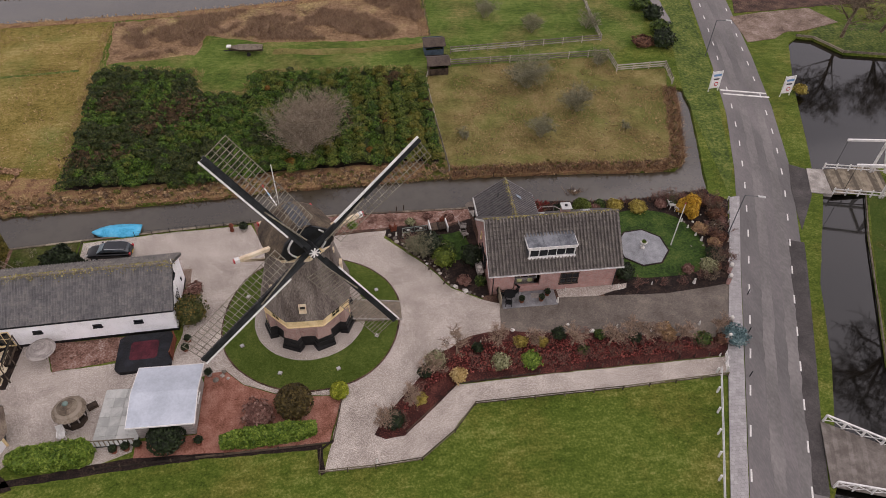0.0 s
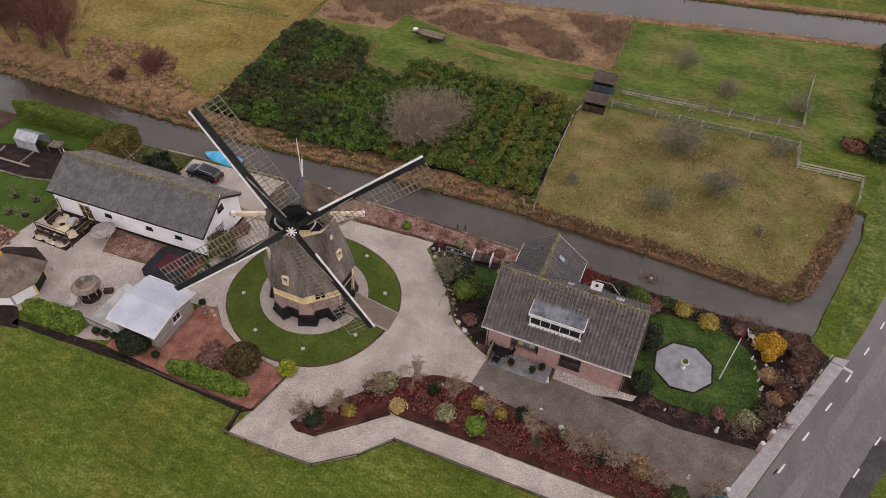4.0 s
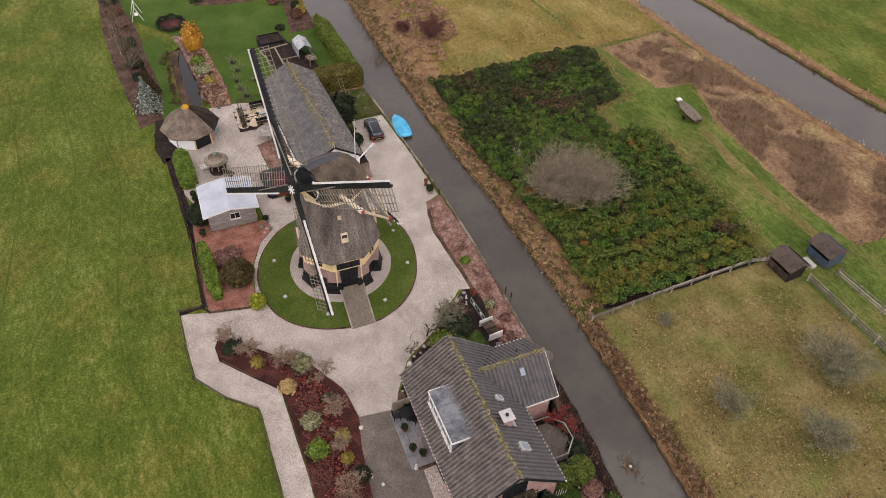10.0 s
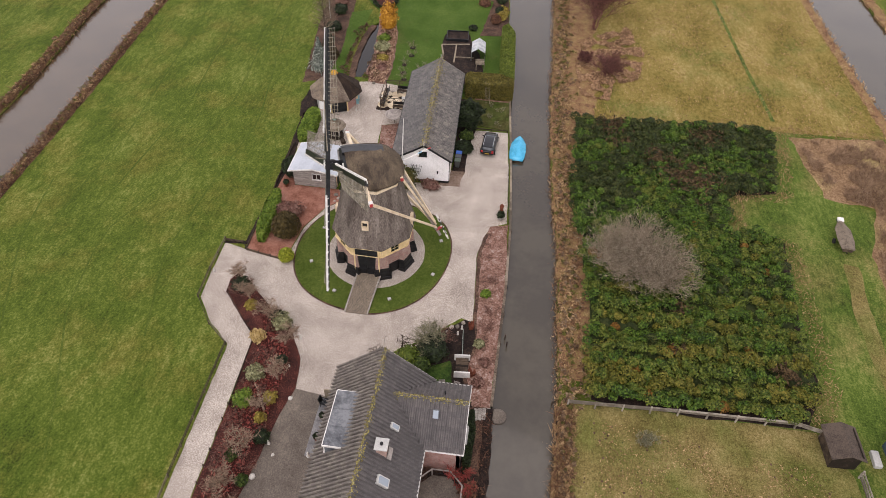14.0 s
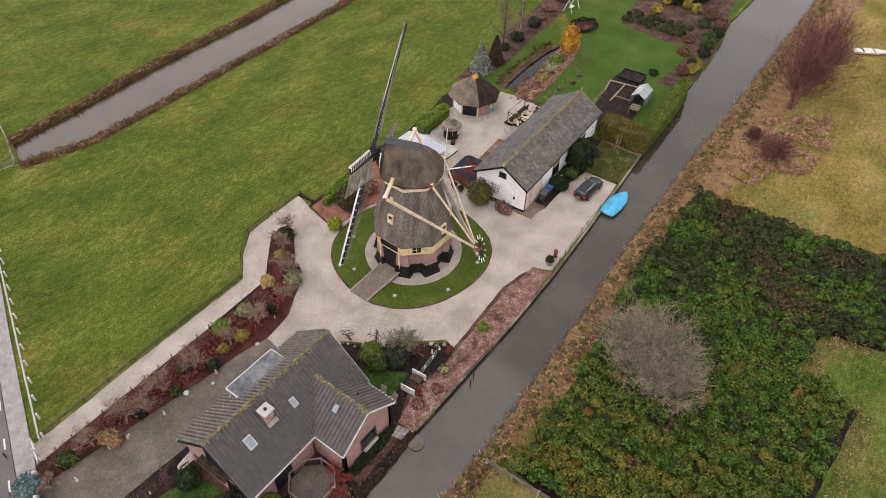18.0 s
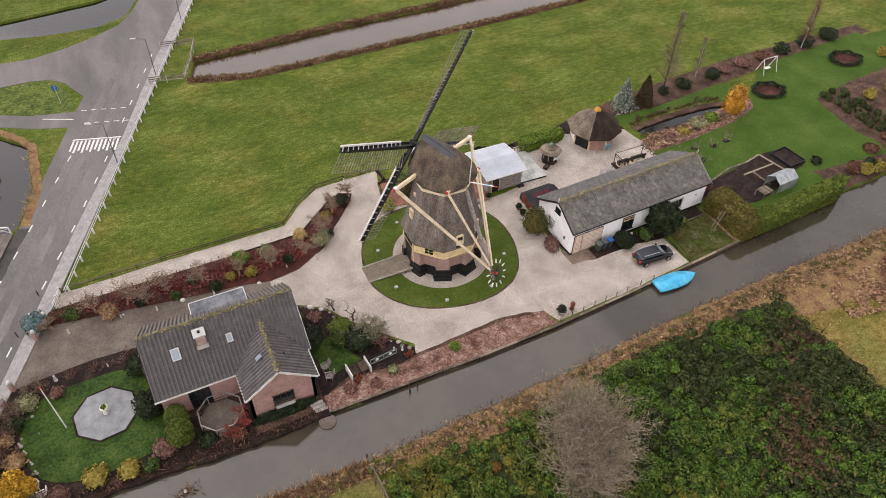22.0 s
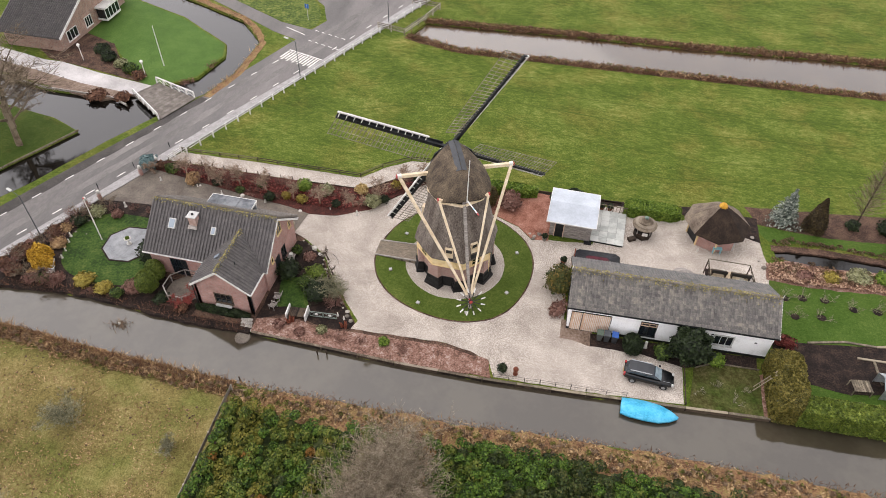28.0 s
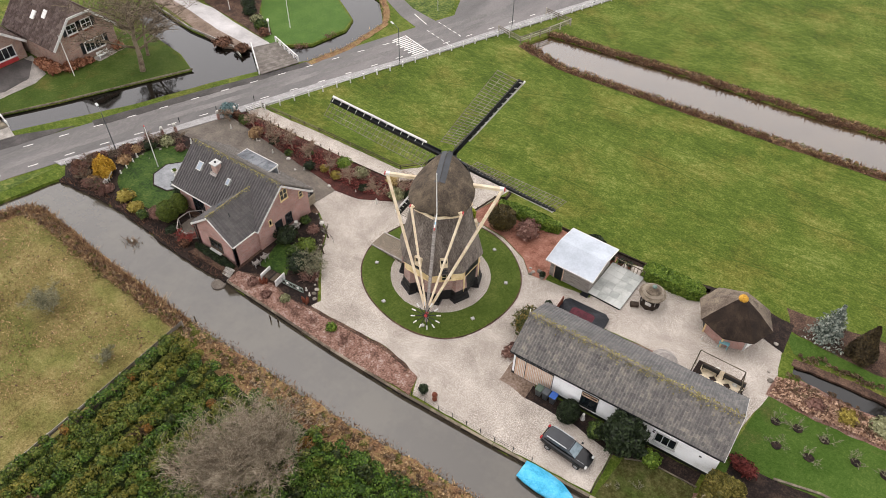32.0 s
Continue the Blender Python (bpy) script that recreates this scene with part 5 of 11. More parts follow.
for j in range(len(PROFILE) - 1):
    bf += [(j * N8 + i, j * N8 + (i + 1) % N8, (j + 1) * N8 + (i + 1) % N8, (j + 1) * N8 + i) for i in range(N8)]
bf.append(tuple(range((len(PROFILE) - 1) * N8, len(PROFILE) * N8)))
bg = Geo()
bg.v, bg.f = bv, bf
part("thatched_body", bg, M_THATCH, mill, "weathered grey-brown reed thatch")
for k in range(8):
    a, b = octo(2.56, k, 10.0), octo(2.56, k + 1, 10.0)
    n = ((a + b) / 2 - Vector((MC.x, MC.y, 10.0))).normalized()
    part("curb_board", Geo().extrude([a, b, b + Vector((0, 0, 0.3)), a + Vector((0, 0, 0.3))], n * 0.1), M_BEAM, mill, "cream wooden curb ring")


def face_window(k, u, z, w, h, r):
    """A small window with a cream frame set in the thatch on face k."""
    a, b = octo(r, k, z), octo(r, k + 1, z)
    d = (b - a).normalized()
    p = a.lerp(b, u)
    n = (p - Vector((MC.x, MC.y, z))).normalized()
    m = Matrix((d, n, Vector((0, 0, 1)))).transposed().to_4x4()
    m.translation = p - d * w / 2 - n * 0.12
    fr = part("thatch_window", Geo().box(0, 0, 0, w, 0.26, h * 0.42).box(0, 0, h * 0.42, 0.07, 0.26, h).box(w - 0.07, 0, h * 0.42, w, 0.26, h).box(0.07, 0, h - 0.07, w - 0.07, 0.26, h), M_BEAM, mill, "cream boarded hatch with a dark window")
    fr.matrix_basis = m
    part("pane", Geo().box(0.07, 0.05, h * 0.42, w - 0.07, 0.1, h - 0.07), M_GLASS, fr)


face_window(7, 0.5, 6.1, 0.62, 1.0, 3.24)
face_window(7, 0.42, 8.5, 0.32, 0.36, 2.73)
face_window(1, 0.55, 4.5, 0.75, 1.1, 3.68)
face_window(2, 0.4, 4.9, 0.7, 1.1, 3.58)
face_window(4, 0.5, 6.0, 0.6, 0.95, 3.26)
face_window(5, 0.5, 4.9, 0.6, 0.95, 3.58)
for k, u in ((1, 0.55), (2, 0.4)):
    p, q = octo(3.78, k, 4.25), octo(3.78, k + 1, 4.25)
    d = (q - p).normalized()
    c = p.lerp(q, u)
    n = (c - Vector((MC.x, MC.y, c.z))).normalized()
    # black panel put in place of the unlit opening at the hem
    part("hatch", Geo().extrude([c - d * 0.42, c + d * 0.42, c + d * 0.42 + Vector((0, 0, 0.42)) - n * 0.1, c - d * 0.42 + Vector((0, 0, 0.42)) - n * 0.1], n * 0.06), M_BLACKWOOD, mill, "black panel for the dark opening at the thatch hem")


# cap: a thatched boat shape, wide at the sails
CUTS = [(-2.98, 0.7, 10.75, 11.1), (-2.78, 1.5, 10.6, 11.6), (-2.38, 2.15, 10.5, 12.1), (-1.75, 2.6, 10.45, 12.64), (-1.0, 2.85, 10.42, 13.02), (0.0, 2.95, 10.4, 13.24), (0.9, 2.86, 10.42, 13.4), (1.7, 2.62, 10.5, 13.48), (2.3, 2.3, 10.6, 13.44)]
HULL = [(0.88, 0.0), (0.98, 0.05), (1.0, 0.14), (0.93, 0.3), (0.79, 0.48), (0.6, 0.67), (0.39, 0.84), (0.18, 0.965)]
HULL = HULL + [(0.0, 1.0)] + [(-x, y) for x, y in reversed(HULL)]
cvt, cft, NC = [], [], len(HULL)
for a, hw, z0, z1 in CUTS:
    for s, h in HULL:
        p = cap_at(a, s * hw, z0 + (z1 - z0) * h)
        cvt.append(tuple(p + Vector((0, 0, noise.noise(p * 1.6) * 0.06 + (noise.noise(p * 5) * 0.04 if h < 0.05 else 0)))))
for j in range(len(CUTS) - 1):
    cft += [(j * NC + i, (j + 1) * NC + i, (j + 1) * NC + i + 1, j * NC + i + 1) for i in range(NC - 1)]
    cft.append((j * NC, (j + 1) * NC, (j + 1) * NC + NC - 1, j * NC + NC - 1))
cft += [tuple(range(NC)), tuple(reversed(range((len(CUTS) - 1) * NC, len(CUTS) * NC)))]
cg = Geo()
cg.v, cg.f = cvt, cft
cap = part("thatched_cap", cg, M_THATCHDARK, mill, "thatched boat-shaped cap")
for (a0, z0), (a1, z1) in zip([(-1.2, 12.98), (-0.3, 13.2), (0.7, 13.4), (1.7, 13.52)], [(-0.3, 13.2), (0.7, 13.4), (1.7, 13.52), (2.5, 13.5)]):
    for sg in (1, -1):
        part("ridge_cover", Geo().beam(cap_at(a0, sg * 0.26, z0 - 0.03), cap_at(a1, sg * 0.26, z1 - 0.03), 0.5, 0.035, up=(sg * SD.x * 0.35, sg * SD.y * 0.35, 1)), M_RIDGE, cap, "dark bitumen ridge cover")
fb = Geo().extrude([cap_at(2.32, s, z) for s, z in ((-1.8, 10.5), (1.8, 10.5), (2.15, 11.3), (1.75, 12.3), (0.6, 13.15), (-0.6, 13.15), (-1.75, 12.3), (-2.15, 11.3))], AX * 0.18)
part("cap_front", fb, M_BLACKWOOD, cap, "black boarded cap front")
for s in (-1, 1):
    arc = [cap_at(2.6, s * (1.05 + 0.55 * math.sin(q * math.pi)), 10.7 + 2.0 * q) for q in (0, 0.2, 0.4, 0.6, 0.8, 1.0)]
    g = Geo()
    for p, q in zip(arc, arc[1:]):
        g.beam(p, q, 0.14, 0.1)
    part("front_trim", g, M_WHITEPAINT, cap, "curved white trim")
part("beard_board", Geo().extrude([cap_at(2.6, s, z) for s, z in ((-1.25, 10.25), (1.25, 10.25), (1.0, 10.75), (-1.0, 10.75))], AX * 0.06), M_CREAM, cap, "cream name board")
part("rear_boards", Geo().extrude([cap_at(-2.3, s, z) for s, z in ((-1.5, 10.35), (1.5, 10.35), (1.2, 10.62), (-1.2, 10.62))], AX * -0.06), M_BEAM, cap, "cream boards under the cap's rear eave")

# sails
HUB = Vector((-4.3, 38.1, 11.91))
UA = Vector((-12.55, -1.44, 19.58)).normalized()
UB = Vector((17.4, 10.72, 11.52)).normalized()
FN = UB.cross(UA).normalized()
if FN.dot(AX) < 0:
    FN = -FN
UB = (UB - UA * UB.dot(UA)).normalized()
UA, UB = (UA + UA.cross(FN) * 0.03).normalized(), (UB + UB.cross(FN) * 0.03).normalized()
part("windshaft", Geo().tube(HUB + FN * 0.25, HUB - FN * 2.6, 0.36, 0.42, 10), M_BLACKWOOD, mill, "black windshaft")
part("poll_end", Geo().box(-0.42, -0.42, -0.5, 0.42, 0.42, 0.45, Matrix.Translation(HUB) @ Matrix((UA, UB, FN)).transposed().to_4x4()), M_BLACK, mill, "", 0.05)
star = Geo()
for k in range(4):
    d = UA * math.cos(k * math.pi / 4) + UB * math.sin(k * math.pi / 4)
    star.beam(HUB + FN * (0.46 + 0.004 * k) - d * 0.42, HUB + FN * (0.46 + 0.004 * k) + d * 0.42, 0.11, 0.02, up=FN)
part("hub_star", star, M_WHITEPAINT, mill, "white painted star")
for k, (d, LEN) in enumerate(((UA, 11.6), (UB, 11.9), (-UA, 11.6), (-UB, 11.7))):
    c = d.cross(FN).normalized()
    off = FN * (-0.16 if k % 2 else 0.16)
    sail = part("sail", Geo().beam(HUB + off, HUB + off + d * LEN, 0.34, 0.36, 0.2, 0.2, up=FN), M_BLACKWOOD, mill, "black sail stock")

    def at(r, w, up=0.0):
        """r along the sail, w to its lattice side, with the sail's twist."""
        t = radians(20 - 17 * r / LEN)
        return HUB + off + d * r + (c * math.cos(t) - FN * math.sin(t)) * w + FN * up
    for r0, r1 in zip(np.linspace(1.1, LEN - 0.05, 10)[:-1], np.linspace(1.1, LEN - 0.05, 10)[1:]):
        wb = Geo().add([at(r0, -0.36, 0.13), at(r1, -0.36, 0.13), at(r1, 0.14, 0.13), at(r0, 0.14, 0.13), at(r0, -0.36, 0.09), at(r1, -0.36, 0.09), at(r1, 0.14, 0.09), at(r0, 0.14, 0.09)],
                       [(0, 1, 2, 3), (7, 6, 5, 4), (0, 4, 5, 1), (1, 5, 6, 2), (2, 6, 7, 3), (3, 7, 4, 0)])
        part("wind_board", wb, M_BLACKWOOD, sail, "black wind board")
    ed = Geo().beam(at(2.7, -0.42, 0.12), at(LEN, -0.42, 0.12), 0.13, 0.16, up=FN)
    part("leading_edge", ed, M_WHITEPAINT, sail, "white leading edge")
    for r in np.linspace(3.0, LEN - 0.15, 13):
        part("edge_strut", Geo().beam(at(r, -0.42, 0.0), at(r, -0.02, -0.1), 0.07, 0.05, up=FN), M_WHITEPAINT, sail)
    for r in np.linspace(1.9, LEN - 0.12, 27):
        part("sail_bar", Geo().beam(at(r, -0.1), at(r, 2.05), 0.052, 0.045, up=d), M_LATTICE, sail)
    for w in (0.72, 1.38, 2.0):
        part("sail_hem", Geo().beam(at(1.85, w, 0.03), at(6.5, w, 0.03), 0.05, 0.035, up=FN).beam(at(6.5, w, 0.03), at(LEN - 0.1, w, 0.03), 0.05, 0.035, up=FN), M_LATTICE, sail)
    cl = Geo().beam(at(1.2, 0.35, 0.22), at(5.6, -0.1, 0.3), 0.09, 0.09)
    part("rolled_cloth", cl, M_LATTICE, sail, "furled grey sailcloth")

# tail: spreaders, braces, pole and winding wheel
TAIL = cap_at(-6.25, 0.0, 2.0)
long_ends = [cap_at(1.1, s * 5.3, 11.18) for s in (-1, 1)]
short_ends = [cap_at(-2.35, s * 2.25, 10.8) for s in (-1, 1)]
part("long_spreader", Geo().beam(long_ends[0], long_ends[1], 0.3, 0.32, up=(0, 0, 1)), M_BEAM, mill, "cream cross beam", 0.02)
part("short_spreader", Geo().beam(short_ends[0], short_ends[1], 0.24, 0.26), M_BEAM, mill, "cream rear cross beam", 0.02)
for i, s in enumerate((-1, 1)):
    part("long_brace", Geo().beam(long_ends[i], TAIL + SD * s * 0.22 + Vector((0, 0, 0.1)), 0.26, 0.26, 0.2, 0.2), M_BEAM, mill, "cream tail brace", 0.02)
    part("short_brace", Geo().beam(short_ends[i] - AX * 0.05, TAIL + SD * s * 0.16 + Vector((0, 0, 0.5)), 0.2, 0.2, 0.16, 0.16), M_BEAM, mill, "cream tail brace", 0.02)
    tip = long_ends[i]
    part("beam_tip", Geo().beam(tip - SD * s * 0.25, tip + SD * s * 0.12, 0.36, 0.38), M_WHITEPAINT, mill, "white beam end", 0.02)
    part("beam_tip", Geo().beam(tip + SD * s * 0.12, tip + SD * s * 0.24, 0.26, 0.26), M_RED, mill, "red painted beam end")
    part("beam_tip", Geo().beam(short_ends[i] + SD * s * 0.02, short_ends[i] + SD * s * 0.14, 0.26, 0.28), M_RED, mill, "red painted beam end")
part("tail_pole", Geo().beam(cap_at(-2.3, 0, 10.95), cap_at(-6.75, 0, 0.7), 0.3, 0.34, 0.26, 0.28), M_GREYBOARD, mill, "grey weathered tail pole", 0.03)
wheel = part("winding_wheel", Geo().tube(cap_at(-6.3, 0, 1.55), cap_at(-7.0, 0, 1.85), 0.16, 0.16, 10), M_RED, mill, "red winding drum")
wc, wn_ = cap_at(-6.95, 0, 1.83), (AX * -0.92 + Vector((0, 0, 0.39))).normalized()
ws = wn_.orthogonal().normalized()
wu = wn_.cross(ws)
for k in range(12):
    d = ws * math.cos(k * math.pi / 6) + wu * math.sin(k * math.pi / 6)
    part("spoke", Geo().tube(wc, wc + d * 1.0, 0.045, 0.04, 5), M_BLACKWOOD, wheel)
    part("spoke_grip", Geo().tube(wc + d * 1.0, wc + d * 1.42, 0.07, 0.06, 5), M_WHITEPAINT, wheel, "white grip")
part("flag_staff", Geo().tube(cap_at(-2.95, -0.15, 10.7), cap_at(-3.2, -0.15, 15.5), 0.055, 0.035, 6), M_WHITEPAINT, mill, "white flag staff")
q0, q1 = cap_at(-2.9, -0.15, 10.9), cap_at(-5.8, -0.5, 11.66)
for a, b, m in ((0, 0.55, M_WHITEPAINT), (0.55, 0.7, plain("light_blue_paint", "9cc4d8")), (0.7, 0.88, M_WHITEPAINT), (0.88, 1.0, M_RED)):
    part("slanted_staff", Geo().tube(q0.lerp(q1, a), q0.lerp(q1, b), 0.06, 0.06, 6), m, mill, "painted slanting staff")

# ramp of clinkers up to the door
rm = Geo()
x0, x1 = -2.35, 2.55
ya, yb = (40.35, 42.65), (40.1, 42.25)
rm.add([(x0, ya[0], 0), (x1, yb[0], 0), (x1, yb[1], 0), (x0, ya[1], 0), (x0, ya[0], 0.6), (x1, yb[0], 0.1), (x1, yb[1], 0.1), (x0, ya[1], 0.6)], [(3, 2, 1, 0), (4, 5, 6, 7), (0, 1, 5, 4), (1, 2, 6, 5), (2, 3, 7, 6), (3, 0, 4, 7)])
ramp_ob = solo("mill_ramp", rm, M_CLINKER, "sloping clinker paved ramp to the mill door", "ramp", kind="structure")
for s, (u0, u1) in ((0, (ya[0], yb[0])), (1, (ya[1], yb[1]))):
    solo("ramp_kerb", Geo().beam((x0, u0, 0.6), (x1, u1, 0.12), 0.12, 0.12), M_CONCRETE, "narrow stone kerb along the ramp", "kerb", "ramp kerbs", m=None)
# floodlights in the lawn
LIGHTS = [(-8.27, 35.4), (-3.33, 35.33), (0.15, 38.52), (0.41, 43.96), (-3.37, 47.59), (-8.17, 47.76), (-11.51, 44.34), (-11.67, 38.65)]
for x, y in LIGHTS:
    fl = thing("floodlight", "small pale square ground floodlight in the lawn", "lamp", pose(x, y, 0.07, 0, 0, math.degrees(math.atan2(y - MC.y, x - MC.x))), "lawn floodlights")
    part("housing", Geo().box(-0.17, -0.17, 0, 0.17, 0.17, 0.12), M_CONCRETE, fl, "", 0.02)
    part("lens", Geo().box(-0.13, -0.13, 0.122, 0.13, 0.13, 0.14), M_LAMP, fl)


# ---- the house ----
def tile_roof(parent, p0, along_v, up_v, nrm, length, slope, material, tw=0.33, th=0.38, pieces=False, keep=None, limit=300, rib=1.0):
    """Wavy pantiles in overlapping courses on a slope from p0: single pieces up to a limit, the rest as one mesh."""
    cols, rows_ = max(1, round(length / tw)), max(1, round(slope / th))
    tw, th = length / cols, slope / rows_
    prof = [(0.0, 0.0), (0.04, 0.07), (0.14, 0.115), (0.28, 0.13), (0.42, 0.115), (0.5, 0.07), (0.54, 0.0), (1.01, 0.0)]
    prof = [(x, h * rib) for x, h in prof]
    n = len(prof)

    def tile():
        v = []
        for w, lift in ((0.0, 0.1 * rib), (1.06, 0.0)):
            v += [along_v * (x * tw) + up_v * (w * th) + nrm * (h + lift) for x, h in prof]
        v += [along_v * (x * tw) + nrm * (h - 0.005) for x, h in prof]
        f = [(i, i + 1, n + i + 1, n + i) for i in range(n - 1)] + [(2 * n + i, 2 * n + i + 1, i + 1, i) for i in range(n - 1)]
        return v, f
    tv, tf = tile()
    shared = raw("roof_tile", [tuple(q) for q in tv], tf, material) if pieces else None
    vs, fs, made = [], [], 0
    rng = random.Random(int(length * 100))
    for j in range(rows_):
        for i in range(cols):
            base = p0 + along_v * (i * tw) + up_v * (j * th)
            mid = base + along_v * tw / 2 + up_v * th / 2
            if keep and not keep(mid):
                continue
            base = base + nrm * rng.uniform(0, 0.012 * rib)
            if pieces and made < limit:
                ob = new("roof_tile", shared)
                ob.parent = parent
                ob.matrix_basis = Matrix.Translation(base)
                made += 1
            else:
                o = len(vs)
                vs += [tuple(base + q) for q in tv]
                fs += [tuple(o + q for q in r) for r in tf]
    if vs:
        ob = new("roof_tiles", raw("roof_tiles", vs, fs, material))
        ob.parent = parent
        tagged(ob, "", "", "", "stuff")


def ridge(parent, a, b, material=None, moss=True, r=0.13, seed=1, wide=0.12, per=22, slope=0.75):
    """Half-round ridge tiles, grown with moss."""
    a, b = Vector(a), Vector(b)
    n = max(2, int((b - a).length / 0.4))
    rng = random.Random(seed)
    for i in range(n):
        p, q = a.lerp(b, i / n), a.lerp(b, (i + 1.06) / n)
        part("ridge_tile", Geo().tube(p + Vector((0, 0, 0.0)), q + Vector((0, 0, 0.012)), r * 1.04, r * 0.94, 8), material or M_TILE, parent)
    if moss:
        v, g = np.array([tuple(a.lerp(b, rng.random()) + Vector((rng.gauss(0, wide), rng.gauss(0, wide), 0))) for _ in range(n * per)]), None
        d = (b - a).normalized()
        side = np.array(Vector((-d.y, d.x, 0)))
        mid = (v - np.array(a)) @ side
        v[:, 2] = a.z + r - np.abs(mid) * slope + 0.03 + (v - np.array(a)) @ np.array(d) * d.z
        lv, lf = leaves(v, np.tile([0, 0, 1.0], (len(v), 1)), 0.06, np.random.default_rng(seed), 1.0, 0.4)
        ob = new("moss", raw("moss", lv, lf, M_MOSS))
        ob.parent = parent
        tagged(ob, "yellow moss on the ridge", "", "", "stuff")


UP = Vector((0, 0, 1))
house = thing("house", "pink brick cottage with grey pantile roof and white trim", "house")
HX0, HX1, HY0, HY1, HYR, EZ, RZ = 11.1, 23.2, 42.25, 49.45, 45.85, 3.0, 6.4
DW = 0.28


def gable_wall(x, y0, y1, yr, ze, zr, thick, openings=()):
    return Geo().extrude([(x, y0, 0), (x, y1, 0), (x, y1, ze), (x, yr, zr), (x, y0, ze)], (thick, 0, 0))


wall_z = EZ - 0.02
part("wall", gable_wall(HX0, HY0, HY1, HYR, wall_z + 0.22, RZ - 0.08, DW), M_HOUSEBRICK, house, "pink brick gable wall")
part("wall", gable_wall(HX1 - DW, HY0, HY1, HYR, wall_z + 0.22, RZ - 0.08, DW), M_HOUSEBRICK, house, "pink brick gable wall")
# front wall with its openings, and the recessed porch
part("wall", Geo().box(13.4, HY0, 0, HX1 - DW, HY0 + DW, 0.9).box(13.4, HY0, 2.3, HX1 - DW, HY0 + DW, wall_z + 0.2).box(13.4 + 2.4, HY0, 0.9, 17.7, HY0 + DW, 2.3).box(19.5, HY0, 0.9, HX1 - DW, HY0 + DW, 2.3), M_HOUSEBRICK, house, "pink brick front wall")
part("porch_wall", Geo().box(HX0 + DW, HY0 + 1.2, 0, 15.8, HY0 + 1.2 + DW, wall_z + 0.4), M_HOUSEBRICK, house)
part("porch_post", Geo().box(HX0 + DW, HY0, 0, HX0 + 2.2, HY0 + DW, wall_z + 0.2), M_HOUSEBRICK, house)
part("wall", Geo().box(17.1, HY1 - DW, 0, HX1 - DW, HY1, wall_z + 0.2), M_HOUSEBRICK, house, "pink brick rear wall")
# wing towards the canal
WX0, WX1, WY, WXR, WZ = 11.35, 16.85, 52.55, 14.08, 5.35
part("wing_wall", Geo().box(WX0, HY1 - DW, 0, WX0 + DW, WY, 3.05), M_HOUSEBRICK, house)
part("wing_wall", Geo().box(WX1 - DW, HY1 - DW, 0, WX1, WY, 3.05), M_HOUSEBRICK, house)
part("wing_gable", Geo().extrude([(WX0, WY, 0), (WX1, WY, 0), (WX1, WY, 3.15), (WXR, WY, WZ - 0.08), (WX0, WY, 3.15)], (0, -DW, 0)), M_HOUSEBRICK, house, "pink brick wing gable")
# roof shells
EF, EB = 41.87, 49.83
sl = (RZ - EZ) / (HYR - EF)
part("roof_slope", Geo().extrude([(10.75, EF, EZ), (23.55, EF, EZ), (23.55, HYR, RZ), (10.75, HYR, RZ)], (0, 0, -0.14)), M_TILE, house)
part("roof_slope", Geo().extrude([(10.75, EB, EZ), (23.55, EB, EZ), (23.55, HYR, RZ), (10.75, HYR, RZ)], (0, 0, -0.14)), M_TILE, house)
yv = HYR + (RZ - WZ) / sl
for s in (-1, 1):
    xe = 11.1 if s < 0 else 17.05
    part("wing_roof_slope", Geo().extrude([(xe, 52.8, 3.08), (WXR, 52.8, WZ), (WXR, yv, WZ), (xe, EB - 0.1, 3.06)], (0, 0, -0.12)), M_TILE, house)
n_f = Vector((0, -sl, 1)).normalized()
n_b = Vector((0, sl, 1)).normalized()
u_f, u_b = Vector((0, 1, sl)).normalized(), Vector((0, -1, sl)).normalized()
SL = math.hypot(HYR - EF, RZ - EZ)
DX0, DX1, DY0, DZ0, DZ1 = 14.5, 18.88, 42.87, 3.98, 5.3
dorm_back = EF + (DZ1 - EZ) / sl
# front slope takes paler tiles than the rear slope
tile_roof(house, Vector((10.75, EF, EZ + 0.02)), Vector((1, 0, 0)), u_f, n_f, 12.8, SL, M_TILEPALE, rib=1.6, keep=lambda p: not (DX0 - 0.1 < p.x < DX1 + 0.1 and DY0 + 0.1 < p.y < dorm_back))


def not_wing(p):
    """Whether a place on the rear slope lies clear of the wing's roof."""
    zw = WZ - abs(p.x - WXR) * (WZ - 3.07) / 2.98
    return not (10.9 < p.x < 17.2 and zw > p.z + 0.05)


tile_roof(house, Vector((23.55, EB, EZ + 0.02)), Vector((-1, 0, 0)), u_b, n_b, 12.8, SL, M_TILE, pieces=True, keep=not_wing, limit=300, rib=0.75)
sw = (WZ - 3.07) / 2.98
for s in (1, -1):
    nn, uu = Vector((s * sw, 0, 1)).normalized(), Vector((-s, 0, sw)).normalized()
    x_e = WXR + s * 2.98
    tile_roof(house, Vector((x_e, 52.8 if s < 0 else yv, 3.09)), Vector((0, -1 if s < 0 else 1, 0)), uu, nn, 52.8 - yv, math.hypot(2.98, WZ - 3.07), M_TILE,
              keep=lambda p: p.z > RZ - (p.y - HYR) * sl + 0.02 or p.y > EB, rib=0.75)
ridge(house, (10.75, HYR, RZ + 0.04), (23.55, HYR, RZ + 0.04), seed=3)
ridge(house, (WXR, yv, WZ + 0.04), (WXR, 52.8, WZ + 0.04), seed=4)
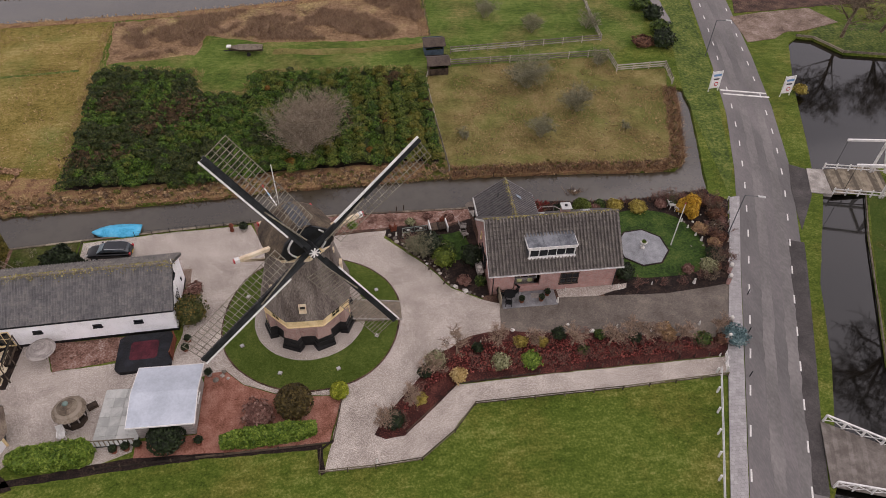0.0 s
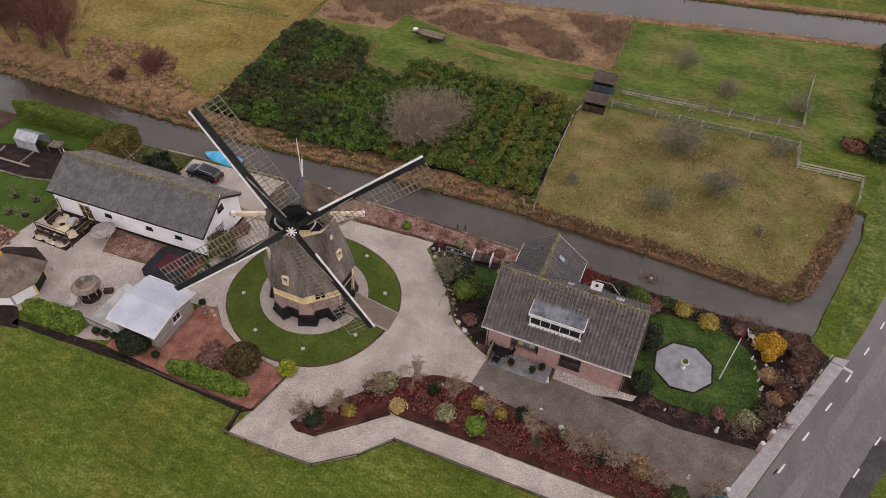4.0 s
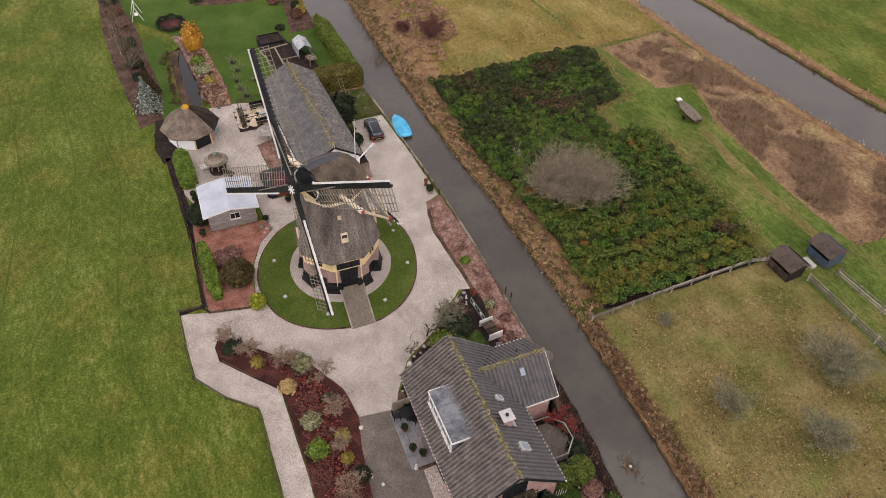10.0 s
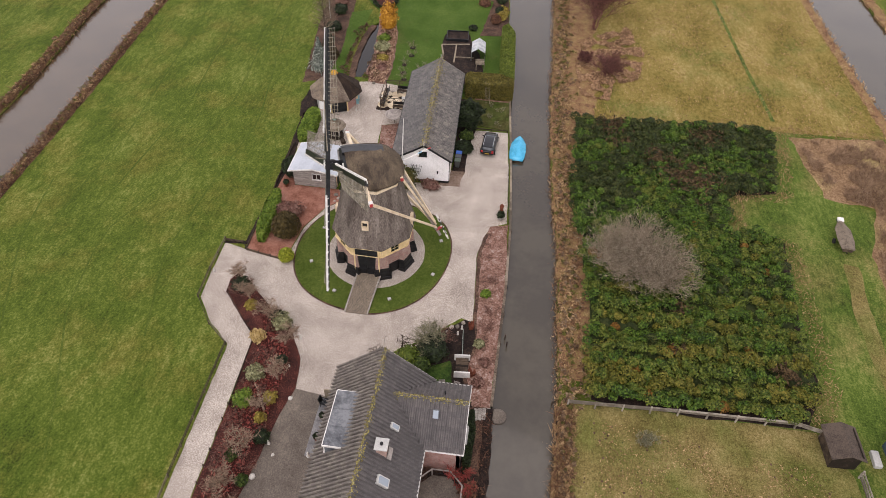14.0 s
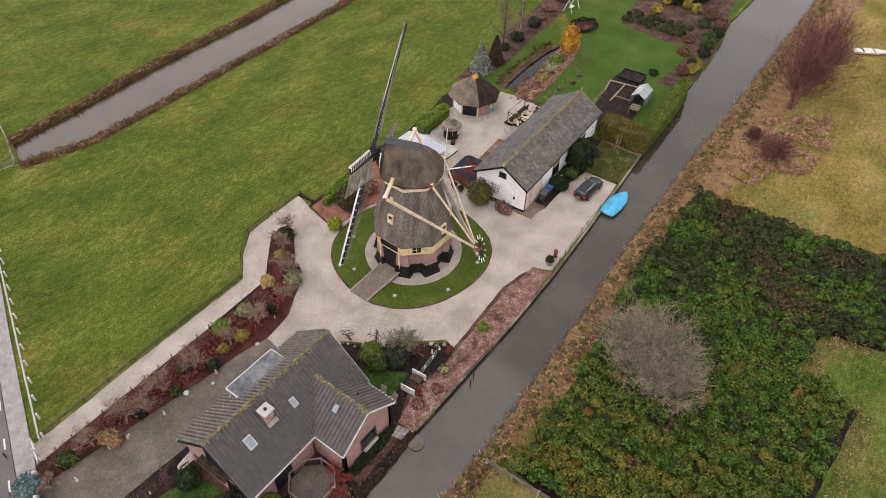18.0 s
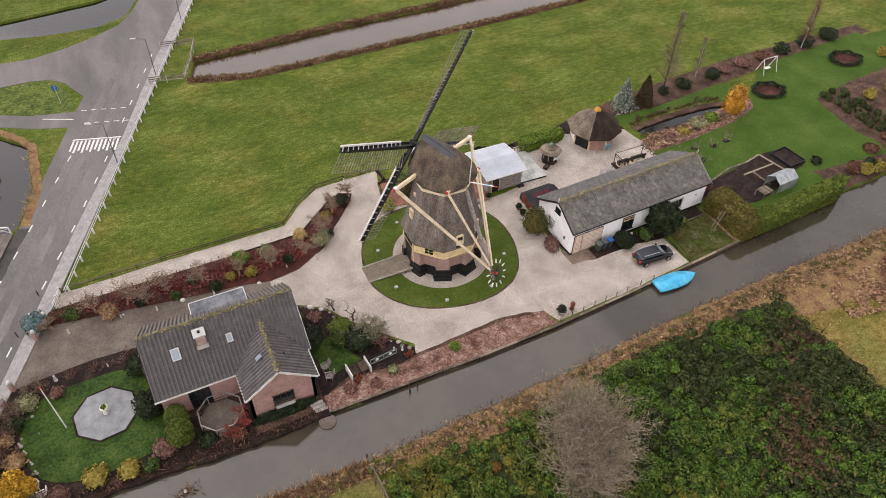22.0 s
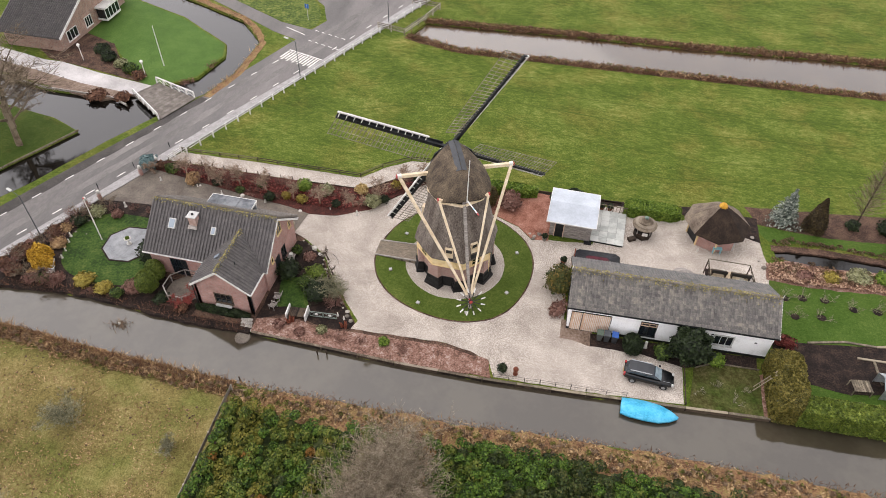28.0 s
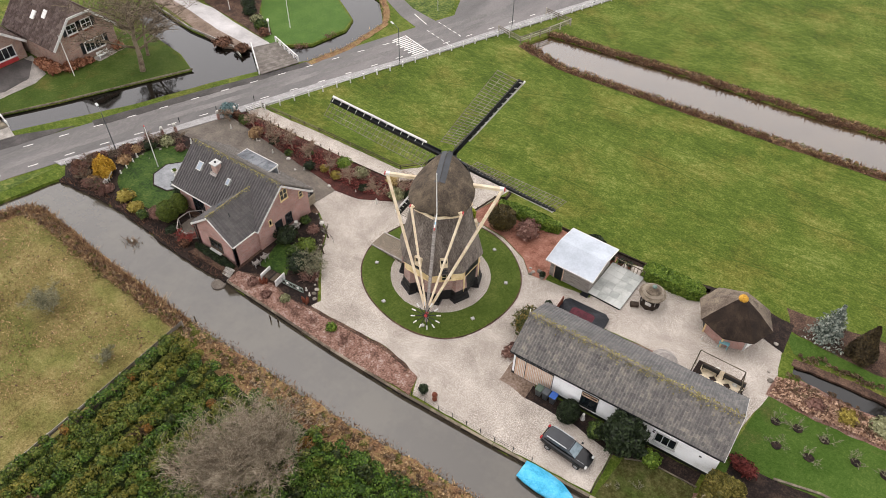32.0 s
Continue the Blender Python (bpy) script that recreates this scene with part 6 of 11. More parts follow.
# verge moss, gutters and bargeboards
part("gutter", Geo().beam((10.7, EF - 0.06, EZ - 0.04), (23.6, EF - 0.06, EZ - 0.04), 0.14, 0.12), M_WHITEPAINT, house, "white gutter", 0.02)
part("gutter", Geo().beam((17.05, EB + 0.06, EZ - 0.04), (23.6, EB + 0.06, EZ - 0.04), 0.14, 0.12), M_WHITEPAINT, house, "white gutter", 0.02)
part("gutter", Geo().beam((10.85, EB + 0.02, EZ - 0.04), (11.05, EB + 0.02, EZ - 0.04), 0.14, 0.12), M_WHITEPAINT, house, "white gutter", 0.02)
for x, y0 in ((11.0, 49.85), (17.1, 49.9)):
    part("gutter", Geo().beam((x, y0, 3.03), (x, 52.85, 3.03), 0.14, 0.12), M_WHITEPAINT, house, "white gutter", 0.02)
for x in (10.73, 23.57):
    for y in (EF, EB):
        if x < 12 and y == EB:
            part("bargeboard", Geo().beam((x, HYR, RZ - 0.1), (x, EB, EZ - 0.1), 0.05, 0.2), M_WHITEPAINT, house, "white bargeboard")
            continue
        part("bargeboard", Geo().beam((x, HYR, RZ - 0.1), (x, y, EZ - 0.1), 0.05, 0.2), M_WHITEPAINT if x < 12 else M_BLACKWOOD, house)
for s in (-1, 1):
    part("bargeboard", Geo().beam((WXR, 52.83, WZ - 0.08), (WXR + s * 3.0, 52.83, 3.0), 0.05, 0.2), M_WHITEPAINT, house, "white bargeboard")
for x, y in ((11.28, 42.15), (23.1, 42.15), (11.25, 52.65), (16.95, 52.65)):
    part("downpipe", Geo().tube((x, y, 0), (x, y, 2.95), 0.045, 0.045, 7), M_STEEL, house)
# dormer with its window band and zinc roof
dormer = part("dormer", Geo().extrude([(DX0, DY0, DZ0), (DX0, DY0, DZ1), (DX0, dorm_back, DZ1)], (0.09, 0, 0)).extrude([(DX1 - 0.09, DY0, DZ0), (DX1 - 0.09, DY0, DZ1), (DX1 - 0.09, dorm_back, DZ1)], (0.09, 0, 0)), M_ZINC, house, "flat-roofed dormer cheeks")
part("dormer_roof", Geo().add([(DX0 - 0.12, DY0 - 0.06, DZ1), (DX1 + 0.12, DY0 - 0.06, DZ1), (DX1 + 0.12, dorm_back + 0.12, DZ1 + 0.12), (DX0 - 0.12, dorm_back + 0.12, DZ1 + 0.12), (DX0 - 0.12, DY0 - 0.06, DZ1 + 0.09), (DX1 + 0.12, DY0 - 0.06, DZ1 + 0.09), (DX1 + 0.12, dorm_back + 0.12, DZ1 + 0.2), (DX0 - 0.12, dorm_back + 0.12, DZ1 + 0.2)], [(3, 2, 1, 0), (4, 5, 6, 7), (0, 1, 5, 4), (1, 2, 6, 5), (2, 3, 7, 6), (3, 0, 4, 7)]), M_ZINC, dormer, "grey zinc dormer roof with puddle stains")
for i in range(1, 3):
    x = DX0 + (DX1 - DX0) * i / 3
    part("roof_seam", Geo().beam((x, DY0 - 0.05, DZ1 + 0.11), (x, dorm_back + 0.1, DZ1 + 0.22), 0.04, 0.04), M_ZINC, dormer)
part("fascia", Geo().box(DX0 - 0.14, DY0 - 0.12, DZ1 - 0.12, DX1 + 0.14, DY0 - 0.06, DZ1 + 0.12).box(DX0 - 0.18, DY0 - 0.06, DZ1 - 0.08, DX0 - 0.12, dorm_back, DZ1 + 0.12).box(DX1 + 0.12, DY0 - 0.06, DZ1 - 0.08, DX1 + 0.18, dorm_back, DZ1 + 0.12), M_WHITEPAINT, dormer, "white fascia")
part("sill", Geo().box(DX0 - 0.1, DY0 - 0.16, DZ0 - 0.05, DX1 + 0.1, DY0, DZ0 + 0.14), M_WHITEPAINT, dormer, "white sill board")
window(dormer, DX1 - DX0, DZ1 - DZ0 - 0.26, Matrix.Translation((DX1, DY0, DZ0 + 0.14)) @ pose(0, 0, 0, 0, 0, 180), M_WHITEPAINT, 5, 1, 0.1, "dormer_window", False, 0.12)
# chimney
chim = part("chimney", Geo().box(18.48, 46.76, 4.9, 19.22, 47.48, 6.25), mat("pale_chimney_brick", [(0.3, "a08479"), (0.5, "b59a8f"), (0.7, "c4aca2")], 0.5, 0.06, 0.4, 0.9, 0.3, 0.04), house, "pale brick chimney", 0.01)
part("chimney_cap", Geo().box(18.36, 46.64, 6.25, 19.34, 47.6, 6.37), M_LAMP, chim, "pale concrete slab", 0.02)
part("flue", Geo().tube((18.85, 47.12, 6.37), (18.85, 47.12, 6.48), 0.13, 0.13, 10), M_BLACK, chim)
part("flashing", Geo().beam((18.38, 47.68, 5.18), (19.32, 47.68, 5.18), 0.36, 0.06, up=n_b), M_GREYBOARD, chim, "grey lead flashing")
# skylights on the rear slope and the wing
for x, y, w, h in ((21.0, 47.45, 0.7, 1.0), (16.7, 47.5, 0.5, 0.75)):
    z = RZ - (y - HYR) * sl
    sk = part("skylight", Geo().box(-w / 2, -h / 2, 0, w / 2, h / 2, 0.3), M_LAMP, house, "grey roof window frame", 0.015)
    sk.matrix_basis = Matrix.Translation((x, y, z)) @ Matrix((Vector((-1, 0, 0)), u_b, n_b)).transposed().to_4x4()
    part("pane", Geo().box(-w / 2 + 0.09, -h / 2 + 0.09, 0.302, w / 2 - 0.09, h / 2 - 0.09, 0.31), M_SKYGLASS, sk)
sk = part("skylight", Geo().box(-0.24, -0.33, 0, 0.24, 0.33, 0.29), M_ZINC, house, "grey roof window frame", 0.015)
sk.matrix_basis = Matrix.Translation((14.9, 50.45, WZ - 0.82 * sw)) @ Matrix((Vector((0, 1, 0)), Vector((-1, 0, sw)).normalized(), Vector((sw, 0, 1)).normalized())).transposed().to_4x4()
part("pane", Geo().box(-0.22, -0.34, 0.292, 0.17, 0.26, 0.3), M_SKYGLASS, sk)
part("vent_pipe", Geo().tube((13.1, 50.9, 4.5), (13.1, 50.9, 5.1), 0.06, 0.06, 8), M_STEEL, house)
# windows and doors
window(house, 1.8, 1.4, Matrix.Translation((19.5, HY0, 0.9)) @ pose(0, 0, 0, 0, 0, 180), M_OLDWOOD, 3, 2, 0.1)
window(house, 2.4, 1.4, Matrix.Translation((15.8, HY0 + 1.2, 0.75)) @ pose(0, 0, 0, 0, 0, 180), M_WHITEPAINT, 3, 2, 0.1)
window(house, 1.8, 1.25, Matrix.Translation((13.2, WY, 0.95)), M_OLDWOOD, 3, 2, 0.08, t=0.09)
part("flower_box", Geo().box(13.3, WY + 0.16, 0.72, 14.9, WY + 0.4, 0.9), M_LAMP, house, "pale flower box", 0.02)
window(house, 1.7, 2.1, Matrix.Translation((19.4, HY1, 0.15)), M_BLACKWOOD, 3, 2, 0.08, "garden_door", False)
wst = Matrix((Vector((0, 1, 0)), Vector((-1, 0, 0)), UP)).transposed().to_4x4()


def west(y, z):
    return Matrix.Translation((HX0, y, z)) @ wst


window(house, 1.0, 1.3, west(45.0, 4.2), M_CREAM, 2, 2, 0.08, "gable_window")
window(house, 0.55, 0.8, west(43.0, 3.0), M_CREAM, 1, 2, 0.08, "gable_window")
window(house, 0.9, 1.3, west(44.9, 0.9), M_BLACKWOOD, 2, 2, 0.08)
window(house, 0.4, 0.7, west(47.6, 2.3), M_CREAM, 1, 1, 0.08)
door = part("door", Geo().box(0, 0.0, 0, 0.95, 0.06, 2.1), M_BLACKWOOD, house, "dark side door", 0.01)
door.matrix_basis = west(46.3, 0.05)
part("handle", Geo().tube((0.82, 0.07, 1.05), (0.82, 0.12, 1.05), 0.03, 0.03, 6), M_CHROME, door)
door = part("door", Geo().box(0, 0.0, 0, 1.0, 0.06, 2.1), M_BLACKWOOD, house, "front door in the porch", 0.01)
door.matrix_basis = Matrix.Translation((13.0, HY0 + 1.19, 0.1)) @ pose(0, 0, 0, 0, 0, 180)
est = Matrix((Vector((0, -1, 0)), Vector((1, 0, 0)), UP)).transposed().to_4x4()
window(house, 1.9, 1.3, Matrix.Translation((HX1, 48.6, 0.8)) @ est, M_BLACKWOOD, 3, 1, 0.08)
window(house, 1.6, 1.0, Matrix.Translation((HX1, 46.6, 3.5)) @ est, M_BLACKWOOD, 3, 1, 0.08, "gable_window")
bal = part("balcony", Geo().box(HX1, 44.3, 3.0, HX1 + 0.6, 47.4, 3.1), M_OLDWOOD, house, "small wooden balcony on the gable")
for k in range(8):
    part("baluster", Geo().box(HX1 + 0.54, 44.32 + k * 0.43, 3.1, HX1 + 0.58, 44.36 + k * 0.43, 3.9), M_FENCEGREY, bal)
part("handrail", Geo().box(HX1 + 0.52, 44.3, 3.9, HX1 + 0.6, 47.4, 3.96), M_FENCEGREY, bal)
# flat dark pane stands in for the shaded recess behind the balcony
part("balcony_door", Geo().box(HX1 + 0.003, 44.9, 3.1, HX1 + 0.04, 46.8, 4.9), M_GLASS, bal, "dark pane standing for the shaded recess")


# ---- the white barn ----
BM = pose(-26.45, 43.98, 0, 0, 0, 2.0)
barn = thing("barn", "long low white plastered barn with grey tiled roof", "barn", BM)
BL, BW, BN, BR, RY = 8.95, 3.0, -3.12, 5.2, 0.25
BE, BEN = 3.25, 3.02
part("plinth", Geo().box(-BL - 0.03, BN - 0.03, 0, BL + 0.03, BW + 0.03, 0.3), M_BLACK, barn, "black tarred plinth")
for s in (-1, 1):
    part("gable_wall", Geo().extrude([(s * BL, BN, 0.3), (s * BL, BW, 0.3), (s * BL, BW, BE + 0.12), (s * BL, RY, BR - 0.12), (s * BL, BN, BEN + 0.12)], (-s * 0.25, 0, 0)), M_WHITEWALL, barn, "white plastered gable")
    yw, ye, ze = (BN, BN - 0.3, BEN) if s < 0 else (BW, BW + 0.3, BE)
    bs = (BR - ze) / abs(ye - RY)
    part("side_wall", Geo().box(-BL + 0.25, min(yw, yw - s * 0.25), 0.3, BL - 0.25, max(yw, yw - s * 0.25), ze + 0.1), M_WHITEWALL, barn, "white plastered wall")
    part("roof_slope", Geo().extrude([(-BL - 0.25, ye, ze), (BL + 0.25, ye, ze), (BL + 0.25, RY, BR), (-BL - 0.25, RY, BR)], (0, 0, -0.12)), M_TILE, barn)
    nn, uu = Vector((0, s * bs, 1)).normalized(), Vector((0, -s, bs)).normalized()
    tile_roof(barn, Vector((BL + 0.25 if s > 0 else -BL - 0.25, ye, ze + 0.02)), Vector((-1 if s > 0 else 1, 0, 0)), uu, nn, 2 * BL + 0.5, math.hypot(ye - RY, BR - ze), M_BARNTILE if s > 0 else M_FLATTILE, 0.25, 0.31, pieces=s > 0, limit=150, rib=0.6 if s > 0 else 0.5)
    part("gutter", Geo().beam((-BL - 0.25, ye + s * 0.06, ze - 0.03), (BL + 0.25, ye + s * 0.06, ze - 0.02), 0.09, 0.07), M_STEEL, barn, "dark gutter")
    part("fascia", Geo().box(-BL - 0.2, min(ye, ye - s * 0.04), ze - 0.2, BL + 0.2, max(ye, ye - s * 0.04), ze - 0.04), M_WHITEPAINT if s < 0 else M_BLACKWOOD, barn, "white fascia board" if s < 0 else "black fascia board")
    for t in (-1, 1):
        part("bargeboard", Geo().beam((t * (BL + 0.26), RY, BR - 0.08), (t * (BL + 0.26), ye, ze - 0.08), 0.05, 0.2), M_WHITEPAINT if t < 0 else M_BLACKWOOD, barn, "white bargeboard" if t < 0 else "black bargeboard")
ridge(barn, (-BL - 0.25, RY, BR + 0.04), (BL + 0.25, RY, BR + 0.04), M_TILEPALE, seed=8, wide=0.26, per=22, slope=0.64)
for t in (-1, 1):
    part("finial", Geo().tube((t * (BL + 0.26), RY, BR), (t * (BL + 0.26), RY, BR + 0.55), 0.05, 0.02, 6), M_WHITEPAINT, barn, "white gable finial")
gab = Matrix((Vector((0, 1, 0)), Vector((1, 0, 0)), UP)).transposed().to_4x4()
window(barn, 0.85, 0.6, Matrix.Translation((BL, -0.3, 3.6)) @ gab, M_BLACKWOOD, 2, 1, 0.07)
for y, z in ((1.75, 1.25),):
    part("wall_lamp", Geo().tube((BL + 0.02, y, z), (BL + 0.02, y, z + 0.4), 0.07, 0.1, 7), M_STEEL, barn)
tr = part("trellis", Geo().beam((BL + 0.05, -0.75, 1.0), (BL + 0.05, -1.15, 2.4), 0.03), M_STEEL, barn, "fan trellis on the gable")
for k in range(5):
    part("trellis_bar", Geo().beam((BL + 0.05, -0.6 + 0.1 * k - 0.1, 1.0), (BL + 0.05, -0.9 + 0.32 * k - 0.35, 2.4), 0.025), M_STEEL, tr)
for z in (1.4, 1.8, 2.2):
    part("trellis_bar", Geo().beam((BL + 0.055, -1.1 + 0.15 * (2.2 - z), z), (BL + 0.055, 0.0 - 0.2 * (2.2 - z), z), 0.025), M_STEEL, tr)
# canal side: tan doors, dark openings, windows
for x0, x1 in ((7.75, 8.7), (5.15, 7.7)):
    g = part("barn_door", Geo().box(x0, BW, 0.1, x1, BW + 0.06, 2.55), M_TAN, barn, "tan vertical board door", 0.01)
    part("door_frame", Geo().box(x0 - 0.04, BW, 0.1, x0, BW + 0.08, 2.6).box(x1, BW, 0.1, x1 + 0.04, BW + 0.08, 2.6).box(x0, BW, 2.55, x1, BW + 0.08, 2.6), M_BLACKWOOD, g, "dark door frame")
    for k in range(int((x1 - x0) / 0.16)):
        part("door_batten", Geo().box(x0 + 0.02 + k * 0.16, BW + 0.06, 0.12, x0 + 0.06 + k * 0.16, BW + 0.085, 2.53), M_WHITEPAINT, g, "pale cover strip")
window(barn, 1.5, 1.8, Matrix.Translation((1.0, BW, 0.75)), M_BLACKWOOD, 2, 1, 0.08)
part("transom_light", Geo().box(1.05, BW + 0.03, 2.05, 2.45, BW + 0.1, 2.12).box(1.05, BW + 0.03, 2.4, 2.45, BW + 0.1, 2.47).box(1.05, BW + 0.03, 2.12, 1.12, BW + 0.1, 2.4).box(2.38, BW + 0.03, 2.12, 2.45, BW + 0.1, 2.4).box(1.7, BW + 0.03, 2.12, 1.77, BW + 0.1, 2.4), M_TAN, barn, "pale wooden transom frame")
window(barn, 1.8, 1.35, Matrix.Translation((-5.75, BW, 1.0)), M_LAMP, 3, 1, 0.08, t=0.11)
for x, z in ((-3.8, 2.2), (-3.8, 1.95), (-7.6, 1.9)):
    part("wall_vent", Geo().box(x - 0.1, BW, z, x + 0.1, BW + 0.03, z + 0.13), M_STEEL, barn, "small dark vent")
nor = pose(0, 0, 0, 0, 0, 180)
for x in (6.3, 2.9, -2.0):
    window(barn, 0.75, 0.35, Matrix.Translation((x, BN, 1.6)) @ nor, M_BLACKWOOD, 1, 1, 0.07)
window(barn, 1.3, 1.8, Matrix.Translation((-4.6, BN, 0.4)) @ nor, M_CREAM, 2, 2, 0.08)

# ---- white-roofed garden house with deck ----
shed = thing("garden_house", "grey boarded garden house with white sheet roof", "shed", pose(-16.75, 32.75, 0, 0, 0, -1.0))
SX, SY, SH = 2.15, 2.35, 2.3
for x in (-SX, SX - 0.08):
    part("wall", Geo().extrude([(x, -SY, 0.08), (x, SY, 0.08), (x, SY, SH), (x, 0.0, SH + 0.45), (x, -SY, SH)], (0.08, 0, 0)), M_GREYBOARD, shed)
for y in (-SY, SY - 0.08):
    part("wall", Geo().box(-SX + 0.08, y, 0.08, SX - 0.08, y + 0.08, SH), M_GREYBOARD, shed)
for k in range(13):
    part("board", Geo().box(SX + 0.002, -SY, 0.1 + k * 0.17, SX + 0.02, SY, 0.24 + k * 0.17), M_GREYBOARD, shed)
    part("board", Geo().box(-SX, SY + 0.002, 0.1 + k * 0.17, SX - 1.4, SY + 0.02, 0.24 + k * 0.17), M_GREYBOARD, shed)
rs = 0.45 / 2.75
for s in (-1, 1):
    part("roof_sheet", Geo().extrude([(-2.55, s * 2.75, SH - 0.02), (2.55, s * 2.75, SH - 0.02), (2.55, 0, SH + 0.5), (-2.55, 0, SH + 0.5)], (0, 0, 0.06)), M_WHITEROOF, shed, "smooth white roof sheet")
    for t in (-1, 1):
        part("verge_board", Geo().beam((t * 2.57, 0, SH + 0.5), (t * 2.57, s * 2.77, SH - 0.02), 0.05, 0.16), M_WHITEPAINT, shed)
    part("eave_board", Geo().beam((-2.58, s * 2.77, SH - 0.02), (2.58, s * 2.77, SH - 0.02), 0.06, 0.14), M_WHITEPAINT, shed)
window(shed, 1.0, 0.8, Matrix.Translation((SX + 0.02, -0.2, 1.15)) @ gab, M_WHITEPAINT, 2, 1, 0.05)
window(shed, 1.6, 0.7, Matrix.Translation((1.2, -SY, 1.2)) @ nor, M_WHITEPAINT, 2, 1, 0.05)
# solid black box stands for the unlit inside of an open doorway
sd = part("door", Geo().box(0.75, SY, 0.08, 1.6, SY + 0.05, 2.1), M_BLACKWOOD, shed, "black panel standing for the open doorway's dark inside")
part("door_frame", Geo().box(0.66, SY, 0.05, 0.75, SY + 0.07, 2.18).box(1.6, SY, 0.05, 1.69, SY + 0.07, 2.18).box(0.66, SY, 2.1, 1.69, SY + 0.07, 2.18), M_TAN, shed)
deck = thing("deck", "pale stone-flagged deck with a dark edge beside the garden house", "deck", pose(-20.7, 32.55, 0, 0, 0, -2))
for i in range(4):
    for j in range(6):
        part("flagstone", Geo().box(-1.74 + 0.87 * i, -2.6 + 0.867 * j, 0.2, -1.74 + 0.87 * i + 0.855, -2.6 + 0.867 * j + 0.852, 0.25), M_DECK, deck)
part("deck_frame", Geo().box(-1.72, -2.58, 0.03, 1.72, 2.58, 0.195), M_BLACKWOOD, deck, "dark edge frame")
for k in range(10):
    part("rail_post", Geo().box(-1.7 + k * 0.36, -2.62, 0.25, -1.64 + k * 0.36, -2.56, 1.0), M_PALEWOOD, deck)
part("rail", Geo().box(-1.75, -2.63, 1.0, 1.75, -2.55, 1.07), M_PALEWOOD, deck)

# ---- thatched round hut ----
hut = thing("thatched_hut", "eight-sided garden hut with a broad thatched roof", "hut", pose(-31.65, 31.0, 0))
for k in range(8):
    a0, a1 = radians(45 * k), radians(45 + 45 * k)
    p, q = Vector((2.65 * math.cos(a0), 2.65 * math.sin(a0), 0)), Vector((2.65 * math.cos(a1), 2.65 * math.sin(a1), 0))
    m_ = M_BLACKWOOD if k == 0 else (M_HOUSEBRICK if k in (1, 2) else M_WHITEWALL)
    n = ((p + q) / 2).normalized()
    part("hut_wall", Geo().extrude([p + UP * 0.0, q + UP * 0.0, q + UP * 1.95, p + UP * 1.95], n * -0.15), m_, hut)
    part("post", Geo().box(-0.08, -0.08, 0, 0.08, 0.08, 2.0, Matrix.Translation(p * 1.01)), M_CREAM if k < 3 else M_LAMP, hut)
prof = [(3.3, 1.75), (3.42, 1.9), (2.7, 2.55), (1.7, 3.35), (0.8, 3.95), (0.3, 4.25)]
for k in range(8):
    a0 = radians(45 * k)
    rv, m_ = Geo(), 7
    vv = []
    for r, z in prof:
        for i in range(m_):
            c0, c1 = Vector((r * math.cos(a0), r * math.sin(a0), z)), Vector((r * math.cos(a0 + math.pi / 4), r * math.sin(a0 + math.pi / 4), z))
            p = c0.lerp(c1, i / (m_ - 1))
            vv.append(tuple(p + Vector((p.x, p.y, 0)).normalized() * noise.noise(p * 2.2) * 0.06 + UP * noise.noise(p * 3.1) * 0.04))
    n_ = len(prof)
    rv.add(vv, [(j * m_ + i, j * m_ + i + 1, (j + 1) * m_ + i + 1, (j + 1) * m_ + i) for j in range(n_ - 1) for i in range(m_ - 1)])
    # panels 1 to 3 take a darker thatch than the rest
    part("thatch_panel", rv, M_DARKHUT if k in (1, 2, 3) else M_HUTTHATCH, hut, "dark brown thatch" if k in (1, 2, 3) else "weathered thatch")
part("ceiling", Geo().slab([(3.2 * math.cos(radians(45 * k)), 3.2 * math.sin(radians(45 * k))) for k in range(8)], 1.76, 1.82), M_WOOD, hut)
part("roof_crown", Geo().lathe([(0.46, 4.1), (0.42, 4.3), (0.25, 4.5), (0.06, 4.56)], 10), mat("orange_ridge", [(0.3, "8a6420"), (0.5, "b98a2e"), (0.7, "d0a348")], 0.4, 0.06), hut, "yellow ochre roof crown")

# ---- small gazebo well ----
gz = thing("garden_well_house", "small round wooden shelter with a tiered roof", "gazebo", pose(-24.3, 32.7, 0))
part("base_wall", Geo().lathe([(0.95, 0), (0.95, 0.7), (0.8, 0.7)], 8), M_OLDWOOD, gz)
for k in range(8):
    a = radians(45 * k)
    part("post", Geo().tube((0.92 * math.cos(a), 0.92 * math.sin(a), 0.65), (0.92 * math.cos(a), 0.92 * math.sin(a), 1.6), 0.06, 0.06, 6), M_GREYBOARD, gz)
for r, z in ((1.3, 1.55), (1.05, 1.78), (0.78, 2.0), (0.48, 2.2)):
    part("roof_ring", Geo().lathe([(r, z), (r, z + 0.06), (r - 0.36, z + 0.26), (max(0.05, r - 0.4), z + 0.2)], 16), M_WOOD, gz)
part("roof_ball", Geo().lathe([(0.2, 2.36), (0.24, 2.5), (0.14, 2.62), (0.03, 2.66)], 10), mat("verdigris", [(0.3, "4c5f58"), (0.6, "74877f")], 0.3, 0.05), gz)


# ---- vegetation beyond the canal ----
def grown(name, v, f, material, label, category, kind="stuff", group="", m=None):
    ob = new(name, raw(name, v, f, material))
    if m is not None:
        ob.matrix_basis = m
    return tagged(ob, label, category, group, kind)


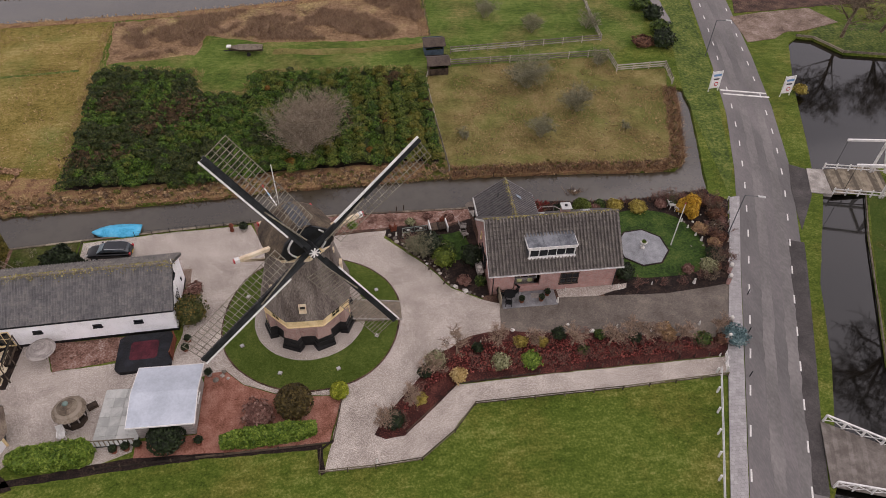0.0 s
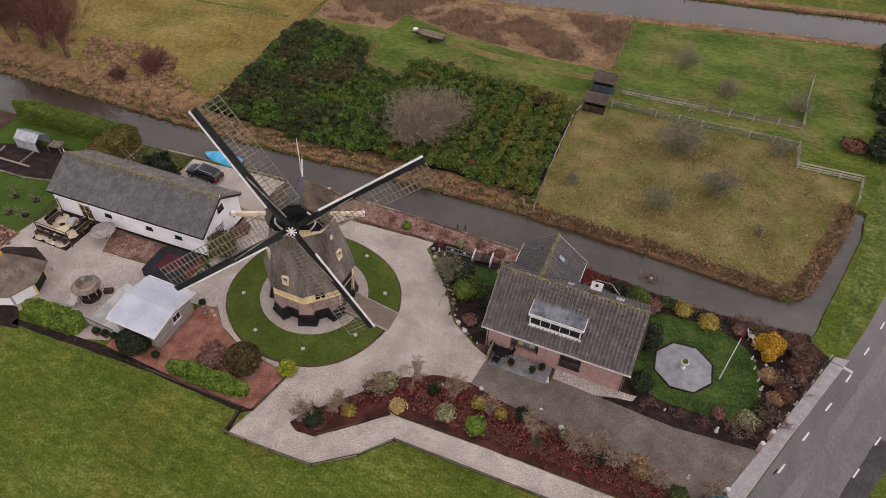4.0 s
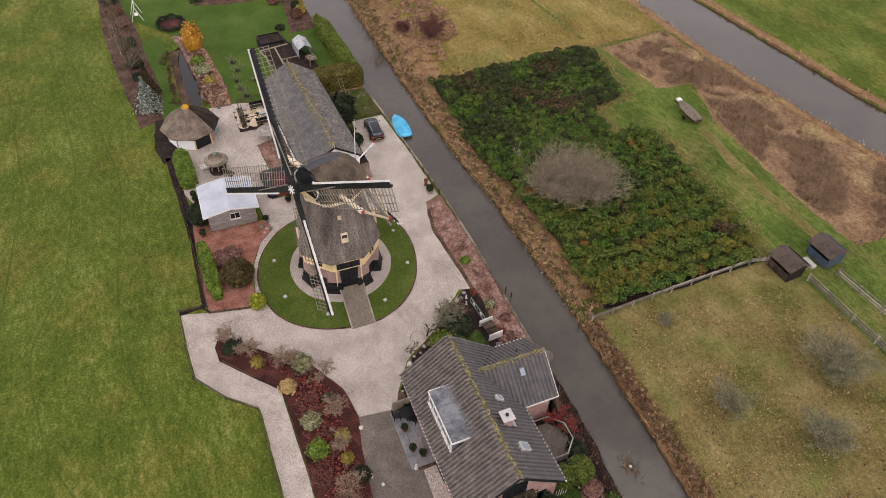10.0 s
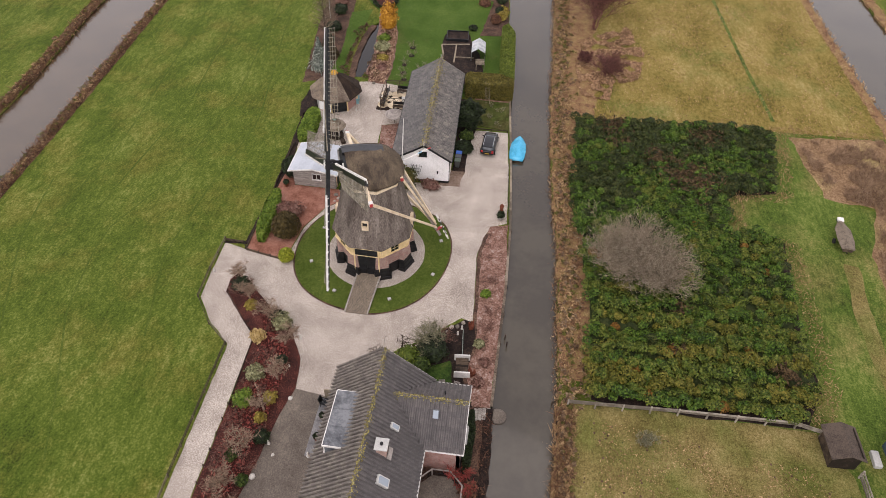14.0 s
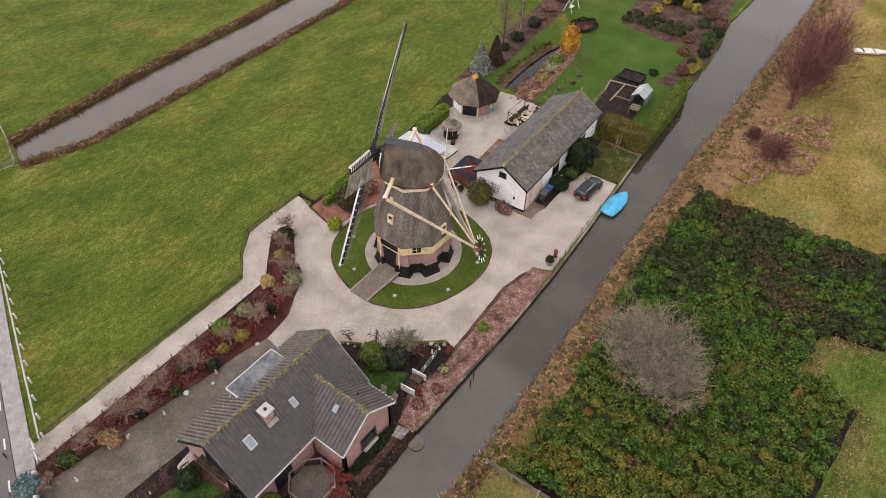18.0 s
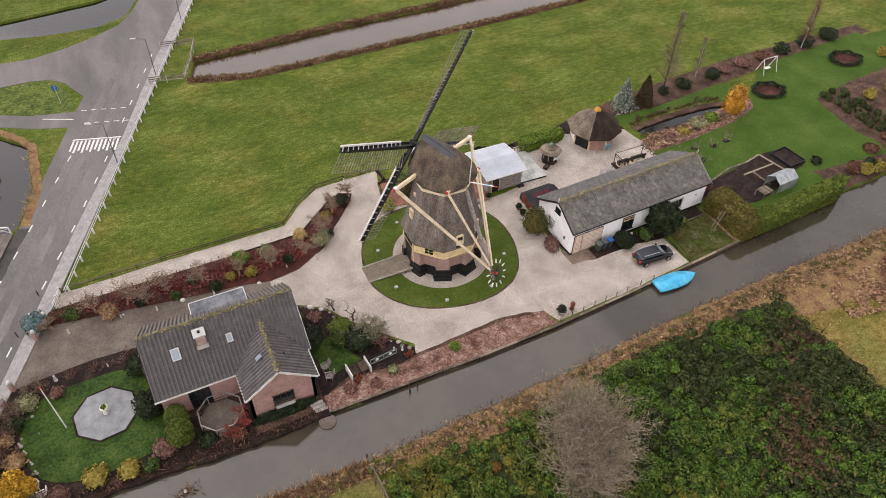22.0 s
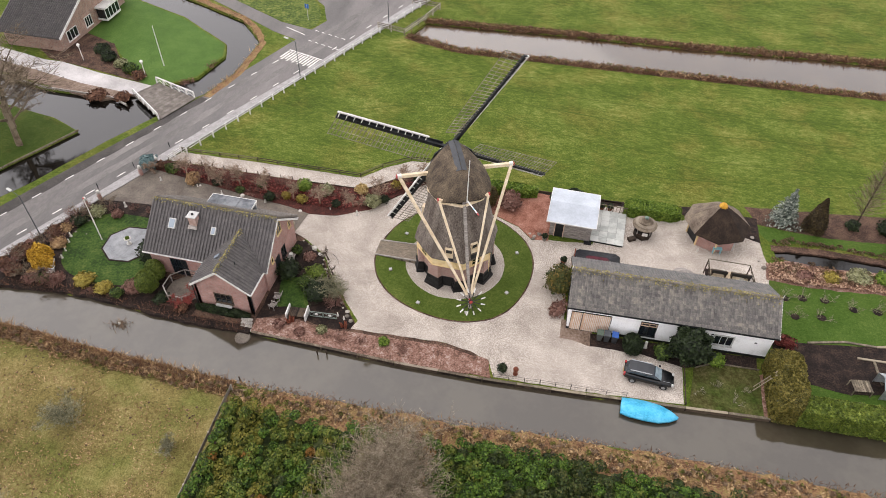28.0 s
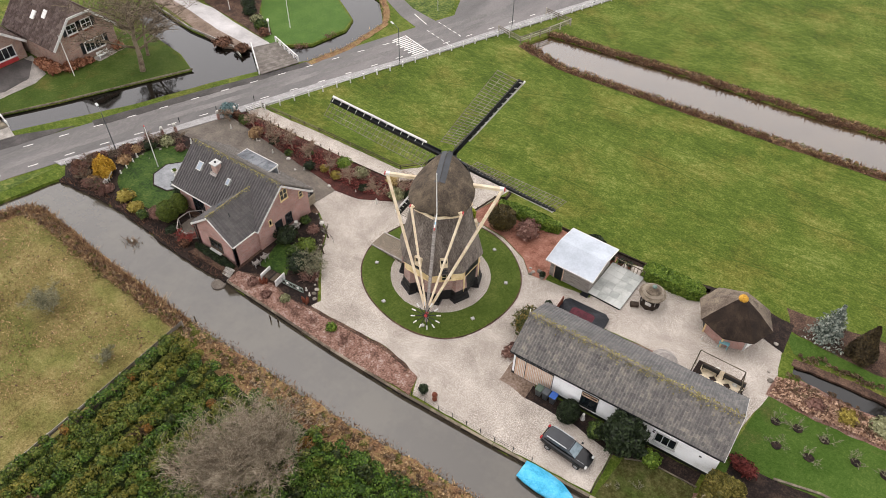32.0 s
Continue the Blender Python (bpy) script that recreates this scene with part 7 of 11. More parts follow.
BLOCK = [(-32.2, 61.4), (-16.7, 61.2), (-3.7, 62.4), (8.9, 62.4), (8.9, 80.2), (5.4, 82.2), (-1.1, 82.0), (-13.2, 82.8), (-13.6, 77.8), (-20.2, 78.6), (-21.4, 84.0), (-33.4, 85.4)]


def block_height(x, y):
    """The height of the shrub rows at a place."""
    n1 = noise.noise(Vector((x * 0.22, y * 0.22, 5)))
    n2 = noise.noise(Vector((x * 0.8, y * 0.8, 9)))
    return max(0.25, 1.15 + 0.5 * n1 + 0.55 * n2 + 0.3 * noise.noise(Vector((x * 1.7, y * 1.7, 2))) + (0.24 if x > -5 else 0.07) * math.cos(2 * math.pi * (x + 0.4 * n1) / 1.7))


rng = np.random.default_rng(11)
gx0, gy0, gs = -34.0, 60.6, 0.55
cells = {}
gvv, gff = [], []
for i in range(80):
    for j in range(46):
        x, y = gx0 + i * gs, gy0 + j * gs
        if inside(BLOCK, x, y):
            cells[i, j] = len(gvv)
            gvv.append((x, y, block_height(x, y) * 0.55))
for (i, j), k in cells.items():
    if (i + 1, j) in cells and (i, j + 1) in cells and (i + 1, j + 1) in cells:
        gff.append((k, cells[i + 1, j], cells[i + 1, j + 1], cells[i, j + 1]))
# sheet below the bushes; its dark colour stands in for shade in the gaps
grown("shrub_underlayer", gvv, gff, M_GAPSHADE, "dark sheet under the shrub rows, coloured as gap shade", "shrubs")
# each bush a dome of leaves, greener to the west, yellowing to the east
kinds = {"yellow": [], "bright": [], "green": [], "dark": [], "rust": []}
rb_ = random.Random(4)
for i in range(64):
    for j in range(35):
        x, y = -34 + 0.7 * i + 0.35 * (j % 2) + rb_.gauss(0, 0.16), 61.2 + 0.7 * j + rb_.gauss(0, 0.16)
        if x > -5:
            x -= 0.1 * math.sin(2 * math.pi * x / 1.7)
        if not inside(BLOCK, x, y) or noise.noise(Vector((x * 0.7, y * 0.7, 4))) < -0.62:
            continue
        if 0 < y - 62.2 - 0.1 * x < 5 and abs(x - 0.4) < 0.3 or abs(x - 4.7) < 0.5 and y > 77.5:
            continue
        r, h = rb_.uniform(0.38, 0.66), block_height(x, y) * rb_.uniform(0.85, 1.15) + 0.1
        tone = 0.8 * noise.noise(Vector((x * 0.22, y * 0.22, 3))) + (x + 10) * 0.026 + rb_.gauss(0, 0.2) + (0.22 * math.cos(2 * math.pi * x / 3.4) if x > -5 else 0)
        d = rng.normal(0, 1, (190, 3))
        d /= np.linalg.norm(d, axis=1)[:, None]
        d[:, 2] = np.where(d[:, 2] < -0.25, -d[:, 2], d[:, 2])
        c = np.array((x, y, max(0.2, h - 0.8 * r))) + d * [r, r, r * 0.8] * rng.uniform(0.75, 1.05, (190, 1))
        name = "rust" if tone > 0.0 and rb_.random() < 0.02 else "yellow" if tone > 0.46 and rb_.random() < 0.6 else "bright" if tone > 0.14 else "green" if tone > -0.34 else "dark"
        kinds[name].append((c, d))
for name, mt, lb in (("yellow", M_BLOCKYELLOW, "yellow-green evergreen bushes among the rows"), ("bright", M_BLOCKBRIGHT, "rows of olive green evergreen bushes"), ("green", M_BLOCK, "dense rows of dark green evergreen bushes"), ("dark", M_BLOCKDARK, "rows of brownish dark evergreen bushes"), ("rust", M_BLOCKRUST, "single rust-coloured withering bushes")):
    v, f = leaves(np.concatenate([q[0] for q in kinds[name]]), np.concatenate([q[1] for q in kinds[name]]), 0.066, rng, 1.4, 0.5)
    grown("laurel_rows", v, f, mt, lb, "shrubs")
# dead and withered patches among them
for k, (px, py, pr, n) in enumerate(((-21.5, 74.5, 3.0, 1500), (-24.5, 71, 1.6, 500), (-30, 77, 2.0, 500), (-27, 67, 1.3, 350), (-30.5, 66, 2.0, 700), (4.7, 79.4, 1.0, 420), (-1.5, 71.0, 1.0, 120), (3.0, 70.4, 0.8, 90))):
    q = [(px + rng.normal(0, pr * 0.5), py + rng.normal(0, pr * 0.5)) for _ in range(n)]
    cc = np.array([(x, y, block_height(x, y) * 1.06) for x, y in q])
    v, f = leaves(cc, np.tile([0, 0, 1.0], (n, 1)), 0.09, rng, 2.2, 0.9)
    grown("withered_shrubs", v, f, M_WITHERED, "withered brown shrubs", "shrubs")
M_WILLOW = mat("willow_twigs", [(0.3, "65594a"), (0.5, "8a7d6b"), (0.7, "aa9d88")], 0.8, 0.1, 0.4, 0.9, 0.0, island=0.35)
# the great bare willow clump
for k, (x, y, h, st, sd) in enumerate(((-6.4, 66.2, 6.0, 44, 21), (-4.6, 69.0, 5.4, 30, 22))):
    bare_tree("bare_willow_bush", "broad leafless grey-brown willow bush with many stems" if k == 0 else "leafless reddish willow bush", x, y, h, 0.55, sd, M_WILLOW, 0.05, 3, 5, 0.25, 0.011, st, "bush", "willow bushes", tilts=(0.05, 0.62), foot=1.0)

# reeds and rough banks
def reed_band(name, line, width, height, per_m, material, label, seed, zbase=-0.35, w=0.035):
    r = np.random.default_rng(seed)
    pts = []
    for x, y, a in along(line, 1.0 / per_m):
        o = r.uniform(-width, width)
        tuft = noise.noise(Vector((x * 0.5, y * 0.5, seed)))
        if tuft < -0.25 and r.random() < 0.6:
            continue
        t = abs(o) / width
        pts.append((x - math.sin(a) * o + r.normal(0, 0.15), y + math.cos(a) * o + r.normal(0, 0.15), zbase * (1 - t) * 0.6))
    v, f = blades(pts, height, w * 1.3, r, 0.7)
    return grown(name, v, f, material, label, "reeds")


FARBANK = [(-110, 58.9), (-84, 58.9), (-59, 59.1), (-46, 59.2), (-35, 59.2), (-20.7, 59.6), (-8.9, 60.4), (9.9, 60.8)]
reed_band("bank_reeds", FARBANK, 0.95, 0.26, 80, M_REED, "dry reeds on the canal bank", 1)
reed_band("bank_reeds", FARBANK, 1.2, 0.26, 70, M_REEDRUST, "dark dead reeds on the canal bank", 2)
PADBANK = [(9.9, 60.7), (22.9, 60.4), (35.4, 59.5), (37.0, 60.8), (38.0, 64.2), (39.8, 70), (41.2, 75.4)]
reed_band("bank_reeds", PADBANK, 0.75, 0.5, 130, M_REED, "dry reeds along the paddock edge", 3)
reed_band("bank_reeds", PADBANK, 0.6, 0.55, 150, M_REEDRUST, "rust-brown reeds along the paddock edge", 4)
for k, (line, n) in enumerate((([(10.9, -3.2), (3.2, -0.8), (-14, -1.2), (-27.7, -1.5), (-48.4, -2.3), (-90, -3.6), (-150, -5.6)], 55), ([(9.4, -8.5), (2.3, -8.9), (-13, -10.0), (-29, -10.3), (-49, -12), (-90, -13.4), (-150, -15.2)], 55))):
    reed_band("ditch_reeds", line, 0.6, 0.5, n * 2, M_REEDRUST, "brown dead reeds on the ditch bank", 5 + k, w=0.05)
    reed_band("ditch_reeds", line, 0.5, 0.25, n // 2, M_REED, "pale dead reeds on the ditch bank", 15 + k, w=0.05)
for k, line in enumerate(([(-110, 97), (-50.2, 99.9), (-26.8, 101.4), (-10.4, 103.8), (9.9, 107.8), (29.2, 111.8), (60, 117.5)], [(-110, 107.6), (-50, 110.6), (-9.1, 115.2), (6.2, 118.6), (27.2, 121.6), (60, 128)])):
    reed_band("far_reeds", line, 0.9, 0.3, 40, M_REED, "dry reeds along the far canal", 8 + k, w=0.08)


def tussocks(name, label, lines, per_m, width, material, seed, radius=0.26, height=0.22, count=22):
    """Low ragged clumps scattered along banks."""
    r = np.random.default_rng(seed)
    c = []
    for line in lines:
        for x, y, a in along(line, 1.0 / per_m):
            o = max(-0.45, r.normal(0.1, width))
            k = radius * r.uniform(0.5, 1.5)
            p = r.normal(0, 0.5, (count, 3)) * [k, k, 0]
            h = np.maximum(0, 1 - (p[:, 0] ** 2 + p[:, 1] ** 2) / (k * k)) * height * r.uniform(0.5, 1.5)
            c.append(p + np.stack([np.zeros(count), np.zeros(count), h + 0.04], 1) + [x - math.sin(a) * o, y + math.cos(a) * o, 0.0 if o > -0.25 else -0.25])
    c = np.concatenate(c)
    v, f = leaves(c, np.tile([0, 0, 1.0], (len(c), 1)), 0.07, r, 2.0, 0.8)
    return grown(name, v, f, material, label, "grass")


PADLINE = [(9.9, 60.7), (22.9, 60.4), (35.4, 59.5), (37.0, 60.8), (38.0, 64.2), (39.8, 70), (41.2, 75.4)]
for k, (mt, n, lb) in enumerate(((M_REED, 3.2, "pale dead grass tussocks on the bank"), (M_REEDDARK, 2.6, "brown dead grass tussocks on the bank"), (mat("olive_tussock", [(0.2, "3d3e18"), (0.5, "5c5b28"), (0.8, "7d7840")], 1.0, 0.2, 0.3, 0.9, 0.0, island=0.5), 1.6, "olive grass tussocks on the bank"))):
    tussocks("bank_tussocks", lb, [FARBANK], n * 1.7, 0.9, mt, 60 + k, 0.3)
    tussocks("paddock_tussocks", lb, [PADLINE], n * 1.2, 0.4, mt, 64 + k, 0.26)
    tussocks("ditch_tussocks", lb, [[(10.9, -3.2), (3.2, -0.8), (-14, -1.2), (-27.7, -1.5), (-48.4, -2.3), (-90, -3.6)], [(9.4, -8.5), (2.3, -8.9), (-13, -10.0), (-29, -10.3), (-49, -12), (-90, -13.4)]], n * 0.6, 0.35, mt, 70 + k, 0.35)
GARDENBANK = [(11.5, 54.3), (16.4, 54.4), (21, 54.2), (27, 53.7), (31, 53.8), (37.6, 54.5)]
reed_band("bank_plants", GARDENBANK, 0.35, 0.4, 70, M_LEAFBROWN, "withered bank plants under the house garden", 10)
reed_band("moat_edge", [(33.0, 19.2), (31.3, 13), (31.4, 3.6), (36.2, -1.6), (46, -5.8), (69, -14.2)], 0.4, 0.35, 40, M_REED, "withered grass on the moat edge", 12)
for k, line in enumerate(([(-33, 61), (-33.5, 72), (-34.3, 86), (-34.5, 98)], [(-34, 87), (-21, 85.2), (-20.5, 79.5), (-13.8, 78.8), (-13.5, 84), (5, 83.6), (9, 81.5)], [(10.2, 92), (10.8, 106)])):
    reed_band("rough_grass", line, 0.8, 0.22, 60, M_REED, "rough dry grass tussocks", 20 + k, 0.0)
q = scatter([(-34.0, 99.2), (-20.8, 101.2), (-10, 103.2), (10.3, 107.2), (11, 92.5), (1, 91.8), (-12.8, 92.8), (-20.8, 95), (-22, 90.2), (-33, 88.5)], 38000, random.Random(8))
q = [p for p in q if noise.noise(Vector((p[0] * 0.16, p[1] * 0.16, 21))) + 0.4 * noise.noise(Vector((p[0] * 0.6, p[1] * 0.6, 2))) > -0.06]
v, f = blades([(x, y, 0.0) for x, y in q], 0.6, 0.036, np.random.default_rng(8), 0.9)
grown("reed_field", v, f, mat("dead_reed_stalks", [(0.2, "6a5442"), (0.5, "866d57"), (0.8, "9f866c")], 3.0, 0.5, 0.5, 0.9, 0.0, island=0.3), "field of brown dead reed stalks", "reeds")
# tussocks on the pastures
for k, (poly, n, h, mt) in enumerate((([(10.4, 61.4), (23, 61), (35.4, 60.2), (41.2, 76.2), (35, 80), (35, 83.8), (13.2, 83)], 15000, 0.14, M_REED), ([(10.4, 61.4), (23, 61), (35.4, 60.2), (41.2, 76.2), (35, 80), (35, 83.8), (13.2, 83)], 2200, 0.1, M_LEAF), ([(-90, 60.5), (-46, 60.3), (-34, 60.3), (-34, 99), (-90, 97)], 16000, 0.2, M_REED))):
    q = [p for p in scatter(poly, n, random.Random(30 + k)) if noise.noise(Vector((p[0] * 0.25, p[1] * 0.25, k))) > -0.15]
    v, f = blades([(x, y, 0.0) for x, y in q], h, 0.06, np.random.default_rng(30 + k), 0.7)
    grown("pasture_tussocks", v, f, mt, "short grazed grass tussocks", "grass")
PATCH = [(-38.2, 62.4), (-45.5, 61.6), (-52, 62.4), (-55, 65), (-58.2, 69.4), (-50.8, 71.4), (-43.4, 70.2), (-41.5, 66.6), (-37.6, 66)]
q = [p for p in scatter(PATCH, 9000, random.Random(51)) if noise.noise(Vector((p[0] * 0.5, p[1] * 0.5, 1))) > -0.12]
v, f = leaves(np.array([(x, y, 0.12 + 0.3 * abs(noise.noise(Vector((x, y, 7)))) * random.Random(int(x * 991 + y * 77)).random()) for x, y in q]), np.tile([0, 0, 1.0], (len(q), 1)), 0.1, np.random.default_rng(51), 2.2, 0.7)
grown("dead_reed_clumps", v, f, mat("tan_dead_reed", [(0.2, "6f5541"), (0.5, "9c7c5e"), (0.8, "bf9f7d")], 2.0, 0.3, 0.4, 0.9, 0.0, island=0.6), "patch of flattened tan dead reeds", "reeds")
for k, (poly, n, lb) in enumerate((([(10.6, 61.4), (23, 61.2), (35.2, 60.4), (40.6, 75.6), (34.8, 79.6), (34.8, 83.4), (13.2, 82.6)], 380, "dark dung and molehill specks on the paddock"), ([(-80, 68), (-36, 70), (-35.4, 84), (-36, 98), (-80, 95)], 120, "dark specks and molehills on the dry pasture"))):
    g = Geo()
    rd_ = random.Random(60 + k)
    for x, y in scatter(poly, n, rd_):
        if noise.noise(Vector((x * 0.2, y * 0.2, 11))) > -0.2:
            r = rd_.uniform(0.04, 0.12)
            g.lathe([(r, 0.0), (r * 0.8, r * 0.35), (r * 0.25, r * 0.5)], 6, rd_.random(), c=(x, y))
    grown("dung_specks", g.v, g.f, M_BROWNSOIL, lb, "dung")
rr = random.Random(77)
M_WILLOWRED = mat("red_willow_twigs", [(0.3, "4a2c28"), (0.5, "6e4640"), (0.7, "8a625a")], 0.8, 0.1, 0.4, 0.9, 0.0, island=0.4)
for x, y, h, st in ((22.2, 77.6, 4.6, 16), (27.3, 71.7, 3.6, 12), (21.6, 66.8, 2.8, 9), (32.3, 66.9, 1.3, 3), (12.3, 67.1, 1.3, 5), (33.5, 82.0, 2.4, 6), (26, 92, 2.8, 8), (20, 97, 3.3, 8), (34.8, 92.5, 2.7, 7)):
    bare_tree("bare_fruit_bush", "leafless grey green rounded shrub in the pasture", x, y, h, 0.85, int(x * 10), M_TWIGGREEN, 0.05, 3, 5, 0.15, 0.013, st, "bush", "pasture shrubs", tilts=(0.1, 0.75))
for x, y, h in ((-43.8, 66.0, 3.4), (-57.0, 64.4, 8.0), (-61.5, 65.2, 7.4), (-66, 64.6, 7.0), (-47, 62.8, 1.6)):
    bare_tree("red_willow_bush", "reddish leafless willow bush on the bank", x, y, h * (1.25 if h > 5 else 1.0), 0.5 if h < 5 else 0.3, int(-x * 7), M_WILLOWRED, 0.04, 3, 5, 0.15, 0.013, 18, "bush", "bank willows", tilts=(0.02, 0.13) if h > 5 else (0.15, 0.75))
for k, (x, y, r, h) in enumerate(((44.6, 98, 1.5, 1.7), (45.4, 94.5, 1.5, 1.9), (45.2, 90.4, 1.5, 1.6), (44.2, 86.6, 1.7, 2.2), (45.2, 102, 1.6, 2.0), (46.2, 107, 1.8, 2.4), (46.6, 112.5, 1.8, 2.4), (62.2, 104.6, 2.0, 2.2), (63.0, 109, 2.2, 2.4), (62.8, 113.5, 2.2, 2.4), (65.8, 116.5, 2.4, 2.6), (66.0, 107.5, 2.2, 2.2))):
    shrub("roadside_bush", "dark evergreen roadside bush", x, y, r, h * 0.6, M_LEAFDARK if k % 2 else M_LEAF, 40 + k, size=0.13, group="roadside bushes")
shrub("log_pile_scrub", "brown scrub by the roadside bushes", 41.6, 87.2, 1.6, 0.5, M_LEAFBROWN, 47, size=0.12)

# ---- gardens ----
BED = [(0.6, 29.3), (2.2, 30.6), (4.0, 32.4), (6.0, 33.6), (8.5, 33.6), (14, 33.5), (22, 33.7), (30, 33.9), (30, 34.6), (19, 36.0), (14, 36.5), (8.3, 36.6), (5.2, 34.8)]
q = scatter(BED, 5200, random.Random(3))
v, f = leaves(np.array([(x, y, 0.13 + 0.08 * abs(noise.noise(Vector((x, y, 2)))) + 0.1 * rr.random()) for x, y in q]), np.tile([0, 0, 1.0], (len(q), 1)), 0.06, np.random.default_rng(3), 1.5, 0.7)
grown("bed_litter", v, f, mat("red_leaf_litter", [(0.2, "421916"), (0.5, "78332d"), (0.8, "a55f54")], 1.5, 0.2, 0.3, 0.8, 0.0, island=0.7), "red-brown ground cover and fallen leaves in the bed", "ground cover")
for k, (x, y, h) in enumerate(((7.0, 35.7, 2.7), (10.7, 36.2, 2.8), (17.3, 35.5, 2.9), (20.6, 35.2, 2.9), (24.4, 35.4, 2.8), (27.2, 35.1, 2.7), (-0.1, 29.3, 2.6), (2.4, 31.0, 2.6), (4.5, 34.3, 2.7), (31.0, 35.6, 2.2), (13.9, 36.0, 2.6), (22.6, 35.9, 2.5))):
    bare_tree("pruned_tree", "small pruned leafless tree in the mulch bed", x, y, h, 0.95, 60 + k, M_PALETRUNK, 0.115, 3, 7, 0.4, 0.017, 1, "tree", "pruned trees")
for k, (x, y) in enumerate(((15.2, 36.1), (13.8, 34.3), (17.9, 34.3), (22.4, 34.6), (5.7, 33.9), (8.4, 34.6), (3.3, 32.2), (28.6, 34.4), (1.6, 29.6), (0.6, 30.4), (5.9, 35.2), (9.6, 34.2), (11.9, 34.0), (12.2, 35.4), (16.0, 34.0), (19.2, 34.0), (20.8, 34.2), (24.0, 34.2), (25.4, 34.4), (26.6, 34.0), (29.8, 34.0), (18.6, 36.2), (21.8, 36.0), (25.6, 35.9), (14.8, 33.9))):
    bare_tree("bare_rose_bush", "low leafless reddish garden shrub", x, y, 0.9 + 0.15 * (k % 4), 0.8, 80 + k, M_TWIGRED, 0.022, 2, 5, 0.1, 0.01, 6, "shrub", "bare garden shrubs")
for x, y, rx, rz, mt, lb, nm in ((10.6, 34.2, 0.85, 0.6, M_LEAFPALE, "pale variegated round shrub in the bed", "variegated_shrub"), (13.3, 34.1, 0.9, 0.65, M_LEAFBRIGHT, "bright green clipped round shrub", "box_ball"), (6.8, 33.2, 0.7, 0.6, mat("straw_grass", [(0.2, "8a7142"), (0.5, "b39a63"), (0.8, "d0ba88")], 0.8, 0.1, 0.3, 0.8, 0.0, island=0.7), "straw yellow rounded ornamental grass", "ornamental_grass"),
                                 (12.8, 36.2, 0.62, 0.42, M_LEAFYELLOW, "yellow green low shrub", "yellow_shrub"), (14.7, 36.0, 0.5, 0.4, M_LEAFYELLOW, "golden dry shrub", "yellow_shrub"), (26.2, 35.5, 0.75, 0.5, M_REED, "pale dry grass clump", "ornamental_grass"), (16.4, 36.7, 0.65, 0.45, M_LEAFDARK, "dark green clipped ball", "box_ball"), (29.2, 34.7, 0.8, 0.5, M_LEAF, "green shrub by the drive entrance", "green_shrub"), (30.9, 34.5, 0.6, 0.45, M_LEAFBROWN, "russet shrub by the drive entrance", "russet_shrub"),
                                 (26.0, 36.1, 0.75, 0.55, M_REED, "pale straw grass clump by the drive", "ornamental_grass"), (3.3, 31.4, 0.6, 0.4, M_LEAFYELLOW, "yellow green low shrub", "yellow_shrub"), (1.0, 29.6, 0.9, 0.5, M_LEAFDARK, "grey green spreading shrub", "green_shrub"), (5.0, 34.9, 0.95, 0.7, M_LEAFPALE, "pale straw coloured shrub", "pale_shrub"), (4.0, 34.0, 0.6, 0.35, M_LEAFDARK, "dark green shrub", "green_shrub"), (20.1, 36.3, 0.5, 0.35, M_LEAF, "low green shrub", "green_shrub"), (23.2, 35.6, 0.6, 0.35, M_LEAFDARK, "dark grey green shrub", "green_shrub"), (32.2, 34.6, 1.15, 0.75, M_JUNIPER, "grey blue juniper beside the pavement", "juniper"),
                                 (18.2, 34.8, 0.5, 0.3, M_LEAF, "low green shrub", "green_shrub"), (8.9, 36.0, 0.5, 0.35, M_LEAFDARK, "low dark shrub", "green_shrub")):
    shrub(nm, lb, x, y, rx, rz, mt, int(x * 13 + y), group="mulch bed shrubs", z=0.07)
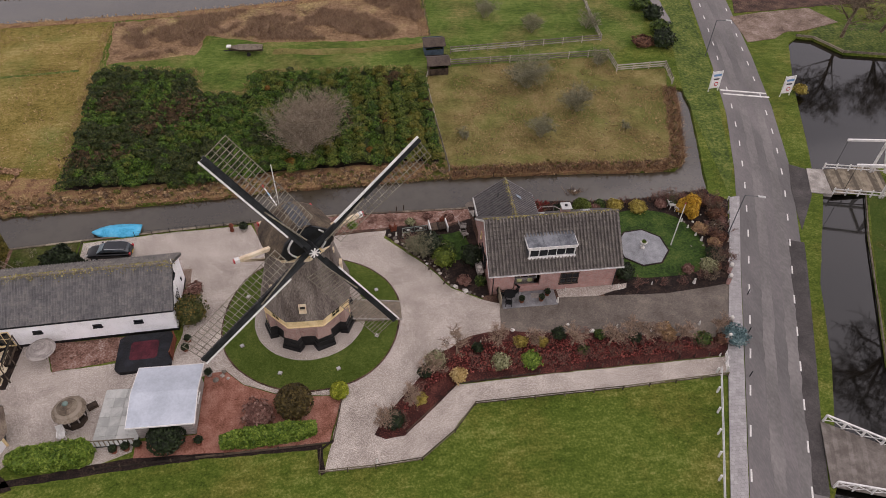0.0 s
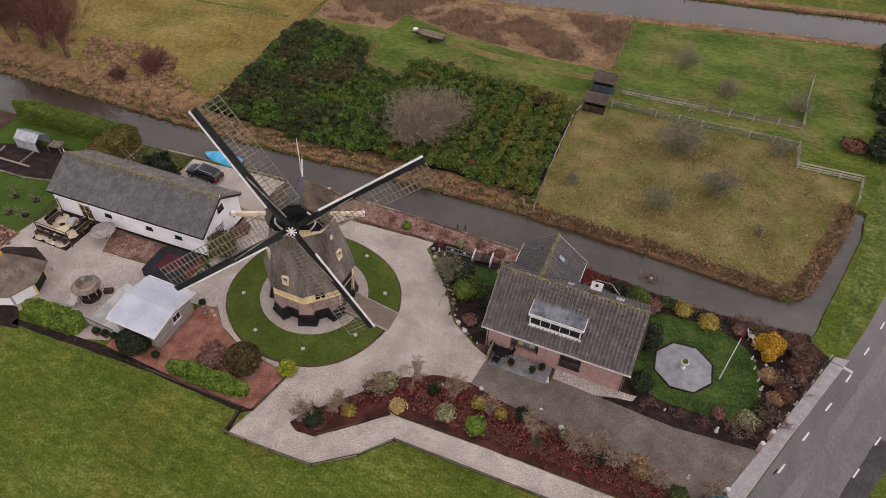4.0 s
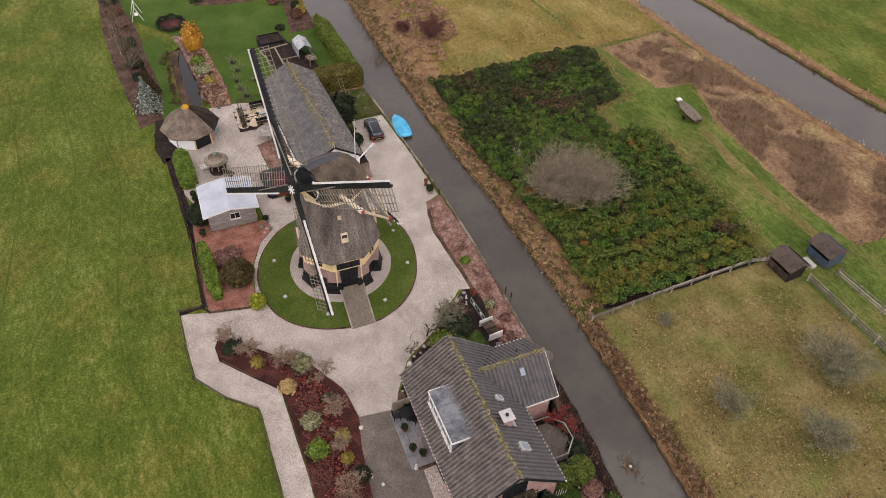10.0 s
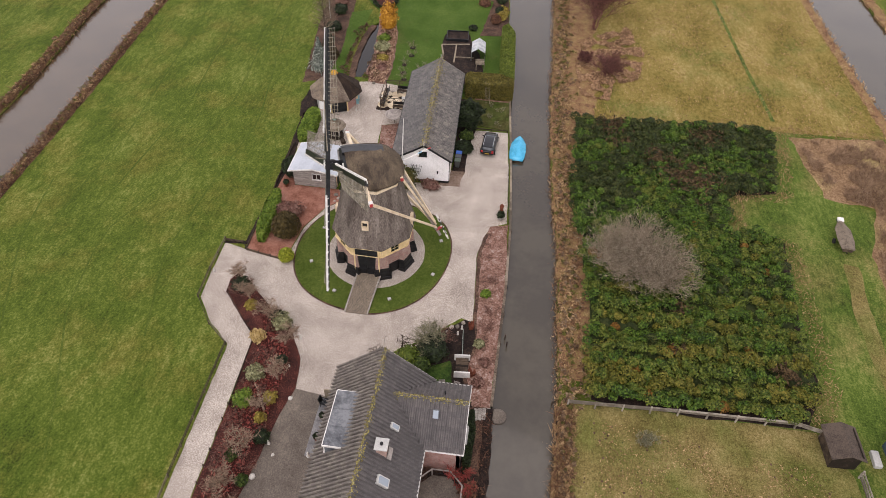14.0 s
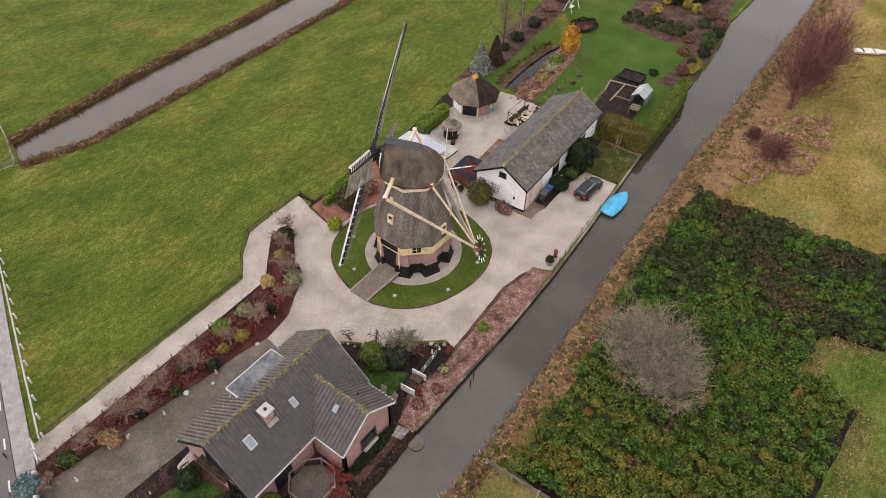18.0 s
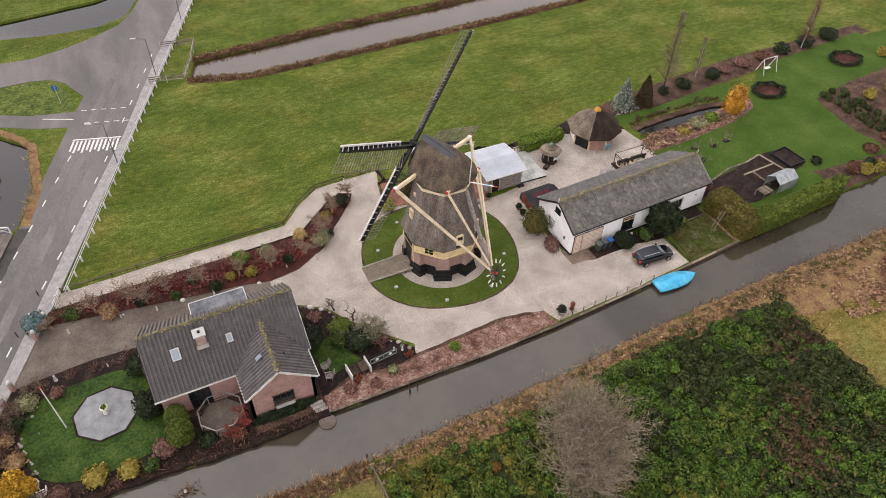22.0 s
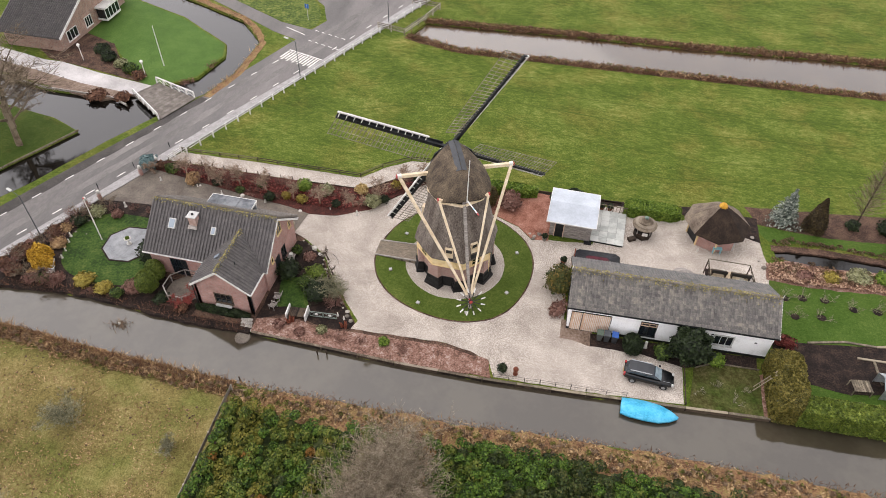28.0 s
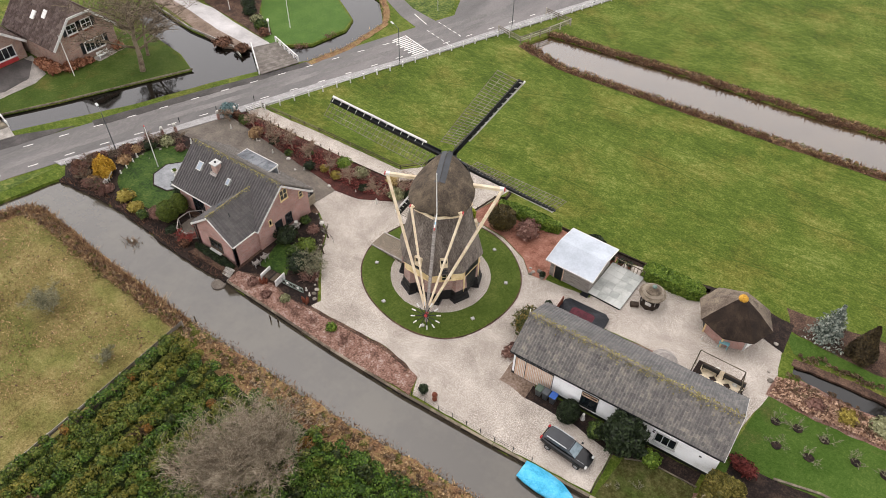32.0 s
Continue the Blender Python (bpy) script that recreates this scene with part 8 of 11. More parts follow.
for x, y, rx, ry, rz, mt, lb, nm, g in ((-6.9, 31.8, 1.5, 1.45, 1.4, M_OLIVEBALL, "large round brown-green clipped shrub on the terrace", "clipped_ball", 1), (-3.3, 32.8, 0.75, 0.75, 0.72, M_YELLOWBALL, "small yellow green clipped ball", "clipped_ball", 1), (-16.7, 29.8, 1.4, 1.4, 1.15, M_LEAFDARK, "large dark green clipped ball", "clipped_ball", 1), (-9.8, 31.2, 1.6, 1.2, 0.75, M_LEAFRED, "low domed reddish shrub", "red_dome_shrub", 1),
                                          (-16.4, 42.4, 1.5, 1.5, 1.4, mat("orange_flecked_leaves", [(0.15, "222a10"), (0.45, "40481e"), (0.7, "6b5f30"), (0.9, "94733a")], 0.8, 0.2, 0.3, 0.6, 0.0, island=0.6), "round mottled evergreen at the barn gable", "mottled_evergreen", 2), (-16.6, 45.4, 0.75, 1.2, 0.45, M_LEAFRED, "reddish low shrub at the barn gable", "red_shrub", 2), (-23.7, 48.3, 1.15, 0.9, 0.8, M_LEAFDARK, "dark clipped shrub on the barn bed", "dark_shrub", 2), (-26.4, 48.4, 0.9, 0.8, 0.6, M_LEAF, "broad leaved green shrub", "green_shrub", 2), (-31.0, 48.2, 0.8, 0.7, 0.6, M_LEAFBRIGHT, "fresh green shrub by the barn wall", "green_shrub", 2), (-36.4, 47.4, 0.9, 0.9, 0.7, M_LEAF, "green shrub at the barn corner", "green_shrub", 2)):
    shrub(nm, lb, x, y, rx, rz, mt, int(-x * 11 + y), ry, size=0.065 if "clipped" in lb else 0.08, group="clipped terrace shrubs" if g == 1 else "barn shrubs", lumps=0.06 if "clipped" in lb else 0.22, hollow=0.93 if "clipped" in lb else 0.85, count=int(900 * rx * rz + 500) if "clipped" in lb else None)
tr_ob = thing("evergreen_tree", "dense dark evergreen tree before the barn wall", "tree", pose(-28.5, 48.4, 0))
part("trunk", Geo().tube((0, 0, 0), (0.1, 0.05, 1.6), 0.13, 0.08, 7), M_BARK, tr_ob)
v, f = bushy(1.75, 1.6, 1.75, 5200, 0.085, 5, 0.3)
part("crown", raw("crown", v + [0, 0, 0.5], f, M_LEAFDARK), None, tr_ob, "dark glossy crown")


def hedge(name, label, pts, height, material, seed, size=0.085, per=260, soft=1):
    """A clipped hedge over a plan outline: leaves on top and sides over a dark core."""
    r = np.random.default_rng(seed)
    xs = rounded(pts, soft)
    core = Geo().slab([(p[0] * 0.96 + sum(q[0] for q in xs) / len(xs) * 0.04, p[1] * 0.96 + sum(q[1] for q in xs) / len(xs) * 0.04) for p in xs], 0.0, height * 0.9)
    c, o = [], []
    area = abs(sum(pts[i][0] * pts[(i + 1) % len(pts)][1] - pts[(i + 1) % len(pts)][0] * pts[i][1] for i in range(len(pts)))) / 2
    for x, y in scatter(xs, int(area * per), random.Random(seed)):
        c.append((x, y, height * (0.96 + 0.08 * noise.noise(Vector((x, y, seed)))) + r.normal(0, 0.03)))
        o.append((0, 0, 1))
    n = len(xs)
    for i in range(n):
        (x0, y0), (x1, y1) = xs[i], xs[(i + 1) % n]
        d = math.hypot(x1 - x0, y1 - y0)
        for _ in range(int(d * height * per)):
            t = r.random()
            b = noise.noise(Vector((x0 + (x1 - x0) * t, y0 + (y1 - y0) * t, 3))) * 0.1
            c.append((x0 + (x1 - x0) * t + r.normal(0, 0.04) + b, y0 + (y1 - y0) * t + r.normal(0, 0.04) + b, r.random() * height))
            o.append(((y1 - y0) / d, -(x1 - x0) / d, 0.2))
    v, f = leaves(np.array(c), np.array(o), size, r)
    cf_ = []
    for q_ in core.f:
        cf_ += [(q_[0], q_[i], q_[i + 1]) for i in range(1, len(q_) - 1)]
    return grown(name, np.concatenate([np.array(core.v), v]), np.concatenate([np.array(cf_), f + len(core.v)]), material, label, "hedge", kind="")


hedge("hedge", "long clipped bright green hedge on the terrace", [(-5.3, 28.9), (-12.4, 28.5), (-12.5, 29.7), (-5.3, 30.1)], 1.15, M_LEAFBRIGHT, 1)
hedge("hedge", "yellow green hedge between gravel and meadow", [(-22.3, 28.4), (-25, 28.4), (-28.2, 28.5), (-28.1, 29.9), (-25, 30.1), (-22.2, 30.2)], 1.3, M_LEAFBRIGHT, 2)
M_HEDGEOLD = mat("olive_hedge_leaves", [(0.2, "38370e"), (0.5, "5b551e"), (0.8, "80743a")], 1.0, 0.2, 0.3, 0.6, 0.0, island=0.6)
hedge("tall_hedge", "tall clipped olive green hedge", [(-35.25, 47.7), (-35.4, 47.35), (-35.8, 47.2), (-37.5, 47.1), (-37.85, 47.3), (-38.0, 47.7), (-38.05, 51.4), (-37.3, 53.15), (-35.6, 53.3), (-35.25, 53.0)], 2.25, M_HEDGEOLD, 3, 0.075, 280, 0)
hedge("tall_hedge", "long clipped green hedge along the canal", [(-38.0, 51.5), (-43, 51.3), (-51.2, 50.9), (-52.4, 51.6), (-49.8, 52.7), (-42, 53.1), (-37.4, 53.25)], 2.15, M_HEDGEMID, 4, 0.075, 280, 0)
# house garden
M_TOPIARY = mat("clipped_topiary_leaves", [(0.2, "313d10"), (0.5, "4e5c1c"), (0.8, "707a34")], 1.0, 0.2, 0.3, 0.6, 0.0, island=0.5)
for x, y, rx, rz, mt, lb, nm in ((22.5, 52.0, 1.05, 1.35, M_TOPIARY, "tall rounded green topiary by the rear wall", "topiary_ball"), (22.5, 50.5, 0.9, 1.3, M_TOPIARY, "tall rounded green topiary", "topiary_ball"), (23.9, 52.4, 0.95, 0.6, M_LEAFRED, "russet leafless shrub on the bank", "russet_shrub"), (29.1, 52.6, 1.0, 0.5, M_LEAFYELLOW, "yellow green shrub on the bank", "yellow_shrub"), (26.7, 53.1, 0.85, 0.5, M_LEAFYELLOW, "yellow green shrub on the bank", "yellow_shrub"), (25.1, 53.4, 0.6, 0.45, M_LEAF, "green shrub on the bank", "green_shrub"),
                                 (33.0, 53.2, 0.6, 0.45, M_LEAF, "small green shrub", "green_shrub"), (34.6, 48.6, 0.85, 0.45, M_REED, "dry straw coloured grass clump", "ornamental_grass"), (36.0, 47.2, 0.9, 0.5, M_LEAFBROWN, "brown leafless shrub", "brown_shrub"), (37.2, 50.6, 1.1, 0.6, M_LEAFBROWN, "brown leafless shrub by the pavement", "brown_shrub"), (34.6, 45.0, 0.9, 0.5, M_LEAFDARK, "dark spiky shrub", "dark_shrub"), (33.4, 43.4, 0.9, 0.55, M_LEAFPALE, "pale olive shrub", "pale_shrub"),
                                 (31.2, 43.2, 0.6, 0.4, M_LEAFRED, "russet low shrub on the lawn edge", "russet_shrub"), (24.6, 43.4, 1.05, 0.7, M_LEAFDARK, "dark evergreen at the house corner", "dark_shrub"), (24.3, 48.2, 1.25, 1.2, M_LEAFDARK, "large dark evergreen beside the house", "dark_shrub"), (20.6, 53.0, 0.8, 0.4, M_LEAFDARK, "dark bank shrub", "dark_shrub"), (18.4, 53.4, 0.8, 0.35, M_LEAFBROWN, "withered bank shrub", "brown_shrub"), (31.8, 52.9, 0.7, 0.4, M_LEAFRED, "dark red shrub", "russet_shrub"),
                                 (36.6, 53.0, 0.9, 0.5, M_LEAFBROWN, "brown bank shrub", "brown_shrub"), (34.4, 53.6, 0.7, 0.45, M_TWIGRED, "twiggy bank shrub", "brown_shrub"),
                                 (10.1, 46.9, 1.2, 0.95, M_LEAFDARK, "dark rounded evergreen at the house wall", "dark_shrub"), (7.6, 48.0, 1.0, 0.7, M_LEAF, "rounded green shrub in the dark bed", "green_shrub"), (6.2, 48.9, 1.4, 0.9, M_LEAFDARK, "dark spreading evergreen", "dark_shrub"), (10.4, 43.8, 0.55, 0.4, M_LEAF, "small round green shrub", "green_shrub"), (4.5, 52.9, 0.5, 0.25, M_LEAFPALE, "grey green low plant", "pale_shrub"), (8.6, 53.2, 0.55, 0.22, M_LEAFRED, "reddish low plants", "russet_shrub"), (6.4, 53.6, 0.5, 0.18, M_LEAFRED, "reddish low plants", "russet_shrub"), (-1.5, 53.0, 0.5, 0.3, M_LEAFBRIGHT, "small green clump", "green_shrub"), (8.9, 44.2, 0.7, 0.2, M_LEAFRED, "low red ground cover", "russet_shrub")):
    top = nm == "topiary_ball"
    shrub(nm, lb, x, y, rx, rz, mt, int(x * 17 + y * 3), group="house garden shrubs", z=0.03, lumps=0.08 if top else 0.22, hollow=0.93 if top else 0.85, count=2600 if top else None, size=0.06 if top else 0.07)
gv_, gf_ = [], []
for k, (dx, dy, rx, rz) in enumerate(((0.0, 0.0, 0.8, 1.5), (-0.7, 0.35, 0.6, 1.05), (0.65, 0.3, 0.6, 1.15), (0.1, -0.65, 0.6, 1.0), (0.15, 0.75, 0.55, 0.85))):
    v, f = bushy(rx, rx, rz, 1000, 0.065, 30 + k, 0.12)
    gf_.append(f + sum(len(q) for q in gv_))
    gv_.append(v + [dx, dy, 0])
grown("golden_conifer", np.concatenate(gv_), np.concatenate(gf_), mat("golden_needles", [(0.2, "7d5c12"), (0.5, "b4891f"), (0.8, "d9b246")], 0.8, 0.1, 0.3, 0.7, 0.0, island=0.7), "lobed golden yellow conifer in the garden bed", "conifer", kind="", m=pose(34.3, 51.3, 0.03))
rs2 = random.Random(31)
for k, (x, y, a) in enumerate(along([(33.8, 42.4), (35.6, 46.2), (37.2, 49.8), (38.2, 52.8), (35.6, 53.4), (32.0, 53.2)], 1.15)):
    x, y = x + rs2.uniform(-1.0, 0.1) * abs(math.sin(a)), y + rs2.uniform(-0.4, 0.4)
    if k % 3 == 1:
        shrub("brown_shrub", "withered brown garden shrub", x, y, rs2.uniform(0.4, 0.7), rs2.uniform(0.35, 0.6), (M_LEAFBROWN, M_REED, M_LEAFRED)[k // 3 % 3], 640 + k, group="withered garden shrubs", z=0.03)
    else:
        bare_tree("bare_garden_shrub", "leafless brown twiggy garden shrub", x, y, rs2.uniform(1.1, 1.9), 0.85, 660 + k, M_TWIGRED if k % 2 else M_TWIG, 0.025, 3, 4, 0.15, 0.011, 5, "shrub", "bare border shrubs")
for x, y, h, s in ((6.9, 44.1, 2.1, 101), (5.7, 46.1, 1.9, 102)):
    bare_tree("espalier_tree", "gnarled pruned bare tree beside the drive", x, y, h, 1.1, s, M_BARK, 0.1, 2, 4, 0.55, 0.03, 1, "tree", "gnarled trees")
bare_tree("bare_shrub", "pale leafless arching shrub", 5.0, 48.5, 2.2, 0.85, 103, M_TWIGGREEN, 0.03, 3, 5, 0.1, 0.015, 12, "shrub")
bare_tree("pink_grass_clump", "pinkish fountain of dry ornamental stems", 4.3, 49.7, 1.6, 0.5, 104, M_LEAFRED, 0.02, 1, 5, 0.3, 0.014, 26, "shrub", tilts=(0.3, 1.3), foot=0.2)
shrub("green_shrub", "round yellow green mottled shrub in the dark bed", 7.2, 46.9, 1.1, 0.85, M_HEDGEMID, 611, group="house garden shrubs", z=0.03)
for k, (x, y) in enumerate(((0.6, 53.4), (-3.4, 53.4), (2.6, 53.5), (36.2, 44.2), (37.6, 48.6), (38.2, 52.4), (35.0, 43.0), (25.6, 41.9), (28.0, 41.8), (30.0, 41.7), (32.2, 42.2), (31.5, 54.0), (27.8, 53.8), (19.6, 53.2))):
    bare_tree("bare_rose_bush", "low leafless reddish garden shrub", x, y, 0.8 + 0.12 * (k % 4), 0.85, 120 + k, M_TWIGRED, 0.02, 2, 5, 0.1, 0.01, 5, "shrub", "bare garden shrubs")
# western garden
sp = thing("blue_spruce", "young blue spruce with whitish needles", "tree", pose(-39.3, 26.9, 0))
part("trunk", Geo().tube((0, 0, 0), (0, 0, 4.2), 0.12, 0.03, 7), M_BARK, sp)
r_ = np.random.default_rng(9)
cc, oo = [], []
for k in range(3800):
    h = r_.random() ** 1.3
    a = r_.uniform(0, 2 * np.pi)
    tier = 0.8 + 0.35 * math.sin(h * 40)
    rad = (1 - h) * 1.8 * tier * (1 + 0.2 * math.sin(3 * a + 5 * h)) * r_.uniform(0.25, 1.0)
    cc.append((rad * math.cos(a), rad * math.sin(a), 0.35 + h * 4.2 - rad * 0.12))
    oo.append((math.cos(a), math.sin(a), 0.5))
v, f = leaves(np.array(cc), np.array(oo), 0.075, r_, 2.0)
part("crown", raw("crown", v, f, M_LEAFBLUE), None, sp, "silvery needles")
r_ = np.random.default_rng(14)
cyp = thing("cone_cypress", "narrow cone of brown green cypress", "tree", pose(-42.4, 27.3, 0))
part("trunk", Geo().tube((0, 0, 0), (0, 0, 3.2), 0.12, 0.03, 7), M_BARK, cyp)
h_, a_ = r_.random(4200) ** 1.2, r_.uniform(0, 2 * np.pi, 4200)
q_ = (1.3 * (1 - h_) ** 0.85 * (1 + 0.12 * np.sin(4 * a_ + 7 * h_)) + 0.04) * r_.uniform(0.72, 1.0, 4200)
v, f = leaves(np.stack([q_ * np.cos(a_), q_ * np.sin(a_), 0.15 + 4.1 * h_], 1), np.stack([np.cos(a_), np.sin(a_), 0.6 + 0 * a_], 1), 0.075, r_, 1.8)
part("crown", raw("crown", v, f, mat("cypress_foliage", [(0.2, "231c10"), (0.5, "3c311c"), (0.8, "57492d")], 0.8, 0.1, 0.3, 0.7, 0.0, island=0.5)), None, cyp, "brownish scale foliage")
shrub("orange_tree", "dense golden orange garden conifer", -51.6, 34.0, 1.4, 2.35, mat("orange_foliage", [(0.2, "7a4e12"), (0.5, "a8761f"), (0.8, "cf9e3e")], 0.8, 0.1, 0.3, 0.7, 0.0, island=0.7), 2, size=0.1, category="tree", hollow=0.7)
shrub("red_shrub", "low dark red shrub row at the barn end", -37.3, 44.4, 0.75, 0.45, mat("dark_red_leaves", [(0.2, "3a1512"), (0.5, "5e2621"), (0.8, "80413a")], 0.8, 0.2, 0.3, 0.8, 0.0, island=0.6), 615, 1.3)


def cone_tree(name, label, x, y, height, width, seed, trunk_mat, twig_mat, count):
    """A slender leafless tree: a straight trunk with fine twigs that rise from it, long below and short above."""
    t = thing(name, label, "tree", pose(x, y, 0), "slender trees")
    r = random.Random(seed)
    part("trunk", Geo().tube((0, 0, 0), (0.1, 0.05, height), 0.03 + height * 0.006, 0.015, 7), trunk_mat, t)
    g = Geo()
    for _ in range(count):
        h = r.uniform(0.12, 0.97)
        a, q = r.uniform(0, 2 * math.pi), width * (1 - h) * r.uniform(0.5, 1.0) + 0.12
        p0 = Vector((0.1 * h, 0.05 * h, h * height))
        p1 = p0 + Vector((math.cos(a) * q, math.sin(a) * q, q * r.uniform(0.5, 1.1)))
        g.tube(p0, p1, 0.02, 0.012, 3)
        for _ in range(3):
            w = p0.lerp(p1, r.uniform(0.3, 0.95))
            g.tube(w, w + Vector((r.gauss(0, 0.22), r.gauss(0, 0.22), r.uniform(0.05, 0.35))), 0.014, 0.01, 3)
    ob = part("crown", raw("crown", g.v, g.f, twig_mat), None, t, "hazy crown of fine bare twigs")


for mt, n, lb in ((M_REED, 3.0, "pale dead grass clumps by the pond"), (M_REEDDARK, 3.0, "brown dead grass clumps by the pond")):
    tussocks("pond_tussocks", lb, [[(-37.8, 34.0), (-43, 34.0), (-52, 34.0)], [(-38, 34.8), (-43, 34.9), (-50, 35.0)], [(-38, 30.6), (-43, 30.2), (-52.5, 30.5)]], n, 0.35, mt, 90, 0.3, 0.3)
q = scatter([(-37.0, 34.0), (-43, 33.6), (-52, 33.4), (-56, 32.2), (-55.2, 33.8), (-51, 35.4), (-41, 36.4), (-37.0, 36.2)], 4200, random.Random(8))
v, f = leaves(np.array([(x, y, 0.1 + 0.5 * max(0.0, noise.noise(Vector((x * 0.9, y * 0.9, 6)))) + 0.12 * rr.random()) for x, y in q]), np.tile([0, 0, 1.0], (len(q), 1)), 0.075, np.random.default_rng(6), 1.8, 0.8)
grown("pond_heather", v, f, mat("pale_dry_heather", [(0.2, "6e5140"), (0.5, "a3826b"), (0.8, "c9ab92")], 1.5, 0.2, 0.3, 0.8, 0.0, island=0.7), "pale tan dried heather beside the pond", "ground cover")
cone_tree("tall_bare_tree", "tall slender leafless tree on the meadow border", -47.1, 25.6, 11.5, 2.6, 5, M_BARK, M_TWIG, 300)
cone_tree("birch", "thin white stemmed leafless birch", -53.6, 24.6, 6.0, 1.3, 6, M_LAMP, M_TWIG, 120)
cone_tree("birch", "thin white stemmed leafless birch", -74, 24.6, 8.0, 1.6, 7, M_LAMP, M_TWIGRED, 240)
for k, (x, y, r, h, mt) in enumerate(((-46.5, 26.3, 0.8, 0.7, M_LEAFDARK), (-50, 26.2, 1.2, 0.9, M_LEAFDARK), (-55.5, 25.8, 1.2, 0.9, M_LEAFDARK), (-58.5, 25.2, 1.2, 0.5, M_LEAFRED), (-62.0, 24.8, 1.4, 0.6, M_LEAFRED), (-66, 24.6, 1.3, 0.6, M_LEAFBROWN), (-70, 24.4, 1.3, 0.9, M_LEAFDARK), (-75, 24.2, 1.5, 1.0, M_LEAFDARK), (-80, 24, 1.6, 1.0, M_LEAFDARK), (-45.8, 34.2, 1.3, 0.6, M_LEAFPALE), (-48.2, 34.0, 1.0, 0.6, M_LEAFBRIGHT), (-43, 34.8, 0.9, 0.4, M_LEAFYELLOW), (-40.5, 35.2, 0.9, 0.4, M_LEAFRED),
                                        (-53.6, 46.4, 0.7, 0.5, M_LEAFDARK), (-56.2, 49.6, 0.9, 0.9, M_LEAFBROWN), (-58.5, 50.0, 0.8, 1.0, M_LEAFDARK), (-63, 50.0, 1.0, 0.8, M_LEAFDARK), (-66, 49.4, 1.3, 1.5, M_LEAF), (-69.5, 49.6, 1.0, 1.0, M_LEAFDARK), (-72, 49.0, 1.2, 1.2, M_LEAFBROWN), (-62, 47.4, 1.1, 0.4, M_LEAFBROWN), (-66, 46.6, 1.0, 0.4, M_LEAFBROWN), (-72, 46.6, 1.2, 0.7, M_BOXBALL), (-75.5, 46.4, 1.4, 0.8, M_LEAFBROWN), (-86, 38, 1.6, 0.8, M_LEAFBROWN))):
    shrub("border_shrub", {M_LEAFDARK: "dark evergreen border shrub", M_LEAFRED: "reddish leafless border shrub", M_LEAFBROWN: "brown leafless border shrub"}.get(mt, "mixed green border shrub"), x, y, r * 0.9, h * 0.85, mt, 200 + k, size=0.08, group="west border shrubs")
for k, (x, y) in enumerate(((-38.2, 38.6), (-39.9, 38.2), (-42.0, 38.0), (-44.6, 38.6), (-38.9, 40.8), (-41.4, 40.4), (-46.8, 38.4), (-29.6, 51.8), (-31.2, 50.8), (-32.6, 52.2), (-33.6, 50.8))):
    bare_tree("young_fruit_bush", "small bare bush with pale twigs in the grass", x, y, 1.3 if k < 7 else 0.8, 0.8, 300 + k, M_TWIGGREEN, 0.03, 2, 4, 0.15, 0.014, 3, "shrub", "fruit bushes")
    # a dark round patch at the foot of each bush on the lawn
    if k < 7:
        sheet("mulch_circle", [(x + 0.45 * math.cos(q_ * 0.9), y + 0.4 * math.sin(q_ * 0.9)) for q_ in range(7)], 0.07, M_DARKSOIL, "dark round patch under a fruit bush", 0.3, 0.08, category="flower bed")
# round bed with box edging in the far lawn
for cx, cy, r0 in ((-60.2, 31.9, 2.2), (-77.2, 30, 2.3)):
    v, f = [], []
    a = np.random.default_rng(int(-cx)).uniform(0, 2 * np.pi, 1500)
    r1 = r0 + np.random.default_rng(int(-cx) + 1).normal(0, 0.18, 1500)
    v, f = leaves(np.stack([r1 * np.cos(a), r1 * np.sin(a) * 0.8, 0.35 + 0.1 * np.sin(7 * a)], 1), np.tile([0, 0, 1.0], (1500, 1)), 0.09, np.random.default_rng(3))
    grown("round_box_bed", v, f, M_LEAFDARK, "ring of clipped box round a garden bed", "hedge", "", m=pose(cx, cy, 0))
    sheet("round_bed_soil", [(cx + r0 * math.cos(t * 0.35), cy + r0 * 0.8 * math.sin(t * 0.35)) for t in range(18)], 0.045, M_BEDSOIL, "brown soil of a round bed", 0.6, 0.05, category="flower bed")
# trees across the road
reed_band("moat_reeds", [(35.6, 10.6), (35.7, 12.4)], 0.4, 0.4, 120, M_LEAFRED, "reddish dead plants in the moat", 71)
reed_band("moat_reeds", [(36.4, 15.9), (37.4, 17.2)], 0.5, 0.4, 120, M_LEAFRED, "reddish dead plants in the moat", 72)
for k, (x, y, h, s, tr_, z) in enumerate(((49.5, 34.5, 15.5, 0.95, 0.42, 0), (52.4, 31.4, 11, 0.8, 0.24, 0), (72, 86.5, 13, 0.7, 0.3, 0), (79, 87.5, 13, 0.7, 0.3, 0), (88, 88.5, 13, 0.7, 0.3, 0), (66, 24.5, 9, 0.7, 0.2, 0))):
    bare_tree("bare_street_tree", "large leafless tree beside the water", x, y, h, s, 400 + k, M_TWIG, tr_, 4, 6, 0.25, 0.026, 1, "tree", "waterside trees", z)
